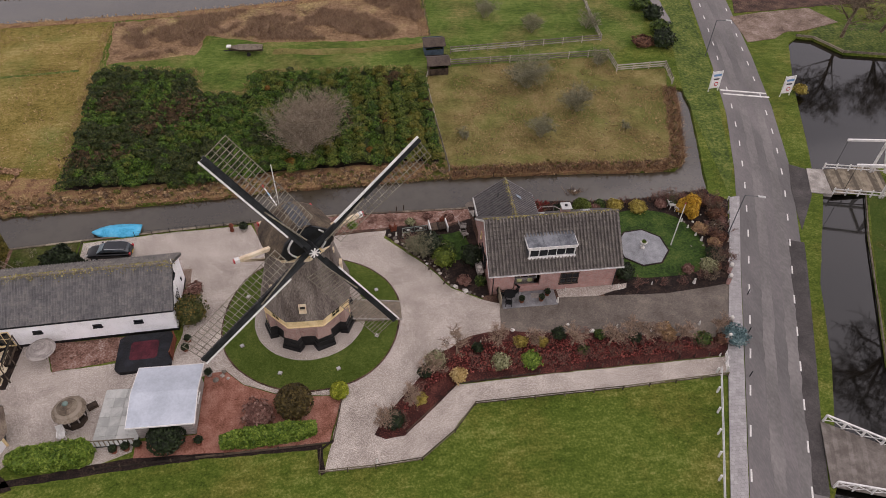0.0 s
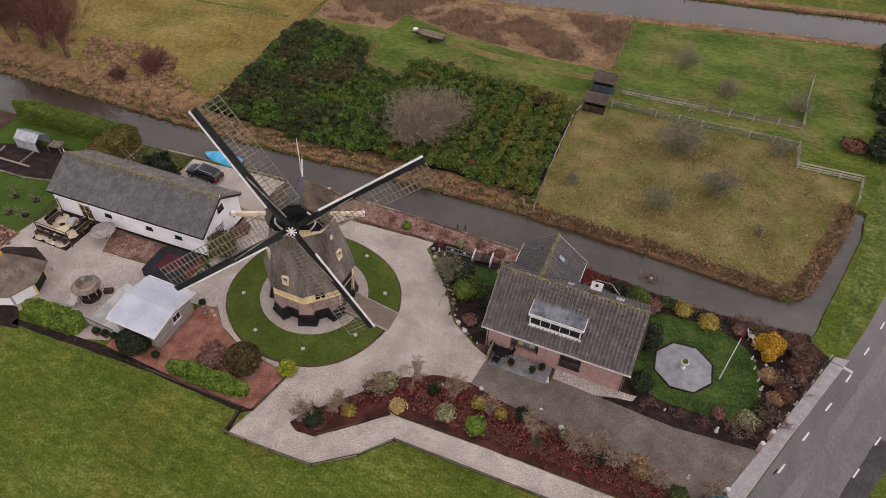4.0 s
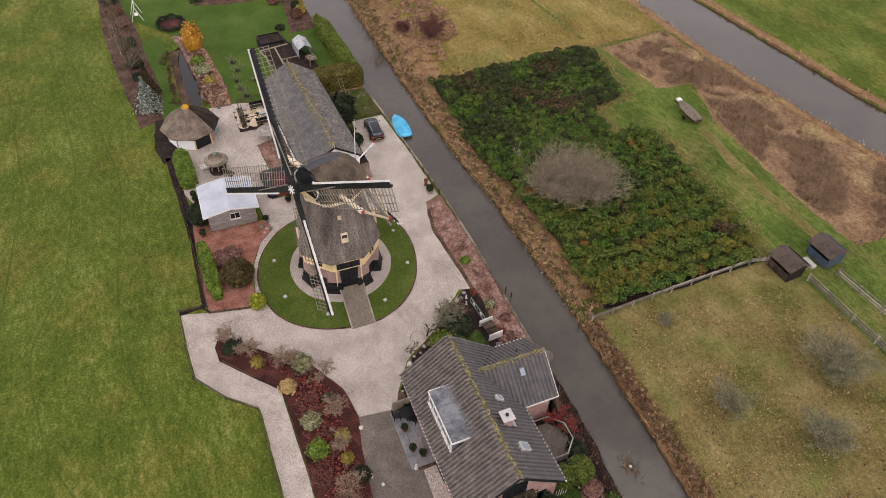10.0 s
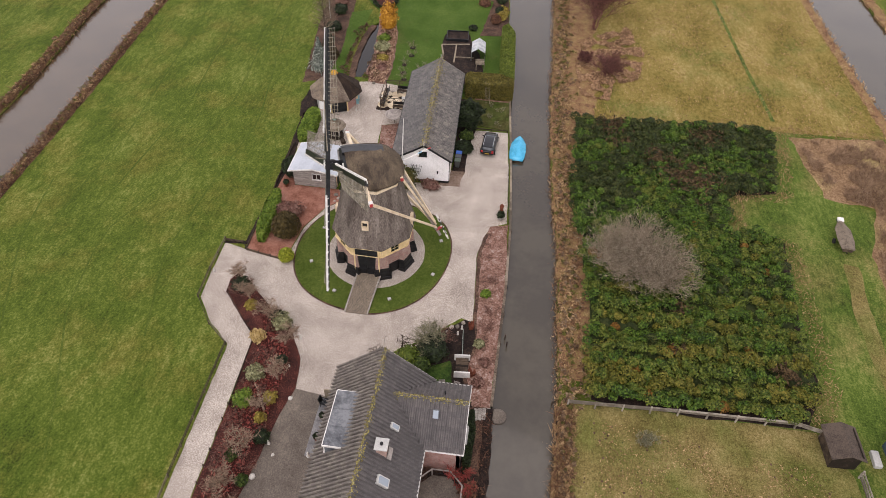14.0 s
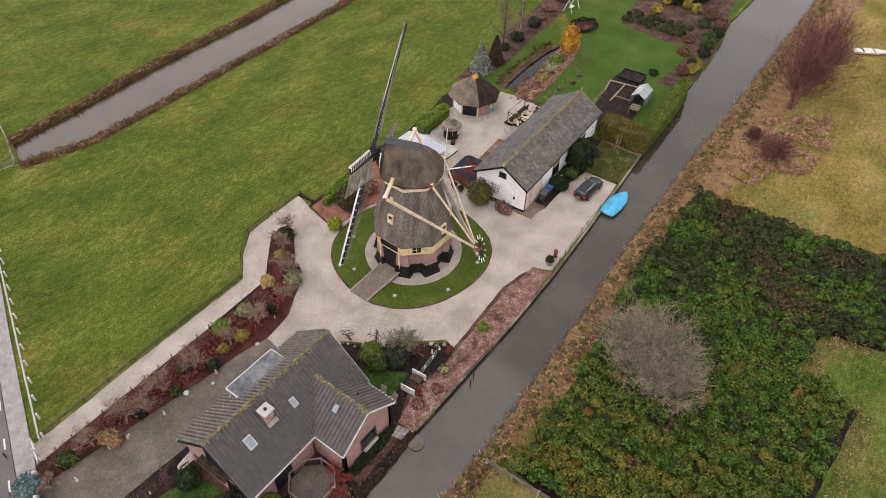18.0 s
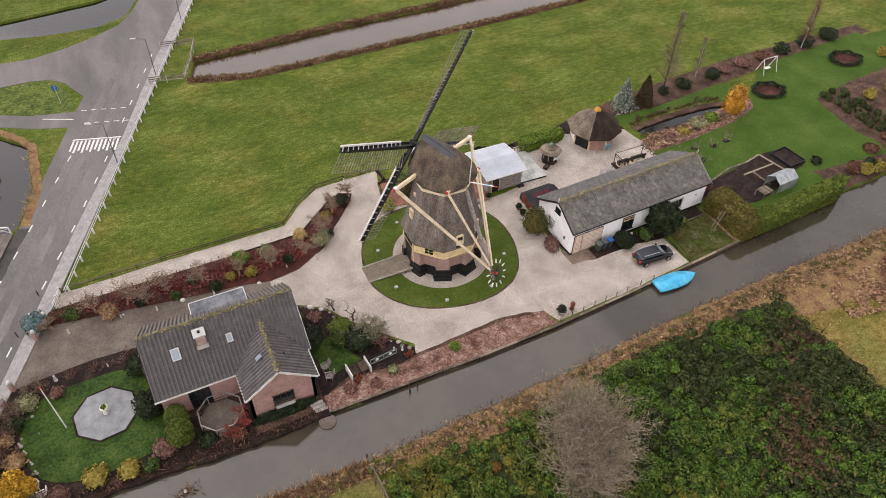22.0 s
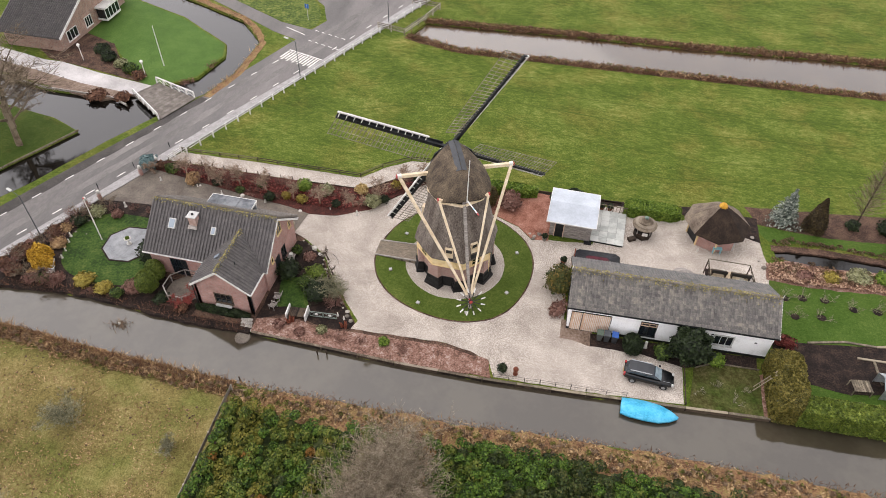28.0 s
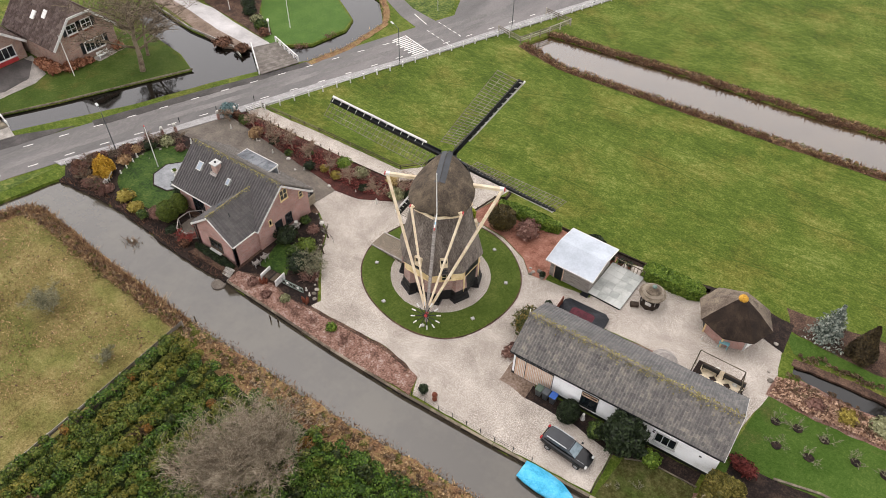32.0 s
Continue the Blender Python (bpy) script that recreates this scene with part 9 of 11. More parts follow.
for k, (x, y, r, h, mt) in enumerate(((43.5, 17.2, 0.9, 0.5, M_LEAFBROWN), (45.6, 16.0, 1.0, 0.6, M_LEAF), (47.6, 15.0, 1.0, 0.5, M_LEAFPALE), (50, 14.0, 1.1, 0.7, M_LEAFDARK), (52, 12.4, 1.1, 0.7, M_LEAFDARK), (46.5, 22.8, 1.4, 0.3, M_LEAFBROWN), (43, 22.4, 1.1, 0.35, M_LEAFBROWN), (58.3, 72.8, 0.9, 0.6, M_LEAFYELLOW))):
    shrub("village_shrub", {M_LEAFRED: "russet shrub by the village water", M_LEAFDARK: "dark village garden shrub"}.get(mt, "village garden shrub"), x, y, r, h, mt, 500 + k, size=0.1, group="village shrubs")
# clipped balls and dark conifers of the far western garden
tp = random.Random(12)
for i in range(9):
    for j in range(3):
        shrub("box_ball", "small clipped round box bush in a bed", -66.2 - 1.5 * j + tp.uniform(-0.3, 0.3), 35.8 + 1.15 * i + 0.3 * j + tp.uniform(-0.3, 0.3), tp.uniform(0.36, 0.5), 0.42, M_BOXBALL, 400 + i * 3 + j, size=0.09, group="far box balls")
for k, (x, y) in enumerate(((-75.8, 38.8), (-76.5, 42.0), (-75.9, 43.7), (-71.8, 38.8), (-83.4, 31.3), (-57.4, 50.4), (-59.1, 50.5))):
    shrub("yellow_conifer", "rounded golden yellow dwarf conifer", x, y, 0.85, 0.75, M_LEAFYELLOW, 440 + k, size=0.09, group="yellow conifers")
hedge("conifer_hedge", "dark clipped conifer hedge in the far garden", [(-75.4, 39.2), (-79.4, 37.8), (-84.5, 41), (-82.5, 44.4), (-77.2, 42.6)], 2.4, M_LEAFDARK, 9, 0.12, 120)


# ---- yard and garden things ----
M_STONE = mat("field_stone", [(0.3, "6e675e"), (0.5, "938b81"), (0.7, "b5ada3")], 0.4, 0.05, 0.5, 0.9, 0.5, 0.05, piece=0.3)
M_WHITESTONE = plain("white_stone", "d2cec6", 0.7, dirt=0.12)


def pot(name, label, x, y, r, h, material, plant=None, seed=0, z=0.03, group="plant pots"):
    t = thing(name, label, "plant pot", pose(x, y, z), group)
    part("pot", Geo().lathe([(r * 0.7, 0), (r, h * 0.9), (r * 1.08, h * 0.9), (r * 1.08, h), (r * 0.92, h), (r * 0.9, h * 0.86)], 14), material, t)
    if plant:
        v, f = bushy(r * 1.05, r * 1.05, r * 0.85, 260, 0.05, seed + 3)
        part("plant", raw("plant", v + [0, 0, h * 0.85], f, plant), None, t)
    return t


def stone(x, y, r, seed, material=None, label="rounded boulder edging the bed", group="edging stones", z=0.02):
    rg_ = random.Random(seed)
    g = Geo().lathe([(0.7, 0), (1.0, 0.25), (0.92, 0.6), (0.5, 0.85), (0.1, 0.92)], 8, rg_.random())
    g.v = [(px * r * rg_.uniform(0.8, 1.2), py * r * rg_.uniform(0.7, 1.1), pz * r * rg_.uniform(0.8, 1.1)) for px, py, pz in g.v]
    return solo("boulder", g, material or M_STONE, label, "stone", group, m=pose(x, y, z), smooth=True)


def statue(x, y, h, label="small white garden ornament", turn=0, z=0.05, group="garden ornaments"):
    g = Geo().lathe([(0.32, 0), (0.32, 0.1), (0.2, 0.14), (0.24, 0.4), (0.15, 0.62), (0.2, 0.74), (0.16, 0.9), (0.05, 1.0)], 10)
    g.v = [(px * h * 0.75, py * h * 0.75, pz * h) for px, py, pz in g.v]
    return solo("garden_ornament", g, M_WHITESTONE, label, "statue", group, m=pose(x, y, z, 0, 0, turn), smooth=True)


def garden_chair(x, y, turn, material, label, group="", recline=0.25):
    t = thing("garden_chair", label, "chair", pose(x, y, 0.04, 0, 0, turn), group)
    for sx in (-0.27, 0.27):
        for sy in (-0.26, 0.26):
            part("leg", Geo().box(sx - 0.025, sy - 0.025, 0, sx + 0.025, sy + 0.025, 0.4), material, t)
        part("armrest", Geo().box(sx - 0.04, -0.32, 0.6, sx + 0.04, 0.3, 0.64).box(sx - 0.025, -0.28, 0.4, sx + 0.025, -0.23, 0.6), material, t)
    for k in range(5):
        part("seat_slat", Geo().box(-0.27, -0.3 + k * 0.12, 0.4, 0.27, -0.2 + k * 0.12, 0.43), material, t)
        part("back_slat", Geo().beam((-0.22 + k * 0.11, 0.28, 0.42), (-0.22 + k * 0.11, 0.28 + recline, 1.0), 0.085, 0.03), material, t)
    part("back_rail", Geo().beam((-0.28, 0.3 + recline, 0.98), (0.28, 0.3 + recline, 0.98), 0.04, 0.06), material, t)
    return t




def fence(name, label, line, step, height, rails, post_mat, rail_mat, pw=0.08, rw=0.05, rh=0.08, z=0.0, category="fence", even=True):
    """Posts at even steps along a line with rails from post to post."""
    t = thing(name, label, category)
    ps = []
    for (x0, y0), (x1, y1) in zip(line, line[1:]):
        n = max(1, round(math.hypot(x1 - x0, y1 - y0) / step))
        ps += [(x0 + (x1 - x0) * i / n, y0 + (y1 - y0) * i / n) for i in range(n)]
    ps.append(line[-1])
    rg_ = random.Random(int(abs(line[0][0]) * 10))
    for x, y in ps:
        part("post", Geo().box(x - pw / 2, y - pw / 2, z - 0.1, x + pw / 2, y + pw / 2, z + height + (rg_.uniform(-0.03, 0.05) if not even else 0)), post_mat, t)
    for h in rails:
        for (x0, y0), (x1, y1) in zip(line, line[1:]):
            part("rail", Geo().beam((x0, y0, z + h), (x1, y1, z + h), rw, rh), rail_mat, t)
    return t


# fences
M_FIELDWOOD = mat("silvered_fence_wood", [(0.3, "6c645a"), (0.5, "8f877b"), (0.7, "aba397")], 0.6, 0.05, 0.4, 0.85, 0.4, 0.03, piece=0.3)
PATHFENCE = [(-5.0, 25.85), (-0.7, 25.85), (2.9, 26.05), (5.8, 28.2), (7.8, 30.5), (20.5, 30.6), (30.0, 30.9)]
fence("path_fence", "low grey post and rail fence along the gravel path", PATHFENCE, 2.55, 0.56, (0.52, 0.26), M_FENCEGREY, M_FENCEGREY, 0.1, 0.05, 0.09)
fence("bed_fence", "row of short dark stakes along the bed", [(13.8, 32.95), (30.6, 33.1)], 1.4, 0.6, (), M_OLDWOOD, M_OLDWOOD, 0.07)
fence("bed_fence", "row of short dark stakes along the bed", [(1.9, 28.6), (4.6, 30.9), (6.6, 32.7), (13.8, 32.95)], 1.2, 0.3, (0.12,), M_OLDWOOD, M_OLDWOOD, 0.06, 0.05, 0.2)
fence("terrace_edge", "low brown timber edge between terrace and meadow", [(-4.0, 28.35), (-14.4, 28.25), (-21.9, 28.15)], 1.9, 0.34, (0.14,), M_OLDWOOD, M_OLDWOOD, 0.09, 0.05, 0.22)
fence("terrace_edge", "low brown timber edge beside the path", [(-3.1, 32.4), (-3.9, 28.5), (-4.9, 27.8), (-5.0, 25.9)], 1.5, 0.4, (0.16,), M_OLDWOOD, M_OLDWOOD, 0.09, 0.05, 0.24)
fence("quay_railing", "thin dark posts and wire along the quay", [(-11.9, 54.45), (-16, 54.15), (-20, 53.95), (-23.4, 53.75)], 1.55, 0.75, (0.68, 0.4), M_STEEL, M_STEEL, 0.045, 0.015, 0.015)
fence("car_stop_fence", "low timber rail behind the parking place", [(-28.35, 49.3), (-28.4, 53.3)], 2.0, 0.3, (0.24,), M_OLDWOOD, M_OLDWOOD, 0.1, 0.08, 0.1)
fence("field_fence", "pale weathered board fence across the field", [(9.7, 60.9), (9.3, 70), (9.1, 79.5), (9.6, 81.4)], 2.3, 0.95, (0.85, 0.6), M_FIELDWOOD, M_FIELDWOOD, 0.12, 0.05, 0.2, even=False)
fence("field_fence", "weathered post and rail fence of the paddock", [(12.9, 83.6), (24, 83.9), (35.3, 84.3), (35.4, 80.2), (42.4, 80.6), (41.9, 76.4)], 2.6, 1.05, (0.95, 0.6, 0.3), M_FIELDWOOD, M_FIELDWOOD, 0.13, 0.06, 0.15, even=False)
fence("field_fence", "weathered post and rail fence of the green pasture", [(13.4, 86.9), (24, 87.6), (35.6, 88.5), (35.8, 94), (36.4, 101)], 2.6, 1.05, (0.95, 0.6, 0.3), M_FIELDWOOD, M_FIELDWOOD, 0.13, 0.06, 0.15, even=False)
fence("field_fence", "wire and post fence at the reed field", [(11.0, 89.2), (11.0, 107.2)], 3.0, 1.0, (0.9,), M_PALEWOOD, M_STEEL, 0.09, 0.02, 0.02, even=False)
fence("meadow_gate", "old grey timber gate and fence at the ditch head", [(16.0, -4.2), (11.6, -3.2), (9.6, -8.4), (8.3, -12.6), (13.0, -13.4)], 2.2, 1.15, (1.05, 0.75, 0.45), M_FIELDWOOD, M_FIELDWOOD, 0.14, 0.06, 0.13, even=False)
M_RAILGREY = plain("pale_grey_rail", "bcbcb8", 0.5, 0.0)
rail_line = [(30.0, 31.3), (27.6, 25.3), (25.0, 18.9), (21.1, 9.2), (18.4, 2.4), (14.8, -6.2), (11.6, -14.2), (7.4, -24.2), (0.4, -41.4), (-6.1, -57.4)]
wf = thing("roadside_railing", "white concrete posts with pale steel rails beside the road", "railing")
for x, y, a in along(rail_line, 2.05):
    ps = part("post", Geo().box(-0.07, -0.08, 0.0, 0.07, 0.08, 0.82), M_WHITEPAINT, wf, "white post", 0.015)
    ps.matrix_basis = pose(x - 0.35 * math.sin(a) * -1 - 0.5, y, 0.05, 0, 0, math.degrees(a))
for (x0, y0), (x1, y1) in zip(rail_line, rail_line[1:]):
    part("rail", Geo().tube((x0 - 0.45, y0 + 0.2, 0.72), (x1 - 0.45, y1 + 0.2, 0.72), 0.045, 0.045, 6), M_RAILGREY, wf)
    part("rail", Geo().tube((x0 - 0.45, y0 + 0.2, 0.42), (x1 - 0.45, y1 + 0.2, 0.42), 0.045, 0.045, 6), M_RAILGREY, wf)
gate_fence = fence("entrance_railing", "low white chain posts along the garden and pavement", [(35.2, 42.6), (37.0, 46.8), (38.8, 51.0), (39.6, 53.0)], 1.5, 0.6, (0.55,), M_WHITEPAINT, M_STEEL, 0.09, 0.02, 0.02)
for x, y in ((34.5, 41.2), (35.2, 42.6), (32.4, 36.2), (31.4, 34.3)):
    t = thing("gate_pillar", "low brick gate pillar with a white globe", "gate pillar", pose(x, y, 0.04, 0, 0, -22), "gate pillars")
    part("pillar", Geo().box(-0.16, -0.16, 0, 0.16, 0.16, 0.9), M_HOUSEBRICK, t, "", 0.01)
    part("coping", Geo().box(-0.2, -0.2, 0.9, 0.2, 0.2, 0.97), M_CONCRETE, t, "", 0.01)
    part("globe", Geo().lathe([(0.08, 0.97), (0.17, 1.08), (0.19, 1.2), (0.12, 1.34), (0.02, 1.38)], 10), M_WHITESTONE, t, "white planter bowl", smooth=True)
for k in range(2):
    gt = thing("field_gate", "white barred field gate at the path's end", "gate", pose(30.0 + k * 0.35, 31.2 + k * 0.95, 0.05, 0, 0, 70))
    for z in (0.25, 0.5, 0.75):
        part("gate_bar", Geo().beam((0, 0, z), (0.95, 0, z), 0.04, 0.06), M_WHITEPAINT, gt)
    part("gate_post", Geo().box(-0.06, -0.06, 0, 0.06, 0.06, 0.95), M_WHITEPAINT, gt)
solo("bed_board", Geo().beam((-29.3, 49.2, 0.12), (-30.9, 48.35, 0.12), 0.07, 0.16).beam((-30.9, 48.35, 0.12), (-34.9, 48.15, 0.12), 0.07, 0.16), M_PALEWOOD, "pale edging board of the barn bed", "board")
# quay edge boards
QUAY = [(-35.4, 53.08), (-28.4, 53.62), (-24, 53.92), (-20, 54.22), (-11, 54.72), (-3, 54.82), (10.8, 54.55)]
qy = thing("quay_edging", "dark tarred timber edging along the canal", "quay", kind="structure")
for (x0, y0), (x1, y1) in zip(QUAY, QUAY[1:]):
    n = max(1, int((x1 - x0) / 3))
    for i in range(n):
        a, b = (x0 + (x1 - x0) * i / n, y0 + (y1 - y0) * i / n), (x0 + (x1 - x0) * (i + 0.985) / n, y0 + (y1 - y0) * (i + 0.985) / n)
        part("edge_board", Geo().beam((a[0], a[1] + 0.08, -0.32), (b[0], b[1] + 0.08, -0.32), 0.06, 0.74), M_OLDWOOD, qy)
        part("cap_board", Geo().beam((a[0], a[1] + 0.02, 0.09), (b[0], b[1] + 0.02, 0.09), 0.24, 0.05), M_PALEWOOD if x0 < -12 else M_WOOD, qy)
        part("pile", Geo().tube((a[0], a[1] + 0.15, -1.0), (a[0], a[1] + 0.15, -0.02), 0.06, 0.06, 7), M_OLDWOOD, qy)
for x, y in ((11.5, 60.0), (12.6, 60.0), (13.4, 59.9), (14.6, 59.8), (9.6, 59.6), (4.0, 55.4), (3.2, 55.2)):
    solo("mooring_post", Geo().tube((0, 0, -1.0), (0.04, 0.02, 0.5), 0.07, 0.06, 7), M_OLDWOOD, "dark mooring post in the canal edge", "post", "mooring posts", m=pose(x, y, -0.1))
lp = thing("round_landing", "round grey landing platform in the canal with steps", "landing stage", pose(11.4, 55.2, 0))
part("platform", Geo().lathe([(0.0, -0.4), (0.68, -0.4), (0.72, -0.32), (0.72, -0.2), (0.69, -0.16), (0.0, -0.16)], 24, cap=False), M_DRIVE, lp)
part("pile", Geo().tube((0, 0, -1.2), (0, 0, -0.4), 0.25, 0.25, 8), M_OLDWOOD, lp)
for k in range(4):
    part("step", Geo().box(-0.55 + 0.1 * k, -1.0 - 0.34 * k, -0.1 + 0.05 * k, 0.55 + 0.1 * k, -0.68 - 0.34 * k, 0.02 + 0.05 * k), M_CONCRETE, lp, "", 0.02)

# the octagonal patio with its bird bath
op = thing("octagon_patio", "octagonal grey stone patio in the lawn", "patio", pose(27.75, 46.85, 0, 0, 0, 6), kind="structure")
part("edging", Geo().lathe([(2.72, 0.02), (2.72, 0.13), (2.55, 0.13), (2.55, 0.02)], 8, radians(22.5), cap=False), M_DARKSOIL, op, "dark brick edging")
part("slab", Geo().lathe([(2.56, 0.02), (2.56, 0.12)], 8, radians(22.5)), mat("blue_grey_slab", [(0.15, "6a6b6c"), (0.42, "838587"), (0.55, "8d8f91"), (0.85, "a3a4a5")], 0.9, 0.1, 0.4, 0.8, 0.3, 0.06), op, "mottled blue grey surface")
bb = thing("bird_bath", "white pedestal planter with a green plant", "planter", pose(27.7, 46.8, 0.12))
part("pedestal", Geo().lathe([(0.26, 0), (0.26, 0.08), (0.12, 0.14), (0.1, 0.5), (0.2, 0.62), (0.36, 0.72), (0.36, 0.78), (0.2, 0.76)], 12), M_WHITESTONE, bb, smooth=True)
v, f = bushy(0.22, 0.22, 0.16, 150, 0.045, 2)
part("plant", raw("plant", v + [0, 0, 0.7], f, M_LEAFBRIGHT), None, bb)
fp = thing("flagpole", "white garden flagpole with a red top", "flagpole", pose(30.8, 46.9, 0.05))
part("pole", Geo().tube((0, 0, 0), (0, 0, 5.6), 0.06, 0.04, 8), M_WHITEPAINT, fp)
part("knob", Geo().lathe([(0.03, 5.6), (0.08, 5.66), (0.08, 5.74), (0.02, 5.8)], 8), M_RED, fp, "red knob")
garden_chair(33.4, 51.7, 120, M_WHITEPAINT, "white wooden garden chair on the lawn edge", "white garden chairs")
garden_chair(32.9, 52.5, 95, M_WHITEPAINT, "white wooden garden chair on the lawn edge", "white garden chairs")
for x, y, h in ((34.2, 47.2, 0.6), (33.2, 50.2, 0.5), (31.2, 41.6, 0.7), (33.9, 48.0, 0.5), (33.5, 49.2, 0.45), (2.9, 51.2, 0.5), (3.6, 50.9, 0.5), (9.3, 36.8, 0.35), (16.7, 37.3, 0.55), (22.0, 37.1, 0.5), (29.7, 36.6, 0.55), (6.2, 36.9, 0.7), (17.3, 40.7, 0.65), (27.0, 41.9, 0.35), (23.6, 41.9, 0.45), (25.2, 36.6, 0.4), (18.4, 42.0, 0.4), (-24.9, 47.9, 0.9), (-30.0, 33.9, 0.45), (30.2, 33.0, 0.4), (-0.6, 26.3, 0.5), (24.6, 52.4, 0.4)):
    statue(x, y, h, turn=int(x * 40) % 360)
rg_ = random.Random(5)
for k, (x, y, a) in enumerate(along([(1.9, 51.0), (5.6, 46.6), (7.6, 43.4), (10.2, 41.7)], 0.62)):
    stone(x + rg_.uniform(0, 0.3) + 0.15, y + rg_.uniform(0, 0.2) + 0.1, rg_.uniform(0.12, 0.24), k)
for k, (x, y) in enumerate(((5.6, 46.9), (8.0, 43.6), (8.9, 42.9), (17.6, 37.9), (12.4, 37.8), (19.6, 36.9), (25.0, 36.4), (-13.1, 35.7), (-13.6, 35.3), (-12.6, 35.4), (-13.0, 36.1), (-36.6, 34.8), (-36.2, 33.9), (-35.8, 30.4))):
    stone(x, y, 0.16 + 0.06 * (k % 3), 50 + k, M_WHITESTONE if k < 7 else M_STONE, "pale boulder at the gravel's edge", "pale boulders")

for k in range(20):
    x = rs2.uniform(32.8, 37.6)
    stone(x, rs2.uniform(42.6, 53.0) if x < 34.6 else rs2.uniform(46.5, 53.0), rs2.uniform(0.08, 0.17), 700 + k, M_WHITESTONE if k % 3 == 0 else M_STONE, "pale stone in the garden bed", "garden bed stones")
# patio before the porch
pp = thing("porch_patio", "smooth grey stone patio at the front porch", "patio", kind="structure")
for i in range(5):
    for j in range(3):
        part("slab", Geo().slab([(12.0 + 1.06 * i + 0.012, 40.35 + 0.7 * j + 0.012), (13.05 + 1.06 * i, 40.35 + 0.7 * j + 0.012), (13.05 + 1.06 * i, 41.04 + 0.7 * j), (12.0 + 1.06 * i + 0.012, 41.04 + 0.7 * j)], 0.02, 0.1), mat("slate_slab", [(0.3, "6d6d6e"), (0.5, "7e7e7e"), (0.7, "919090")], 0.8, 0.1, 0.4, 0.7, 0.2, 0.05, piece=0.15) if i + j == 0 else bpy.data.materials["slate_slab"], pp)
part("porch_floor", Geo().box(11.4, 42.46, 0.02, 15.8, 43.44, 0.11), bpy.data.materials["slate_slab"], pp)
solo("porch_screen", Geo().box(-0.05, -0.75, 0, 0.05, 0.75, 1.2), M_PALEWOOD, "weathered wooden screen beside the porch", "screen", m=pose(11.85, 41.4, 0.05), bevel=0.01)
for x, y in ((13.9, 41.0), (15.8, 41.0), (16.5, 41.6)):
    pot("potted_ball", "clipped box ball in a dark pot by the porch", x, y, 0.26, 0.42, M_TERRA, M_LEAFDARK, int(x * 9), 0.1, "porch pots")
tb = thing("patio_table", "round dark metal patio table", "table", pose(12.8, 41.5, 0.1))
part("tabletop", Geo().lathe([(0.0, 0.7), (0.55, 0.7), (0.55, 0.74), (0.0, 0.74)], 18, cap=False), M_STEEL, tb)
for k in range(4):
    part("leg", Geo().tube((0.4 * math.cos(k * 1.57), 0.4 * math.sin(k * 1.57), 0), (0.3 * math.cos(k * 1.57), 0.3 * math.sin(k * 1.57), 0.7), 0.025, 0.025, 6), M_STEEL, tb)
for x, y, a in ((12.1, 41.9, 60), (13.4, 42.0, -50), (12.6, 40.8, 170)):
    garden_chair(x, y, a, M_STEEL, "dark metal patio chair by the porch", "porch chairs", 0.12)
sf = thing("porch_sofa", "grey outdoor sofa with lime green cushions under the porch", "sofa", pose(14.6, 42.95, 0.12))
part("seat", Geo().box(-0.95, -0.4, 0.1, 0.95, 0.4, 0.42), M_GREYBOARD, sf, "", 0.05)
part("backrest", Geo().box(-0.95, 0.2, 0.42, 0.95, 0.42, 0.85), M_GREYBOARD, sf, "", 0.05)
for sx in (-0.55, 0.5):
    part("cushion", Geo().box(sx - 0.24, -0.05, 0.44, sx + 0.24, 0.16, 0.84, pose(0, 0, 0, -14)), plain("lime_cushion", "c3c88a") if sx < 0 else bpy.data.materials["lime_cushion"], sf, "lime green cushion", 0.05)
solo("door_mat", Geo().box(-0.45, -0.3, 0, 0.45, 0.3, 0.03), M_PAVE, "pale mat on the patio", "mat", m=pose(15.4, 41.6, 0.1, 0, 0, -8))
# bench and plant table west of the house
wt = thing("potting_table", "grey stone garden table with two white urns", "table", pose(10.55, 45.6, 0.05))
part("tabletop", Geo().box(-0.35, -1.0, 0.5, 0.35, 1.0, 0.58), M_CONCRETE, wt, "", 0.02)
for sy in (-0.7, 0.7):
    part("leg", Geo().box(-0.25, sy - 0.1, 0, 0.25, sy + 0.1, 0.5), M_CONCRETE, wt)
for y in (46.3, 45.0):
    pot("urn", "white stone urn on the garden table", 10.5, y, 0.2, 0.4, M_WHITESTONE, None, z=0.63, group="white urns")
garden_chair(9.9, 50.3, 100, M_GREYBOARD, "weathered grey folding chair by the house", "side chairs")
garden_chair(9.9, 51.4, 80, M_GREYBOARD, "weathered grey folding chair by the house", "side chairs")
br = thing("garden_bridge", "ornamental green bridge fence with a white ended plank bench", "garden bridge", pose(5.6, 51.55, 0.06, 0, 0, 5))
for k in range(9):
    part("plank", Geo().box(0.9 + 0.18 * k, -0.55, 0.4, 1.05 + 0.18 * k, 0.55, 0.46), M_OLDWOOD, br)
for sx in (0.8, 2.6):
    part("end_panel", Geo().box(sx - 0.06, -0.7, 0, sx + 0.06, 0.7, 0.8), M_WHITEPAINT, br, "white painted end panel", 0.02)
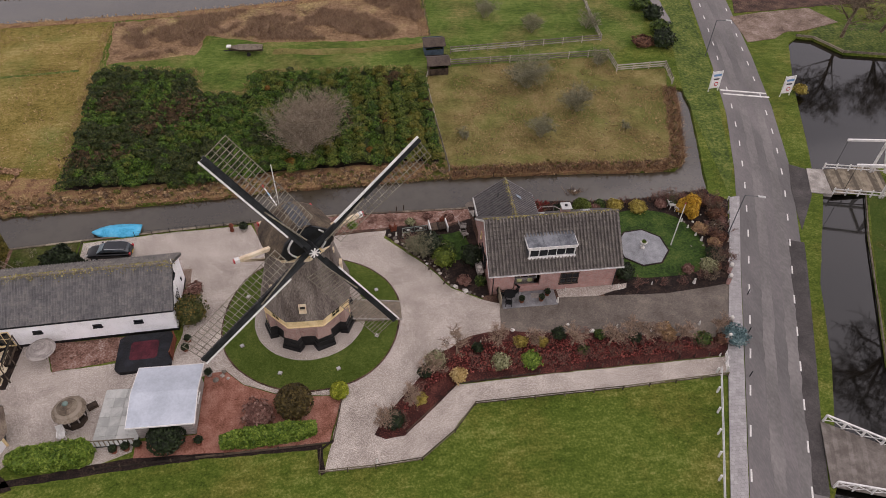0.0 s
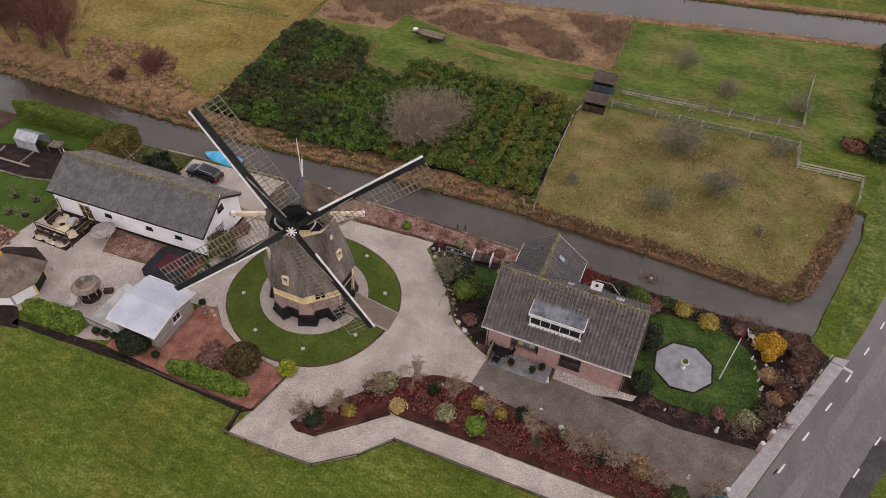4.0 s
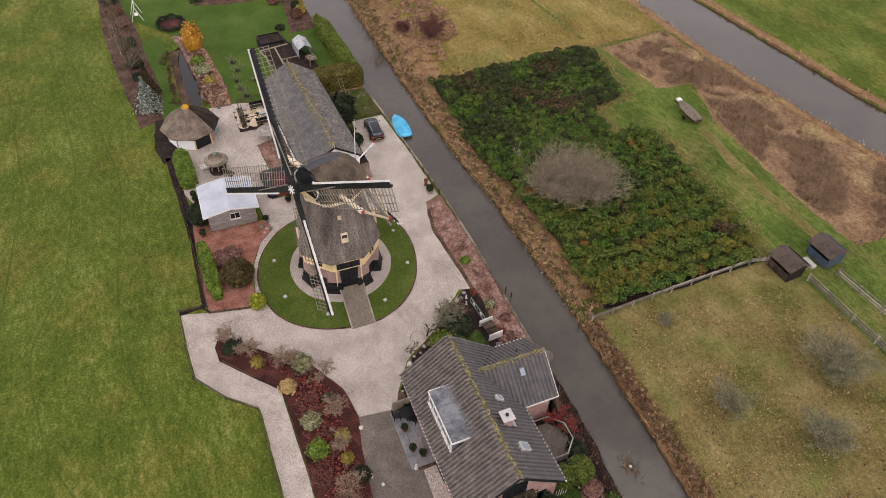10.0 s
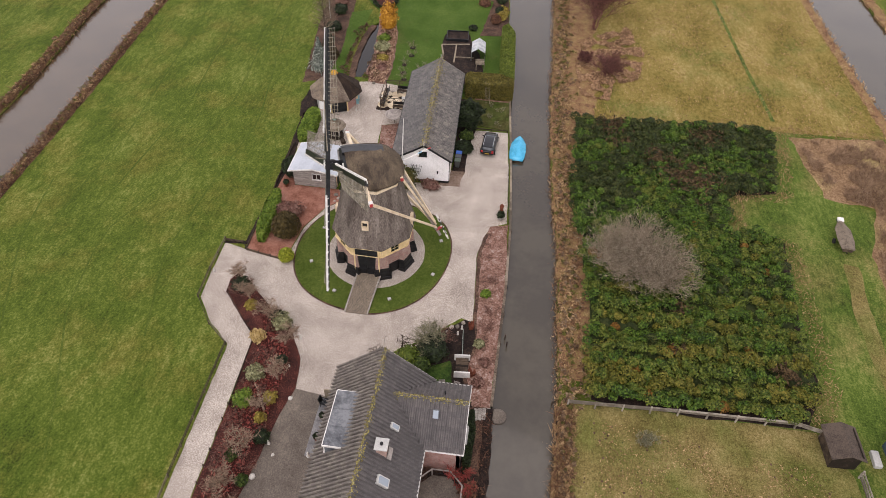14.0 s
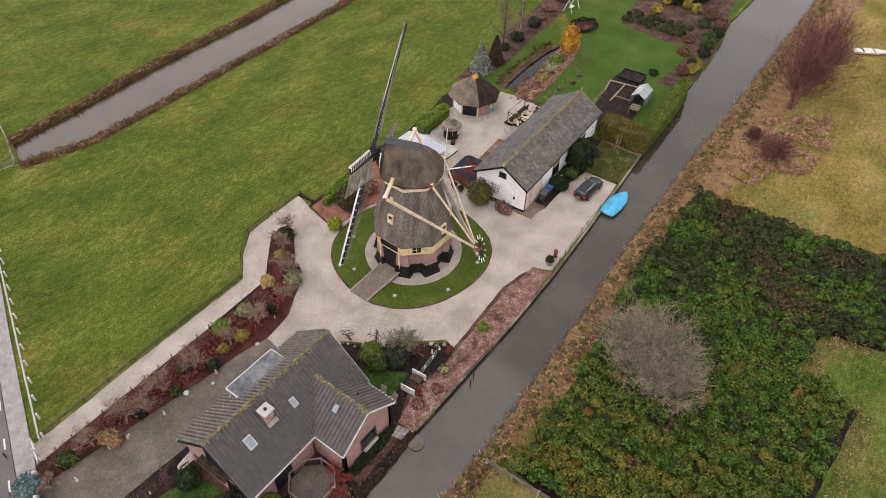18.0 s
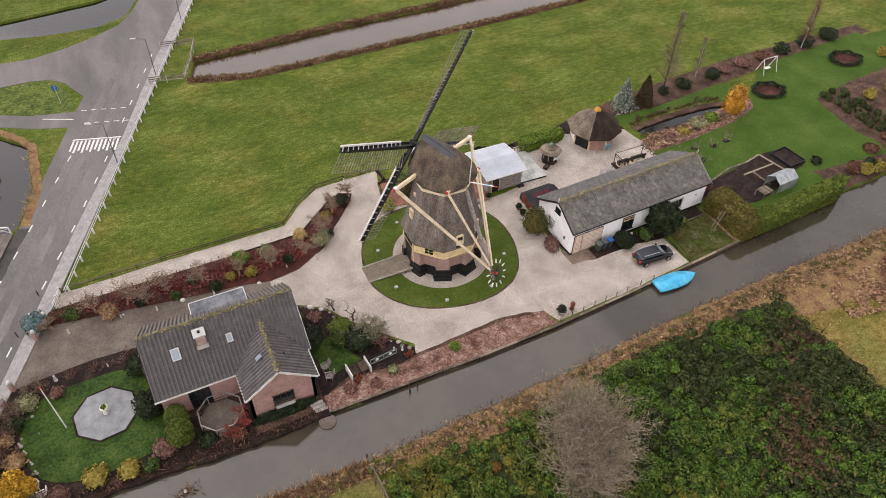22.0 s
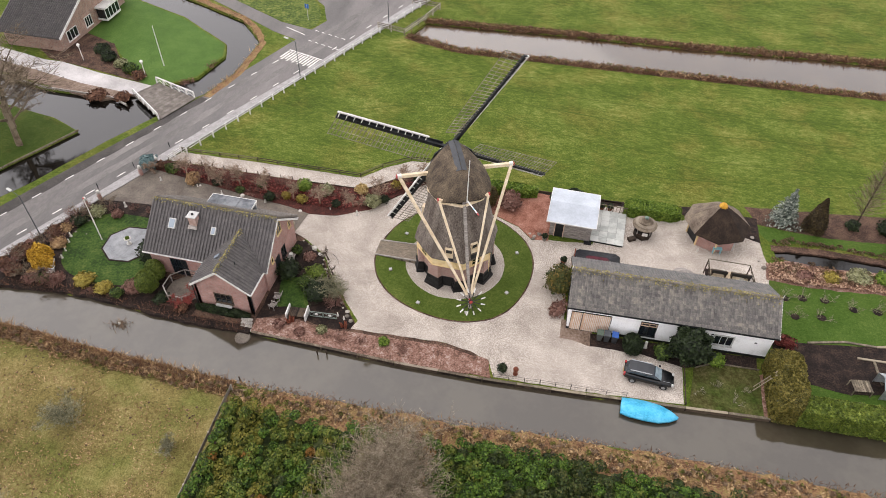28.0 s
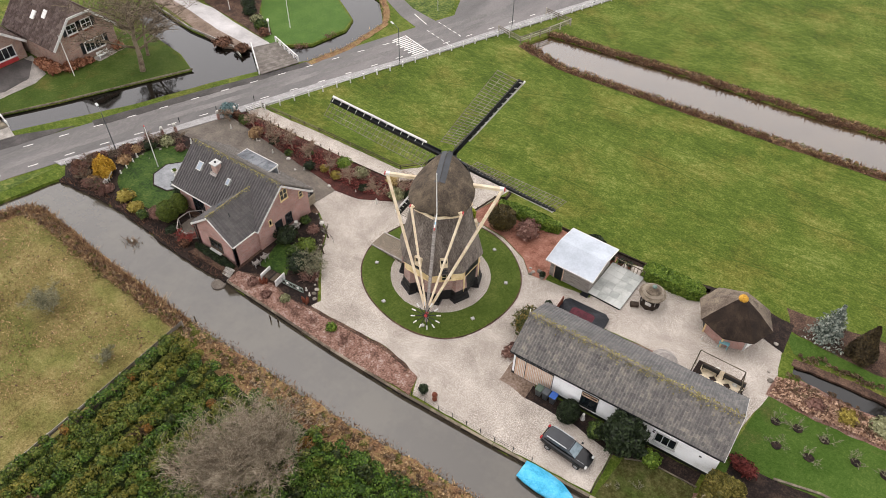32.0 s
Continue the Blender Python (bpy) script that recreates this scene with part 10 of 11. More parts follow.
for k in range(2):
    x0 = -0.75 - 1.3 * k
    g = Geo().beam((x0, 0, 0.75), (x0 + 1.25, 0, 0.75), 0.05, 0.06).beam((x0, 0, 0.12), (x0 + 1.25, 0, 0.12), 0.05, 0.06).beam((x0, 0, 0.12), (x0, 0, 0.75), 0.05, 0.05, up=(1, 0, 0)).beam((x0 + 1.25, 0, 0.12), (x0 + 1.25, 0, 0.75), 0.05, 0.05, up=(1, 0, 0)).beam((x0, 0, 0.12), (x0 + 0.5, 0, 0.4), 0.03).beam((x0 + 1.25, 0, 0.12), (x0 + 0.75, 0, 0.4), 0.03).beam((x0, 0, 0.75), (x0 + 0.5, 0, 0.48), 0.03).beam((x0 + 1.25, 0, 0.75), (x0 + 0.75, 0, 0.48), 0.03)
    part("lattice_panel", g, plain("grey_green_paint", "77837a") if k == 0 else bpy.data.materials["grey_green_paint"], br)
    part("rosette", Geo().box(x0 + 0.5, -0.03, 0.32, x0 + 0.75, 0.03, 0.56), M_WHITEPAINT, br)
for x, y, h, s in ((7.7, 52.6, 0.75, 1), (2.6, 52.0, 0.8, 2)):
    st_ = thing("driftwood_stump", "gnarled red-brown tree stump ornament", "tree stump", pose(x, y, 0.05), "stumps")
    rg2 = random.Random(s)
    for k in range(9):
        a, r = rg2.uniform(0, 6.28), rg2.uniform(0.02, 0.26)
        part("root", Geo().tube((r * math.cos(a), r * math.sin(a), 0), (r * 1.7 * math.cos(a + 0.3), r * 1.7 * math.sin(a + 0.3), h * rg2.uniform(0.6, 1)), 0.13, 0.05, 6), M_REDWOOD, st_)
solo("arch_hoop", Geo().add(*[([(0.9 * math.cos(math.pi * k / 12) + d, 0, 1.5 * math.sin(math.pi * k / 12) * 1.2 + 0.2) for k in range(13) for d in (-0.02, 0.02)], [(2 * k, 2 * k + 1, 2 * k + 3, 2 * k + 2) for k in range(12)])][0]), M_STEEL, "thin iron garden arch", "arch", m=pose(6.4, 45.1, 0.0, 0, 0, 40))
# octagonal railing behind the house
rb = thing("terrace_railing", "octagonal pale railing round a sunken terrace", "railing", pose(19.15, 51.25, 0.02))
cs = [(1.85 * math.cos(radians(22.5 + 45 * k)), 1.85 * math.sin(radians(22.5 + 45 * k))) for k in range(8)]
part("floor", Geo().slab([(x * 0.98, y * 0.98) for x, y in cs], 0.0, 0.06), M_DRIVE, rb, "dark paved floor")
for k, (x, y) in enumerate(cs):
    x1, y1 = cs[(k + 1) % 8]
    part("post", Geo().box(x - 0.045, y - 0.045, 0, x + 0.045, y + 0.045, 0.95), M_GREYBOARD, rb)
    part("handrail", Geo().beam((x, y, 0.95), (x1, y1, 0.95), 0.1, 0.05), M_GREYBOARD, rb)
    part("lower_rail", Geo().beam((x, y, 0.4), (x1, y1, 0.4), 0.03, 0.03), M_STEEL, rb)
bare_tree("red_maple", "small red leafless maple by the terrace", 18.2, 52.9, 1.8, 0.8, 133, mat("red_twigs", [(0.3, "6b2a26"), (0.6, "92443c")], 0.5, 0.1, 0.4, 0.8, 0.0), 0.04, 3, 5, 0.3, 0.018, 3)
for k in range(5):
    solo("trellis_slat", Geo().beam((0, 0, 0.1), (0, 0, 1.1), 0.05, 0.03, up=(1, 0, 0)), M_WHITEPAINT, "pale trellis slat beside the topiary", "trellis", "trellis slats", m=pose(23.3, 49.6 + 0.22 * k, 0.04))
fl = thing("floating_planter", "small floating plant raft in the canal", "planter", pose(23.2, 56.4, -0.32))
part("raft", Geo().lathe([(0.3, -0.05), (0.34, 0.03), (0.2, 0.06)], 10), M_OLDWOOD, fl)
rf_ = random.Random(9)
v, f = blades([(rf_.gauss(0, 0.45), rf_.gauss(0, 0.3), 0.02) for k in range(120)], 0.4, 0.04, np.random.default_rng(2), 0.9)
part("water_plant_mat", raw("water_plant_mat", v, f, M_REEDDARK), None, fl)
part("marker", Geo().lathe([(0.1, 0.05), (0.14, 0.2), (0.05, 0.34)], 8), M_WHITESTONE, fl)
hedge("low_hedge", "low clipped dark hedge along the wing wall", [(11.6, 52.75), (17.0, 52.75), (17.0, 53.35), (11.6, 53.35)], 0.55, M_LEAFDARK, 9, 0.06, 330)

# terrace before the garden house
for x, y, r in ((-20.7, 29.5, 0.3), (-19.8, 29.6, 0.3), (-18.9, 29.7, 0.28), (-14.3, 29.5, 0.3)):
    pot("flower_pot", "round terracotta pot with a clipped plant", x, y, r, 0.42, M_TERRA, M_LEAFDARK, int(-x * 7), 0.04, "terrace pots")
for x, y in ((-16.5, 38.8), (-16.4, 39.8)):
    pot("clipped_pot", "clipped dark ball in a pot by the barn", x, y, 0.3, 0.3, M_TERRA, M_LEAFDARK, int(-y * 7), 0.03, "barn pots")
pot("stone_pot", "stone pot with a dark bush by the garden house", -14.2, 35.9, 0.3, 0.4, M_CONCRETE, M_LEAFDARK, 4, 0.03, "terrace pots")
sc = thing("wooden_screen", "slanting red-brown wooden screen by the barn corner", "screen", pose(-17.5, 38.9, 0))
for k in range(9):
    part("board", Geo().box(-0.03, -1.1 + 0.25 * k, 0.05, 0.03, -0.87 + 0.25 * k, 1.25 - 0.06 * k), M_REDWOOD, sc)
for sy in (-1.05, 1.1):
    part("post", Geo().box(-0.06, sy - 0.05, 0, 0.06, sy + 0.05, 1.3), M_REDWOOD, sc)
M_TARP = mat("black_tarpaulin", [(0.3, "0b0c0f"), (0.5, "13151a"), (0.7, "21242b")], 0.8, 0.08, 0.4, 0.5, 0.5, 0.2)
pool = thing("covered_pool", "low black covered garden pool with a dark red centre", "pool", pose(-19.85, 38.75, 0, 0, 0, 2))
og = [(-2.3, -1.55), (-1.85, -1.95), (1.85, -1.95), (2.3, -1.55), (2.3, 1.55), (1.85, 1.95), (-1.85, 1.95), (-2.3, 1.55)]
part("cover", Geo().add([(x, y, 0.02) for x, y in og] + [(x, y, 0.42) for x, y in og] + [(x * 0.55, y * 0.55, 0.62) for x, y in og], [tuple(reversed(range(8)))] + [(k, (k + 1) % 8, 8 + (k + 1) % 8, 8 + k) for k in range(8)] + [(8 + k, 8 + (k + 1) % 8, 16 + (k + 1) % 8, 16 + k) for k in range(8)] + [tuple(range(16, 24))]), M_TARP, pool, "black tarpaulin")
part("red_panel", Geo().slab([(x * 0.5, y * 0.5) for x, y in og], 0.622, 0.64), mat("dark_red_canvas", [(0.3, "35121a"), (0.5, "4d1a24"), (0.7, "5d2630")], 0.8, 0.08, 0.4, 0.7, 0.3, 0.1), pool, "dark red canvas panel")
# thatched parasol and pergola lounge by the barn
ps = thing("straw_parasol", "grey straw garden parasol", "parasol", pose(-28.2, 39.2, 0))
part("pole", Geo().tube((0, 0, 0), (0, 0, 1.9), 0.05, 0.05, 8), M_BARK, ps)
part("canopy", Geo().lathe([(1.15, 1.25), (1.2, 1.32), (0.7, 1.62), (0.2, 1.9), (0.05, 1.94)], 18), M_GREYBOARD, ps, "frayed straw canopy")
pe = thing("rustic_pergola", "rustic pole pergola over the tan paved lounge corner", "pergola")
for x0, x1 in ((-30.5, -30.6), (-34.5, -34.9)):
    a, b = Vector((x0, 36.9, 2.0)), Vector((x1, 40.5, 2.0))
    part("pole", Geo().tube(a, b, 0.05, 0.045, 6), M_FENCEGREY, pe)
    for k in range(3):
        p = a.lerp(b, (0.02, 0.5, 0.98)[k])
        part("post", Geo().tube((p.x, p.y, 0), p, 0.06, 0.05, 6), M_BARK, pe)
    for k in range(6):
        p, q = a.lerp(b, k / 6), a.lerp(b, (k + 1) / 6)
        lo = p.lerp(q, 0.5) - Vector((0, 0, 0.45))
        part("brace", Geo().tube(p, lo, 0.03, 0.03, 5), M_BARK, pe)
        part("brace", Geo().tube(lo, q, 0.03, 0.03, 5), M_BARK, pe)
part("pole", Geo().tube((-34.5, 36.9, 2.05), (-30.5, 36.9, 2.05), 0.05, 0.04, 6), M_FENCEGREY, pe)
M_LOUNGE = mat("tan_slabs", [(0.28, "b3a288"), (0.45, "cab99c"), (0.57, "d5c6aa"), (0.75, "e3d7be")], 1.0, 0.1, 0.4, 0.9, 0.3, 0.05, piece=0.15)
lf = thing("lounge_floor", "raised floor of tan eight-sided slabs with dark joints", "terrace", kind="structure")
# dark bedding that reaches past the slabs on the east side
part("bedding", Geo().slab([(-35.0, 36.3), (-30.7, 36.3), (-30.5, 40.6), (-35.0, 40.7)], 0.0, 0.1), M_DARKSOIL, lf, "dark bedding under the slabs")
for i in range(3):
    for j in range(3):
        c = Vector((-31.75 - 1.28 * i, 37.0 + 1.33 * j))
        part("slab", Geo().slab([(c.x + 0.7 * math.cos(radians(22.5 + 45 * k)), c.y + 0.72 * math.sin(radians(22.5 + 45 * k))) for k in range(8)], 0.1, 0.2), M_LOUNGE, lf, "", 0.01)
for x, y, w, turn in ((-31.0, 39.4, 1.9, 90), (-31.9, 37.0, 1.5, 0), (-34.0, 37.0, 1.9, 0), (-34.7, 39.2, 1.7, 90)):
    bn = thing("slat_bench", "dark timber bench on the lounge floor", "bench", pose(x, y, 0.2, 0, 0, turn), "lounge benches")
    for k in range(3):
        part("slat", Geo().box(-w / 2, -0.28 + 0.19 * k, 0.38, w / 2, -0.12 + 0.19 * k, 0.43), M_OLDWOOD, bn)
    part("backrest", Geo().box(-w / 2, 0.3, 0.45, w / 2, 0.36, 0.85), M_BLACKWOOD, bn)
    for sx in (-w / 2 + 0.1, w / 2 - 0.1):
        part("leg", Geo().box(sx - 0.05, -0.26, 0, sx + 0.05, 0.3, 0.38), M_OLDWOOD, bn)
solo("lounge_cushion", Geo().box(-0.45, -0.35, 0, 0.45, 0.35, 0.35), M_LAMP, "pale cushioned stool on the lounge floor", "stool", m=pose(-33.0, 39.6, 0.2, 0, 0, 12), bevel=0.08)
for x, y, r in ((-33.4, 36.7, 0.3), (-34.2, 37.2, 0.25), (-32.4, 36.5, 0.28)):
    stone(x, y, r, int(-x * 10), M_WHITESTONE, "pale stone beside the lounge floor", "lounge stones", 0.15)
garden_chair(-24.9, 31.2, 15, M_WHITEPAINT, "white plastic garden chair by the shelter", "")
solo("wood_trough", Geo().box(-0.4, -0.25, 0, 0.4, 0.25, 0.35), M_OLDWOOD, "dark wooden trough by the shelter", "trough", m=pose(-23.2, 33.8, 0.03, 0, 0, 30), bevel=0.02)
solo("well_sign", Geo().box(-0.28, -0.03, 0, 0.28, 0.03, 0.45), M_WHITEPAINT, "white board on the shelter", "sign", m=pose(-24.4, 33.72, 0.8, -12, 0, 0))
solo("deck_step", Geo().box(-0.4, -0.25, 0, 0.4, 0.25, 0.1), M_TARP, "black step mat at the deck", "mat", m=pose(-18.7, 35.4, 0.03))
solo("hut_table", Geo().box(-0.45, -0.2, 0, 0.45, 0.2, 0.06).box(-0.4, -0.15, -0.65, -0.34, 0.15, 0.0).box(0.34, -0.15, -0.65, 0.4, 0.15, 0.0), plain("turquoise_paint", "7fb4bd"), "turquoise side table before the hut", "table", m=pose(-31.9, 33.7, 0.7, 0, 0, 5))
bi = 0
for x, y, h, mt, lb in ((-20.7, 47.95, 1.0, plain("grey_bin", "4a4d4c"), "grey green wheeled bin"), (-21.35, 47.95, 1.05, plain("dark_bin", "3a3d40"), "dark grey wheeled bin"), (-22.05, 47.95, 1.05, plain("dark_grey_bin", "34373a"), "grey wheeled bin with a blue lid")):
    b_ = thing("wheelie_bin", lb + " beside the barn door", "bin", pose(x, y, 0.03), "wheelie bins")
    part("body", Geo().add([(-0.2, -0.25, 0.05), (0.2, -0.25, 0.05), (0.2, 0.22, 0.05), (-0.2, 0.22, 0.05), (-0.28, -0.32, h), (0.28, -0.32, h), (0.28, 0.32, h), (-0.28, 0.32, h)], [(3, 2, 1, 0), (4, 5, 6, 7), (0, 1, 5, 4), (1, 2, 6, 5), (2, 3, 7, 6), (3, 0, 4, 7)]), mt, b_, "", 0.02)
    part("lid", Geo().box(-0.3, -0.35, h, 0.3, 0.36, h + 0.07), (plain("green_lid", "5f6f62"), plain("dark_lid", "54585c"), plain("blue_lid", "2f5fae"))[bi], b_, "", 0.02)
    for sx in (-0.22, 0.22):
        part("wheel", Geo().tube((sx - 0.03, -0.3, 0.1), (sx + 0.03, -0.3, 0.1), 0.1, 0.1, 10), M_TYRE, b_)
    bi += 1
ld = thing("ladder", "pale wooden ladder leaning on the tall hedge", "ladder")
a0, a1 = Vector((-34.2, 50.3, 0.05)), Vector((-35.5, 50.0, 2.4))
sd_ = Vector((0.05, 0.22, 0))
for s in (-1, 1):
    part("stile", Geo().beam(a0 + sd_ * s, a1 + sd_ * s, 0.05, 0.06), M_PALEWOOD, ld)
for k in range(9):
    p = a0.lerp(a1, (k + 0.5) / 9)
    part("rung", Geo().tube(p - sd_, p + sd_, 0.02, 0.02, 5), M_PALEWOOD, ld)
pl_ = pot("quay_planter", "large pale round planter with a clipped bush on the quay", -12.55, 53.6, 0.42, 0.4, M_CONCRETE, M_LEAFDARK, 6, 0.03, "quay planter")
g = Geo().lathe([(0.2, 0), (0.24, 0.15), (0.14, 0.35), (0.2, 0.6), (0.26, 0.75), (0.18, 0.95), (0.05, 1.02)], 9)
solo("carved_stump", g, M_REDWOOD, "carved reddish wooden stump ornament on the quay", "ornament", m=pose(-13.75, 53.6, 0.03), smooth=True)
# vegetable garden
gh = thing("greenhouse", "small aluminium glass greenhouse", "greenhouse", pose(-46.2, 47.9, 0.03, 0, 0, 3))
gm_ = [(-1.5, -0.95), (1.5, -0.95), (1.5, 0.95), (-1.5, 0.95)]
M_PANE = mat("frosted_glass", [(0.3, "8b9296"), (0.5, "a5abae"), (0.7, "bcc1c3")], 0.8, 0.1, 0.3, 0.15, 0.0, spec=0.6)
for x in (-1.5, -0.5, 0.5, 1.5):
    part("frame_rib", Geo().beam((x, -0.95, 0), (x, -0.95, 1.3), 0.05, 0.05, up=(1, 0, 0)).beam((x, 0.95, 0), (x, 0.95, 1.3), 0.05, 0.05, up=(1, 0, 0)).beam((x, -0.95, 1.3), (x, 0, 1.9), 0.05).beam((x, 0.95, 1.3), (x, 0, 1.9), 0.05), M_CHROME, gh)
for k in range(3):
    x0 = -1.47 + k
    for s in (-1, 1):
        part("pane", Geo().extrude([(x0, s * 0.96, 1.3), (x0 + 0.94, s * 0.96, 1.3), (x0 + 0.94, 0, 1.91), (x0, 0, 1.91)], (0, 0, 0.02)), M_PANE, gh)
        part("pane", Geo().box(x0, s * 0.95 - 0.01, 0.05, x0 + 0.94, s * 0.95 + 0.01, 1.28), M_PANE, gh)
part("ridge_bar", Geo().beam((-1.52, 0, 1.92), (1.52, 0, 1.92), 0.06), M_CHROME, gh)
cf2 = thing("compost_box", "slatted grey wooden compost box", "compost bin", pose(-43.2, 48.4, 0.03, 0, 0, 8))
for k in range(8):
    part("slat", Geo().box(-0.8 + 0.2 * k, -0.6, 0.75, -0.64 + 0.2 * k, 0.6, 0.79), M_PALEWOOD, cf2)
for sx, sy in ((-0.8, -0.55), (0.78, -0.55), (0.78, 0.55), (-0.8, 0.55)):
    part("post", Geo().box(sx - 0.04, sy - 0.04, 0, sx + 0.04, sy + 0.04, 0.75), M_PALEWOOD, cf2)
fr_ = thing("raised_bed", "black framed raised vegetable bed", "raised bed", pose(-51.0, 44.4, 0.03, 0, 0, 4))
part("board", Geo().box(-1.3, -1.6, 0, 1.3, -1.5, 0.4), M_BLACKWOOD, fr_), part("board", Geo().box(-1.3, 1.5, 0, 1.3, 1.6, 0.4), M_BLACKWOOD, fr_)
part("board", Geo().box(-1.3, -1.5, 0, -1.2, 1.5, 0.4), M_BLACKWOOD, fr_), part("board", Geo().box(1.2, -1.5, 0, 1.3, 1.5, 0.4), M_BLACKWOOD, fr_)
part("soil", Geo().box(-1.19, -1.49, 0, 1.19, 1.49, 0.25), M_DARKSOIL, fr_)
for x0, y0, x1, y1 in ((-39.6, 43.9, -43.0, 43.0), (-43.0, 43.0, -45.8, 42.95), (-45.8, 42.95, -48.3, 42.4), (-48.4, 42.4, -49.1, 46.4), (-43.8, 44.7, -48.8, 44.5), (-45.2, 44.7, -45.4, 47.3)):
    solo("garden_plank", Geo().beam((x0, y0, 0.09), (x1, y1, 0.09), 0.2, 0.1), M_PALEWOOD, "pale plank edge in the vegetable plot", "plank", "garden planks")
sw = thing("garden_swing", "white garden swing frame on the far lawn", "swing", pose(-64.0, 27.6, 0.02))
for sx in (-1.2, 1.2):
    part("leg", Geo().tube((sx, -0.8, 0), (sx, 0, 2.1), 0.05, 0.05, 6).tube((sx, 0.8, 0), (sx, 0, 2.1), 0.05, 0.05, 6), M_WHITEPAINT, sw)
part("crossbar", Geo().tube((-1.3, 0, 2.1), (1.3, 0, 2.1), 0.05, 0.05, 6), M_WHITEPAINT, sw)
part("seat", Geo().box(-0.5, -0.25, 0.5, 0.5, 0.25, 0.56), M_WHITEPAINT, sw)

# ---- car, boats ----
def loft(sections, close=True):
    """A skin over cross sections, each a list of points of the same length."""
    n = len(sections[0])
    g = Geo()
    v = [p for s in sections for p in s]
    f = [(j * n + i, j * n + (i + 1) % n, (j + 1) * n + (i + 1) % n, (j + 1) * n + i) for j in range(len(sections) - 1) for i in range(n)]
    if close:
        f += [tuple(reversed(range(n))), tuple(range((len(sections) - 1) * n, len(sections) * n))]
    return g.add(v, f)


M_TAILRED = plain("tail_light_red", "a81f22", 0.25)
car = thing("parked_car", "black estate car with silver roof rails parked on the gravel", "car", pose(-25.2, 51.3, 0.02, 0, 0, 176.5))
secs = []
for x, hw, zb, zt in ((-2.25, 0.72, 0.42, 0.86), (-2.18, 0.82, 0.3, 0.95), (-1.6, 0.9, 0.24, 1.0), (-0.6, 0.91, 0.22, 0.98), (0.5, 0.91, 0.22, 0.95), (1.2, 0.9, 0.22, 0.9), (1.85, 0.85, 0.26, 0.78), (2.15, 0.72, 0.34, 0.66), (2.24, 0.6, 0.42, 0.58)):
    secs.append([(x, -hw * 0.92, zb), (x, hw * 0.92, zb), (x, hw, zb + 0.25), (x, hw * 0.97, zt - 0.08), (x, hw * 0.86, zt), (x, -hw * 0.86, zt), (x, -hw * 0.97, zt - 0.08), (x, -hw, zb + 0.25)])
part("body", loft(secs), M_CARPAINT, car, "glossy black bodywork", smooth=True)
secs = []
for x, hb, ht, zr in ((-2.12, 0.74, 0.62, 1.02), (-1.85, 0.8, 0.6, 1.4), (-1.2, 0.83, 0.63, 1.5), (-0.2, 0.83, 0.64, 1.5), (0.35, 0.82, 0.6, 1.42), (1.1, 0.78, 0.62, 0.96)):
    secs.append([(x, -hb, 0.88), (x, hb, 0.88), (x, ht + 0.04, zr - 0.06), (x, ht - 0.05, zr), (x, -ht + 0.05, zr), (x, -ht - 0.04, zr - 0.06)])
part("cabin_glass", loft(secs), mat("car_glass", [(0.3, "23282c"), (0.6, "3b4349")], 0.5, 0.2, 0.3, 0.08, 0.0, spec=0.7), car, "tinted windows", smooth=True)
part("windscreen", Geo().add([(0.44, -0.56, 1.4), (0.44, 0.56, 1.4), (1.05, 0.66, 1.0), (1.05, -0.66, 1.0), (0.42, -0.56, 1.37), (0.42, 0.56, 1.37), (1.03, 0.66, 0.97), (1.03, -0.66, 0.97)], [(0, 1, 2, 3), (7, 6, 5, 4), (0, 4, 5, 1), (1, 5, 6, 2), (2, 6, 7, 3), (3, 7, 4, 0)]), mat("windscreen_glass", [(0.3, "6f7f86"), (0.6, "8a999f")], 0.5, 0.2, 0.3, 0.08, 0.0, spec=0.7), car, "pale reflecting windscreen")
part("roof", loft([[(x, -w, z), (x, w, z), (x, w * 0.9, z + 0.05), (x, -w * 0.9, z + 0.05)] for x, w, z in ((-1.9, 0.58, 1.38), (-1.2, 0.62, 1.48), (-0.2, 0.63, 1.48), (0.3, 0.58, 1.42))]), plain("roof_paint", "25282d", 0.3), car, "dark grey roof panel")
for s in (-1, 1):
    part("roof_rail", Geo().beam((-1.75, s * 0.6, 1.5), (0.15, s * 0.6, 1.52), 0.08, 0.06), M_CHROME, car, "silver roof rail", 0.01)
    part("headlight", Geo().box(2.0, s * 0.62 - 0.16, 0.58, 2.2, s * 0.62 + 0.14, 0.74), M_LAMP, car, "", 0.03)
    part("tail_light", Geo().box(-2.26, s * 0.66 - 0.12, 0.72, -2.1, s * 0.66 + 0.14, 0.98), M_TAILRED, car, "", 0.02)
    part("wing_mirror", Geo().box(0.75, s * 0.92 - 0.02, 0.92, 0.92, s * 1.0 + s * 0.06, 1.06), M_CARPAINT, car, "", 0.02)
    for x in (-1.38, 1.36):
        w_ = part("wheel", Geo().lathe([(0.2, -0.1), (0.31, -0.1), (0.33, -0.06), (0.33, 0.06), (0.31, 0.1), (0.2, 0.1)], 20), M_TYRE, car)
        w_.matrix_basis = pose(x, s * 0.84, 0.33, 90)
        part("rim", Geo().lathe([(0.06, -0.105), (0.19, -0.105), (0.21, 0.0), (0.19, 0.105), (0.06, 0.105)], 12), M_CHROME, w_)
part("number_plate", Geo().box(-2.28, -0.26, 0.55, -2.255, 0.26, 0.66), mat("plate_yellow", [(0.3, "b8973a"), (0.6, "c9a84a")], 0.3, 0.1), car, "plain yellow plate")
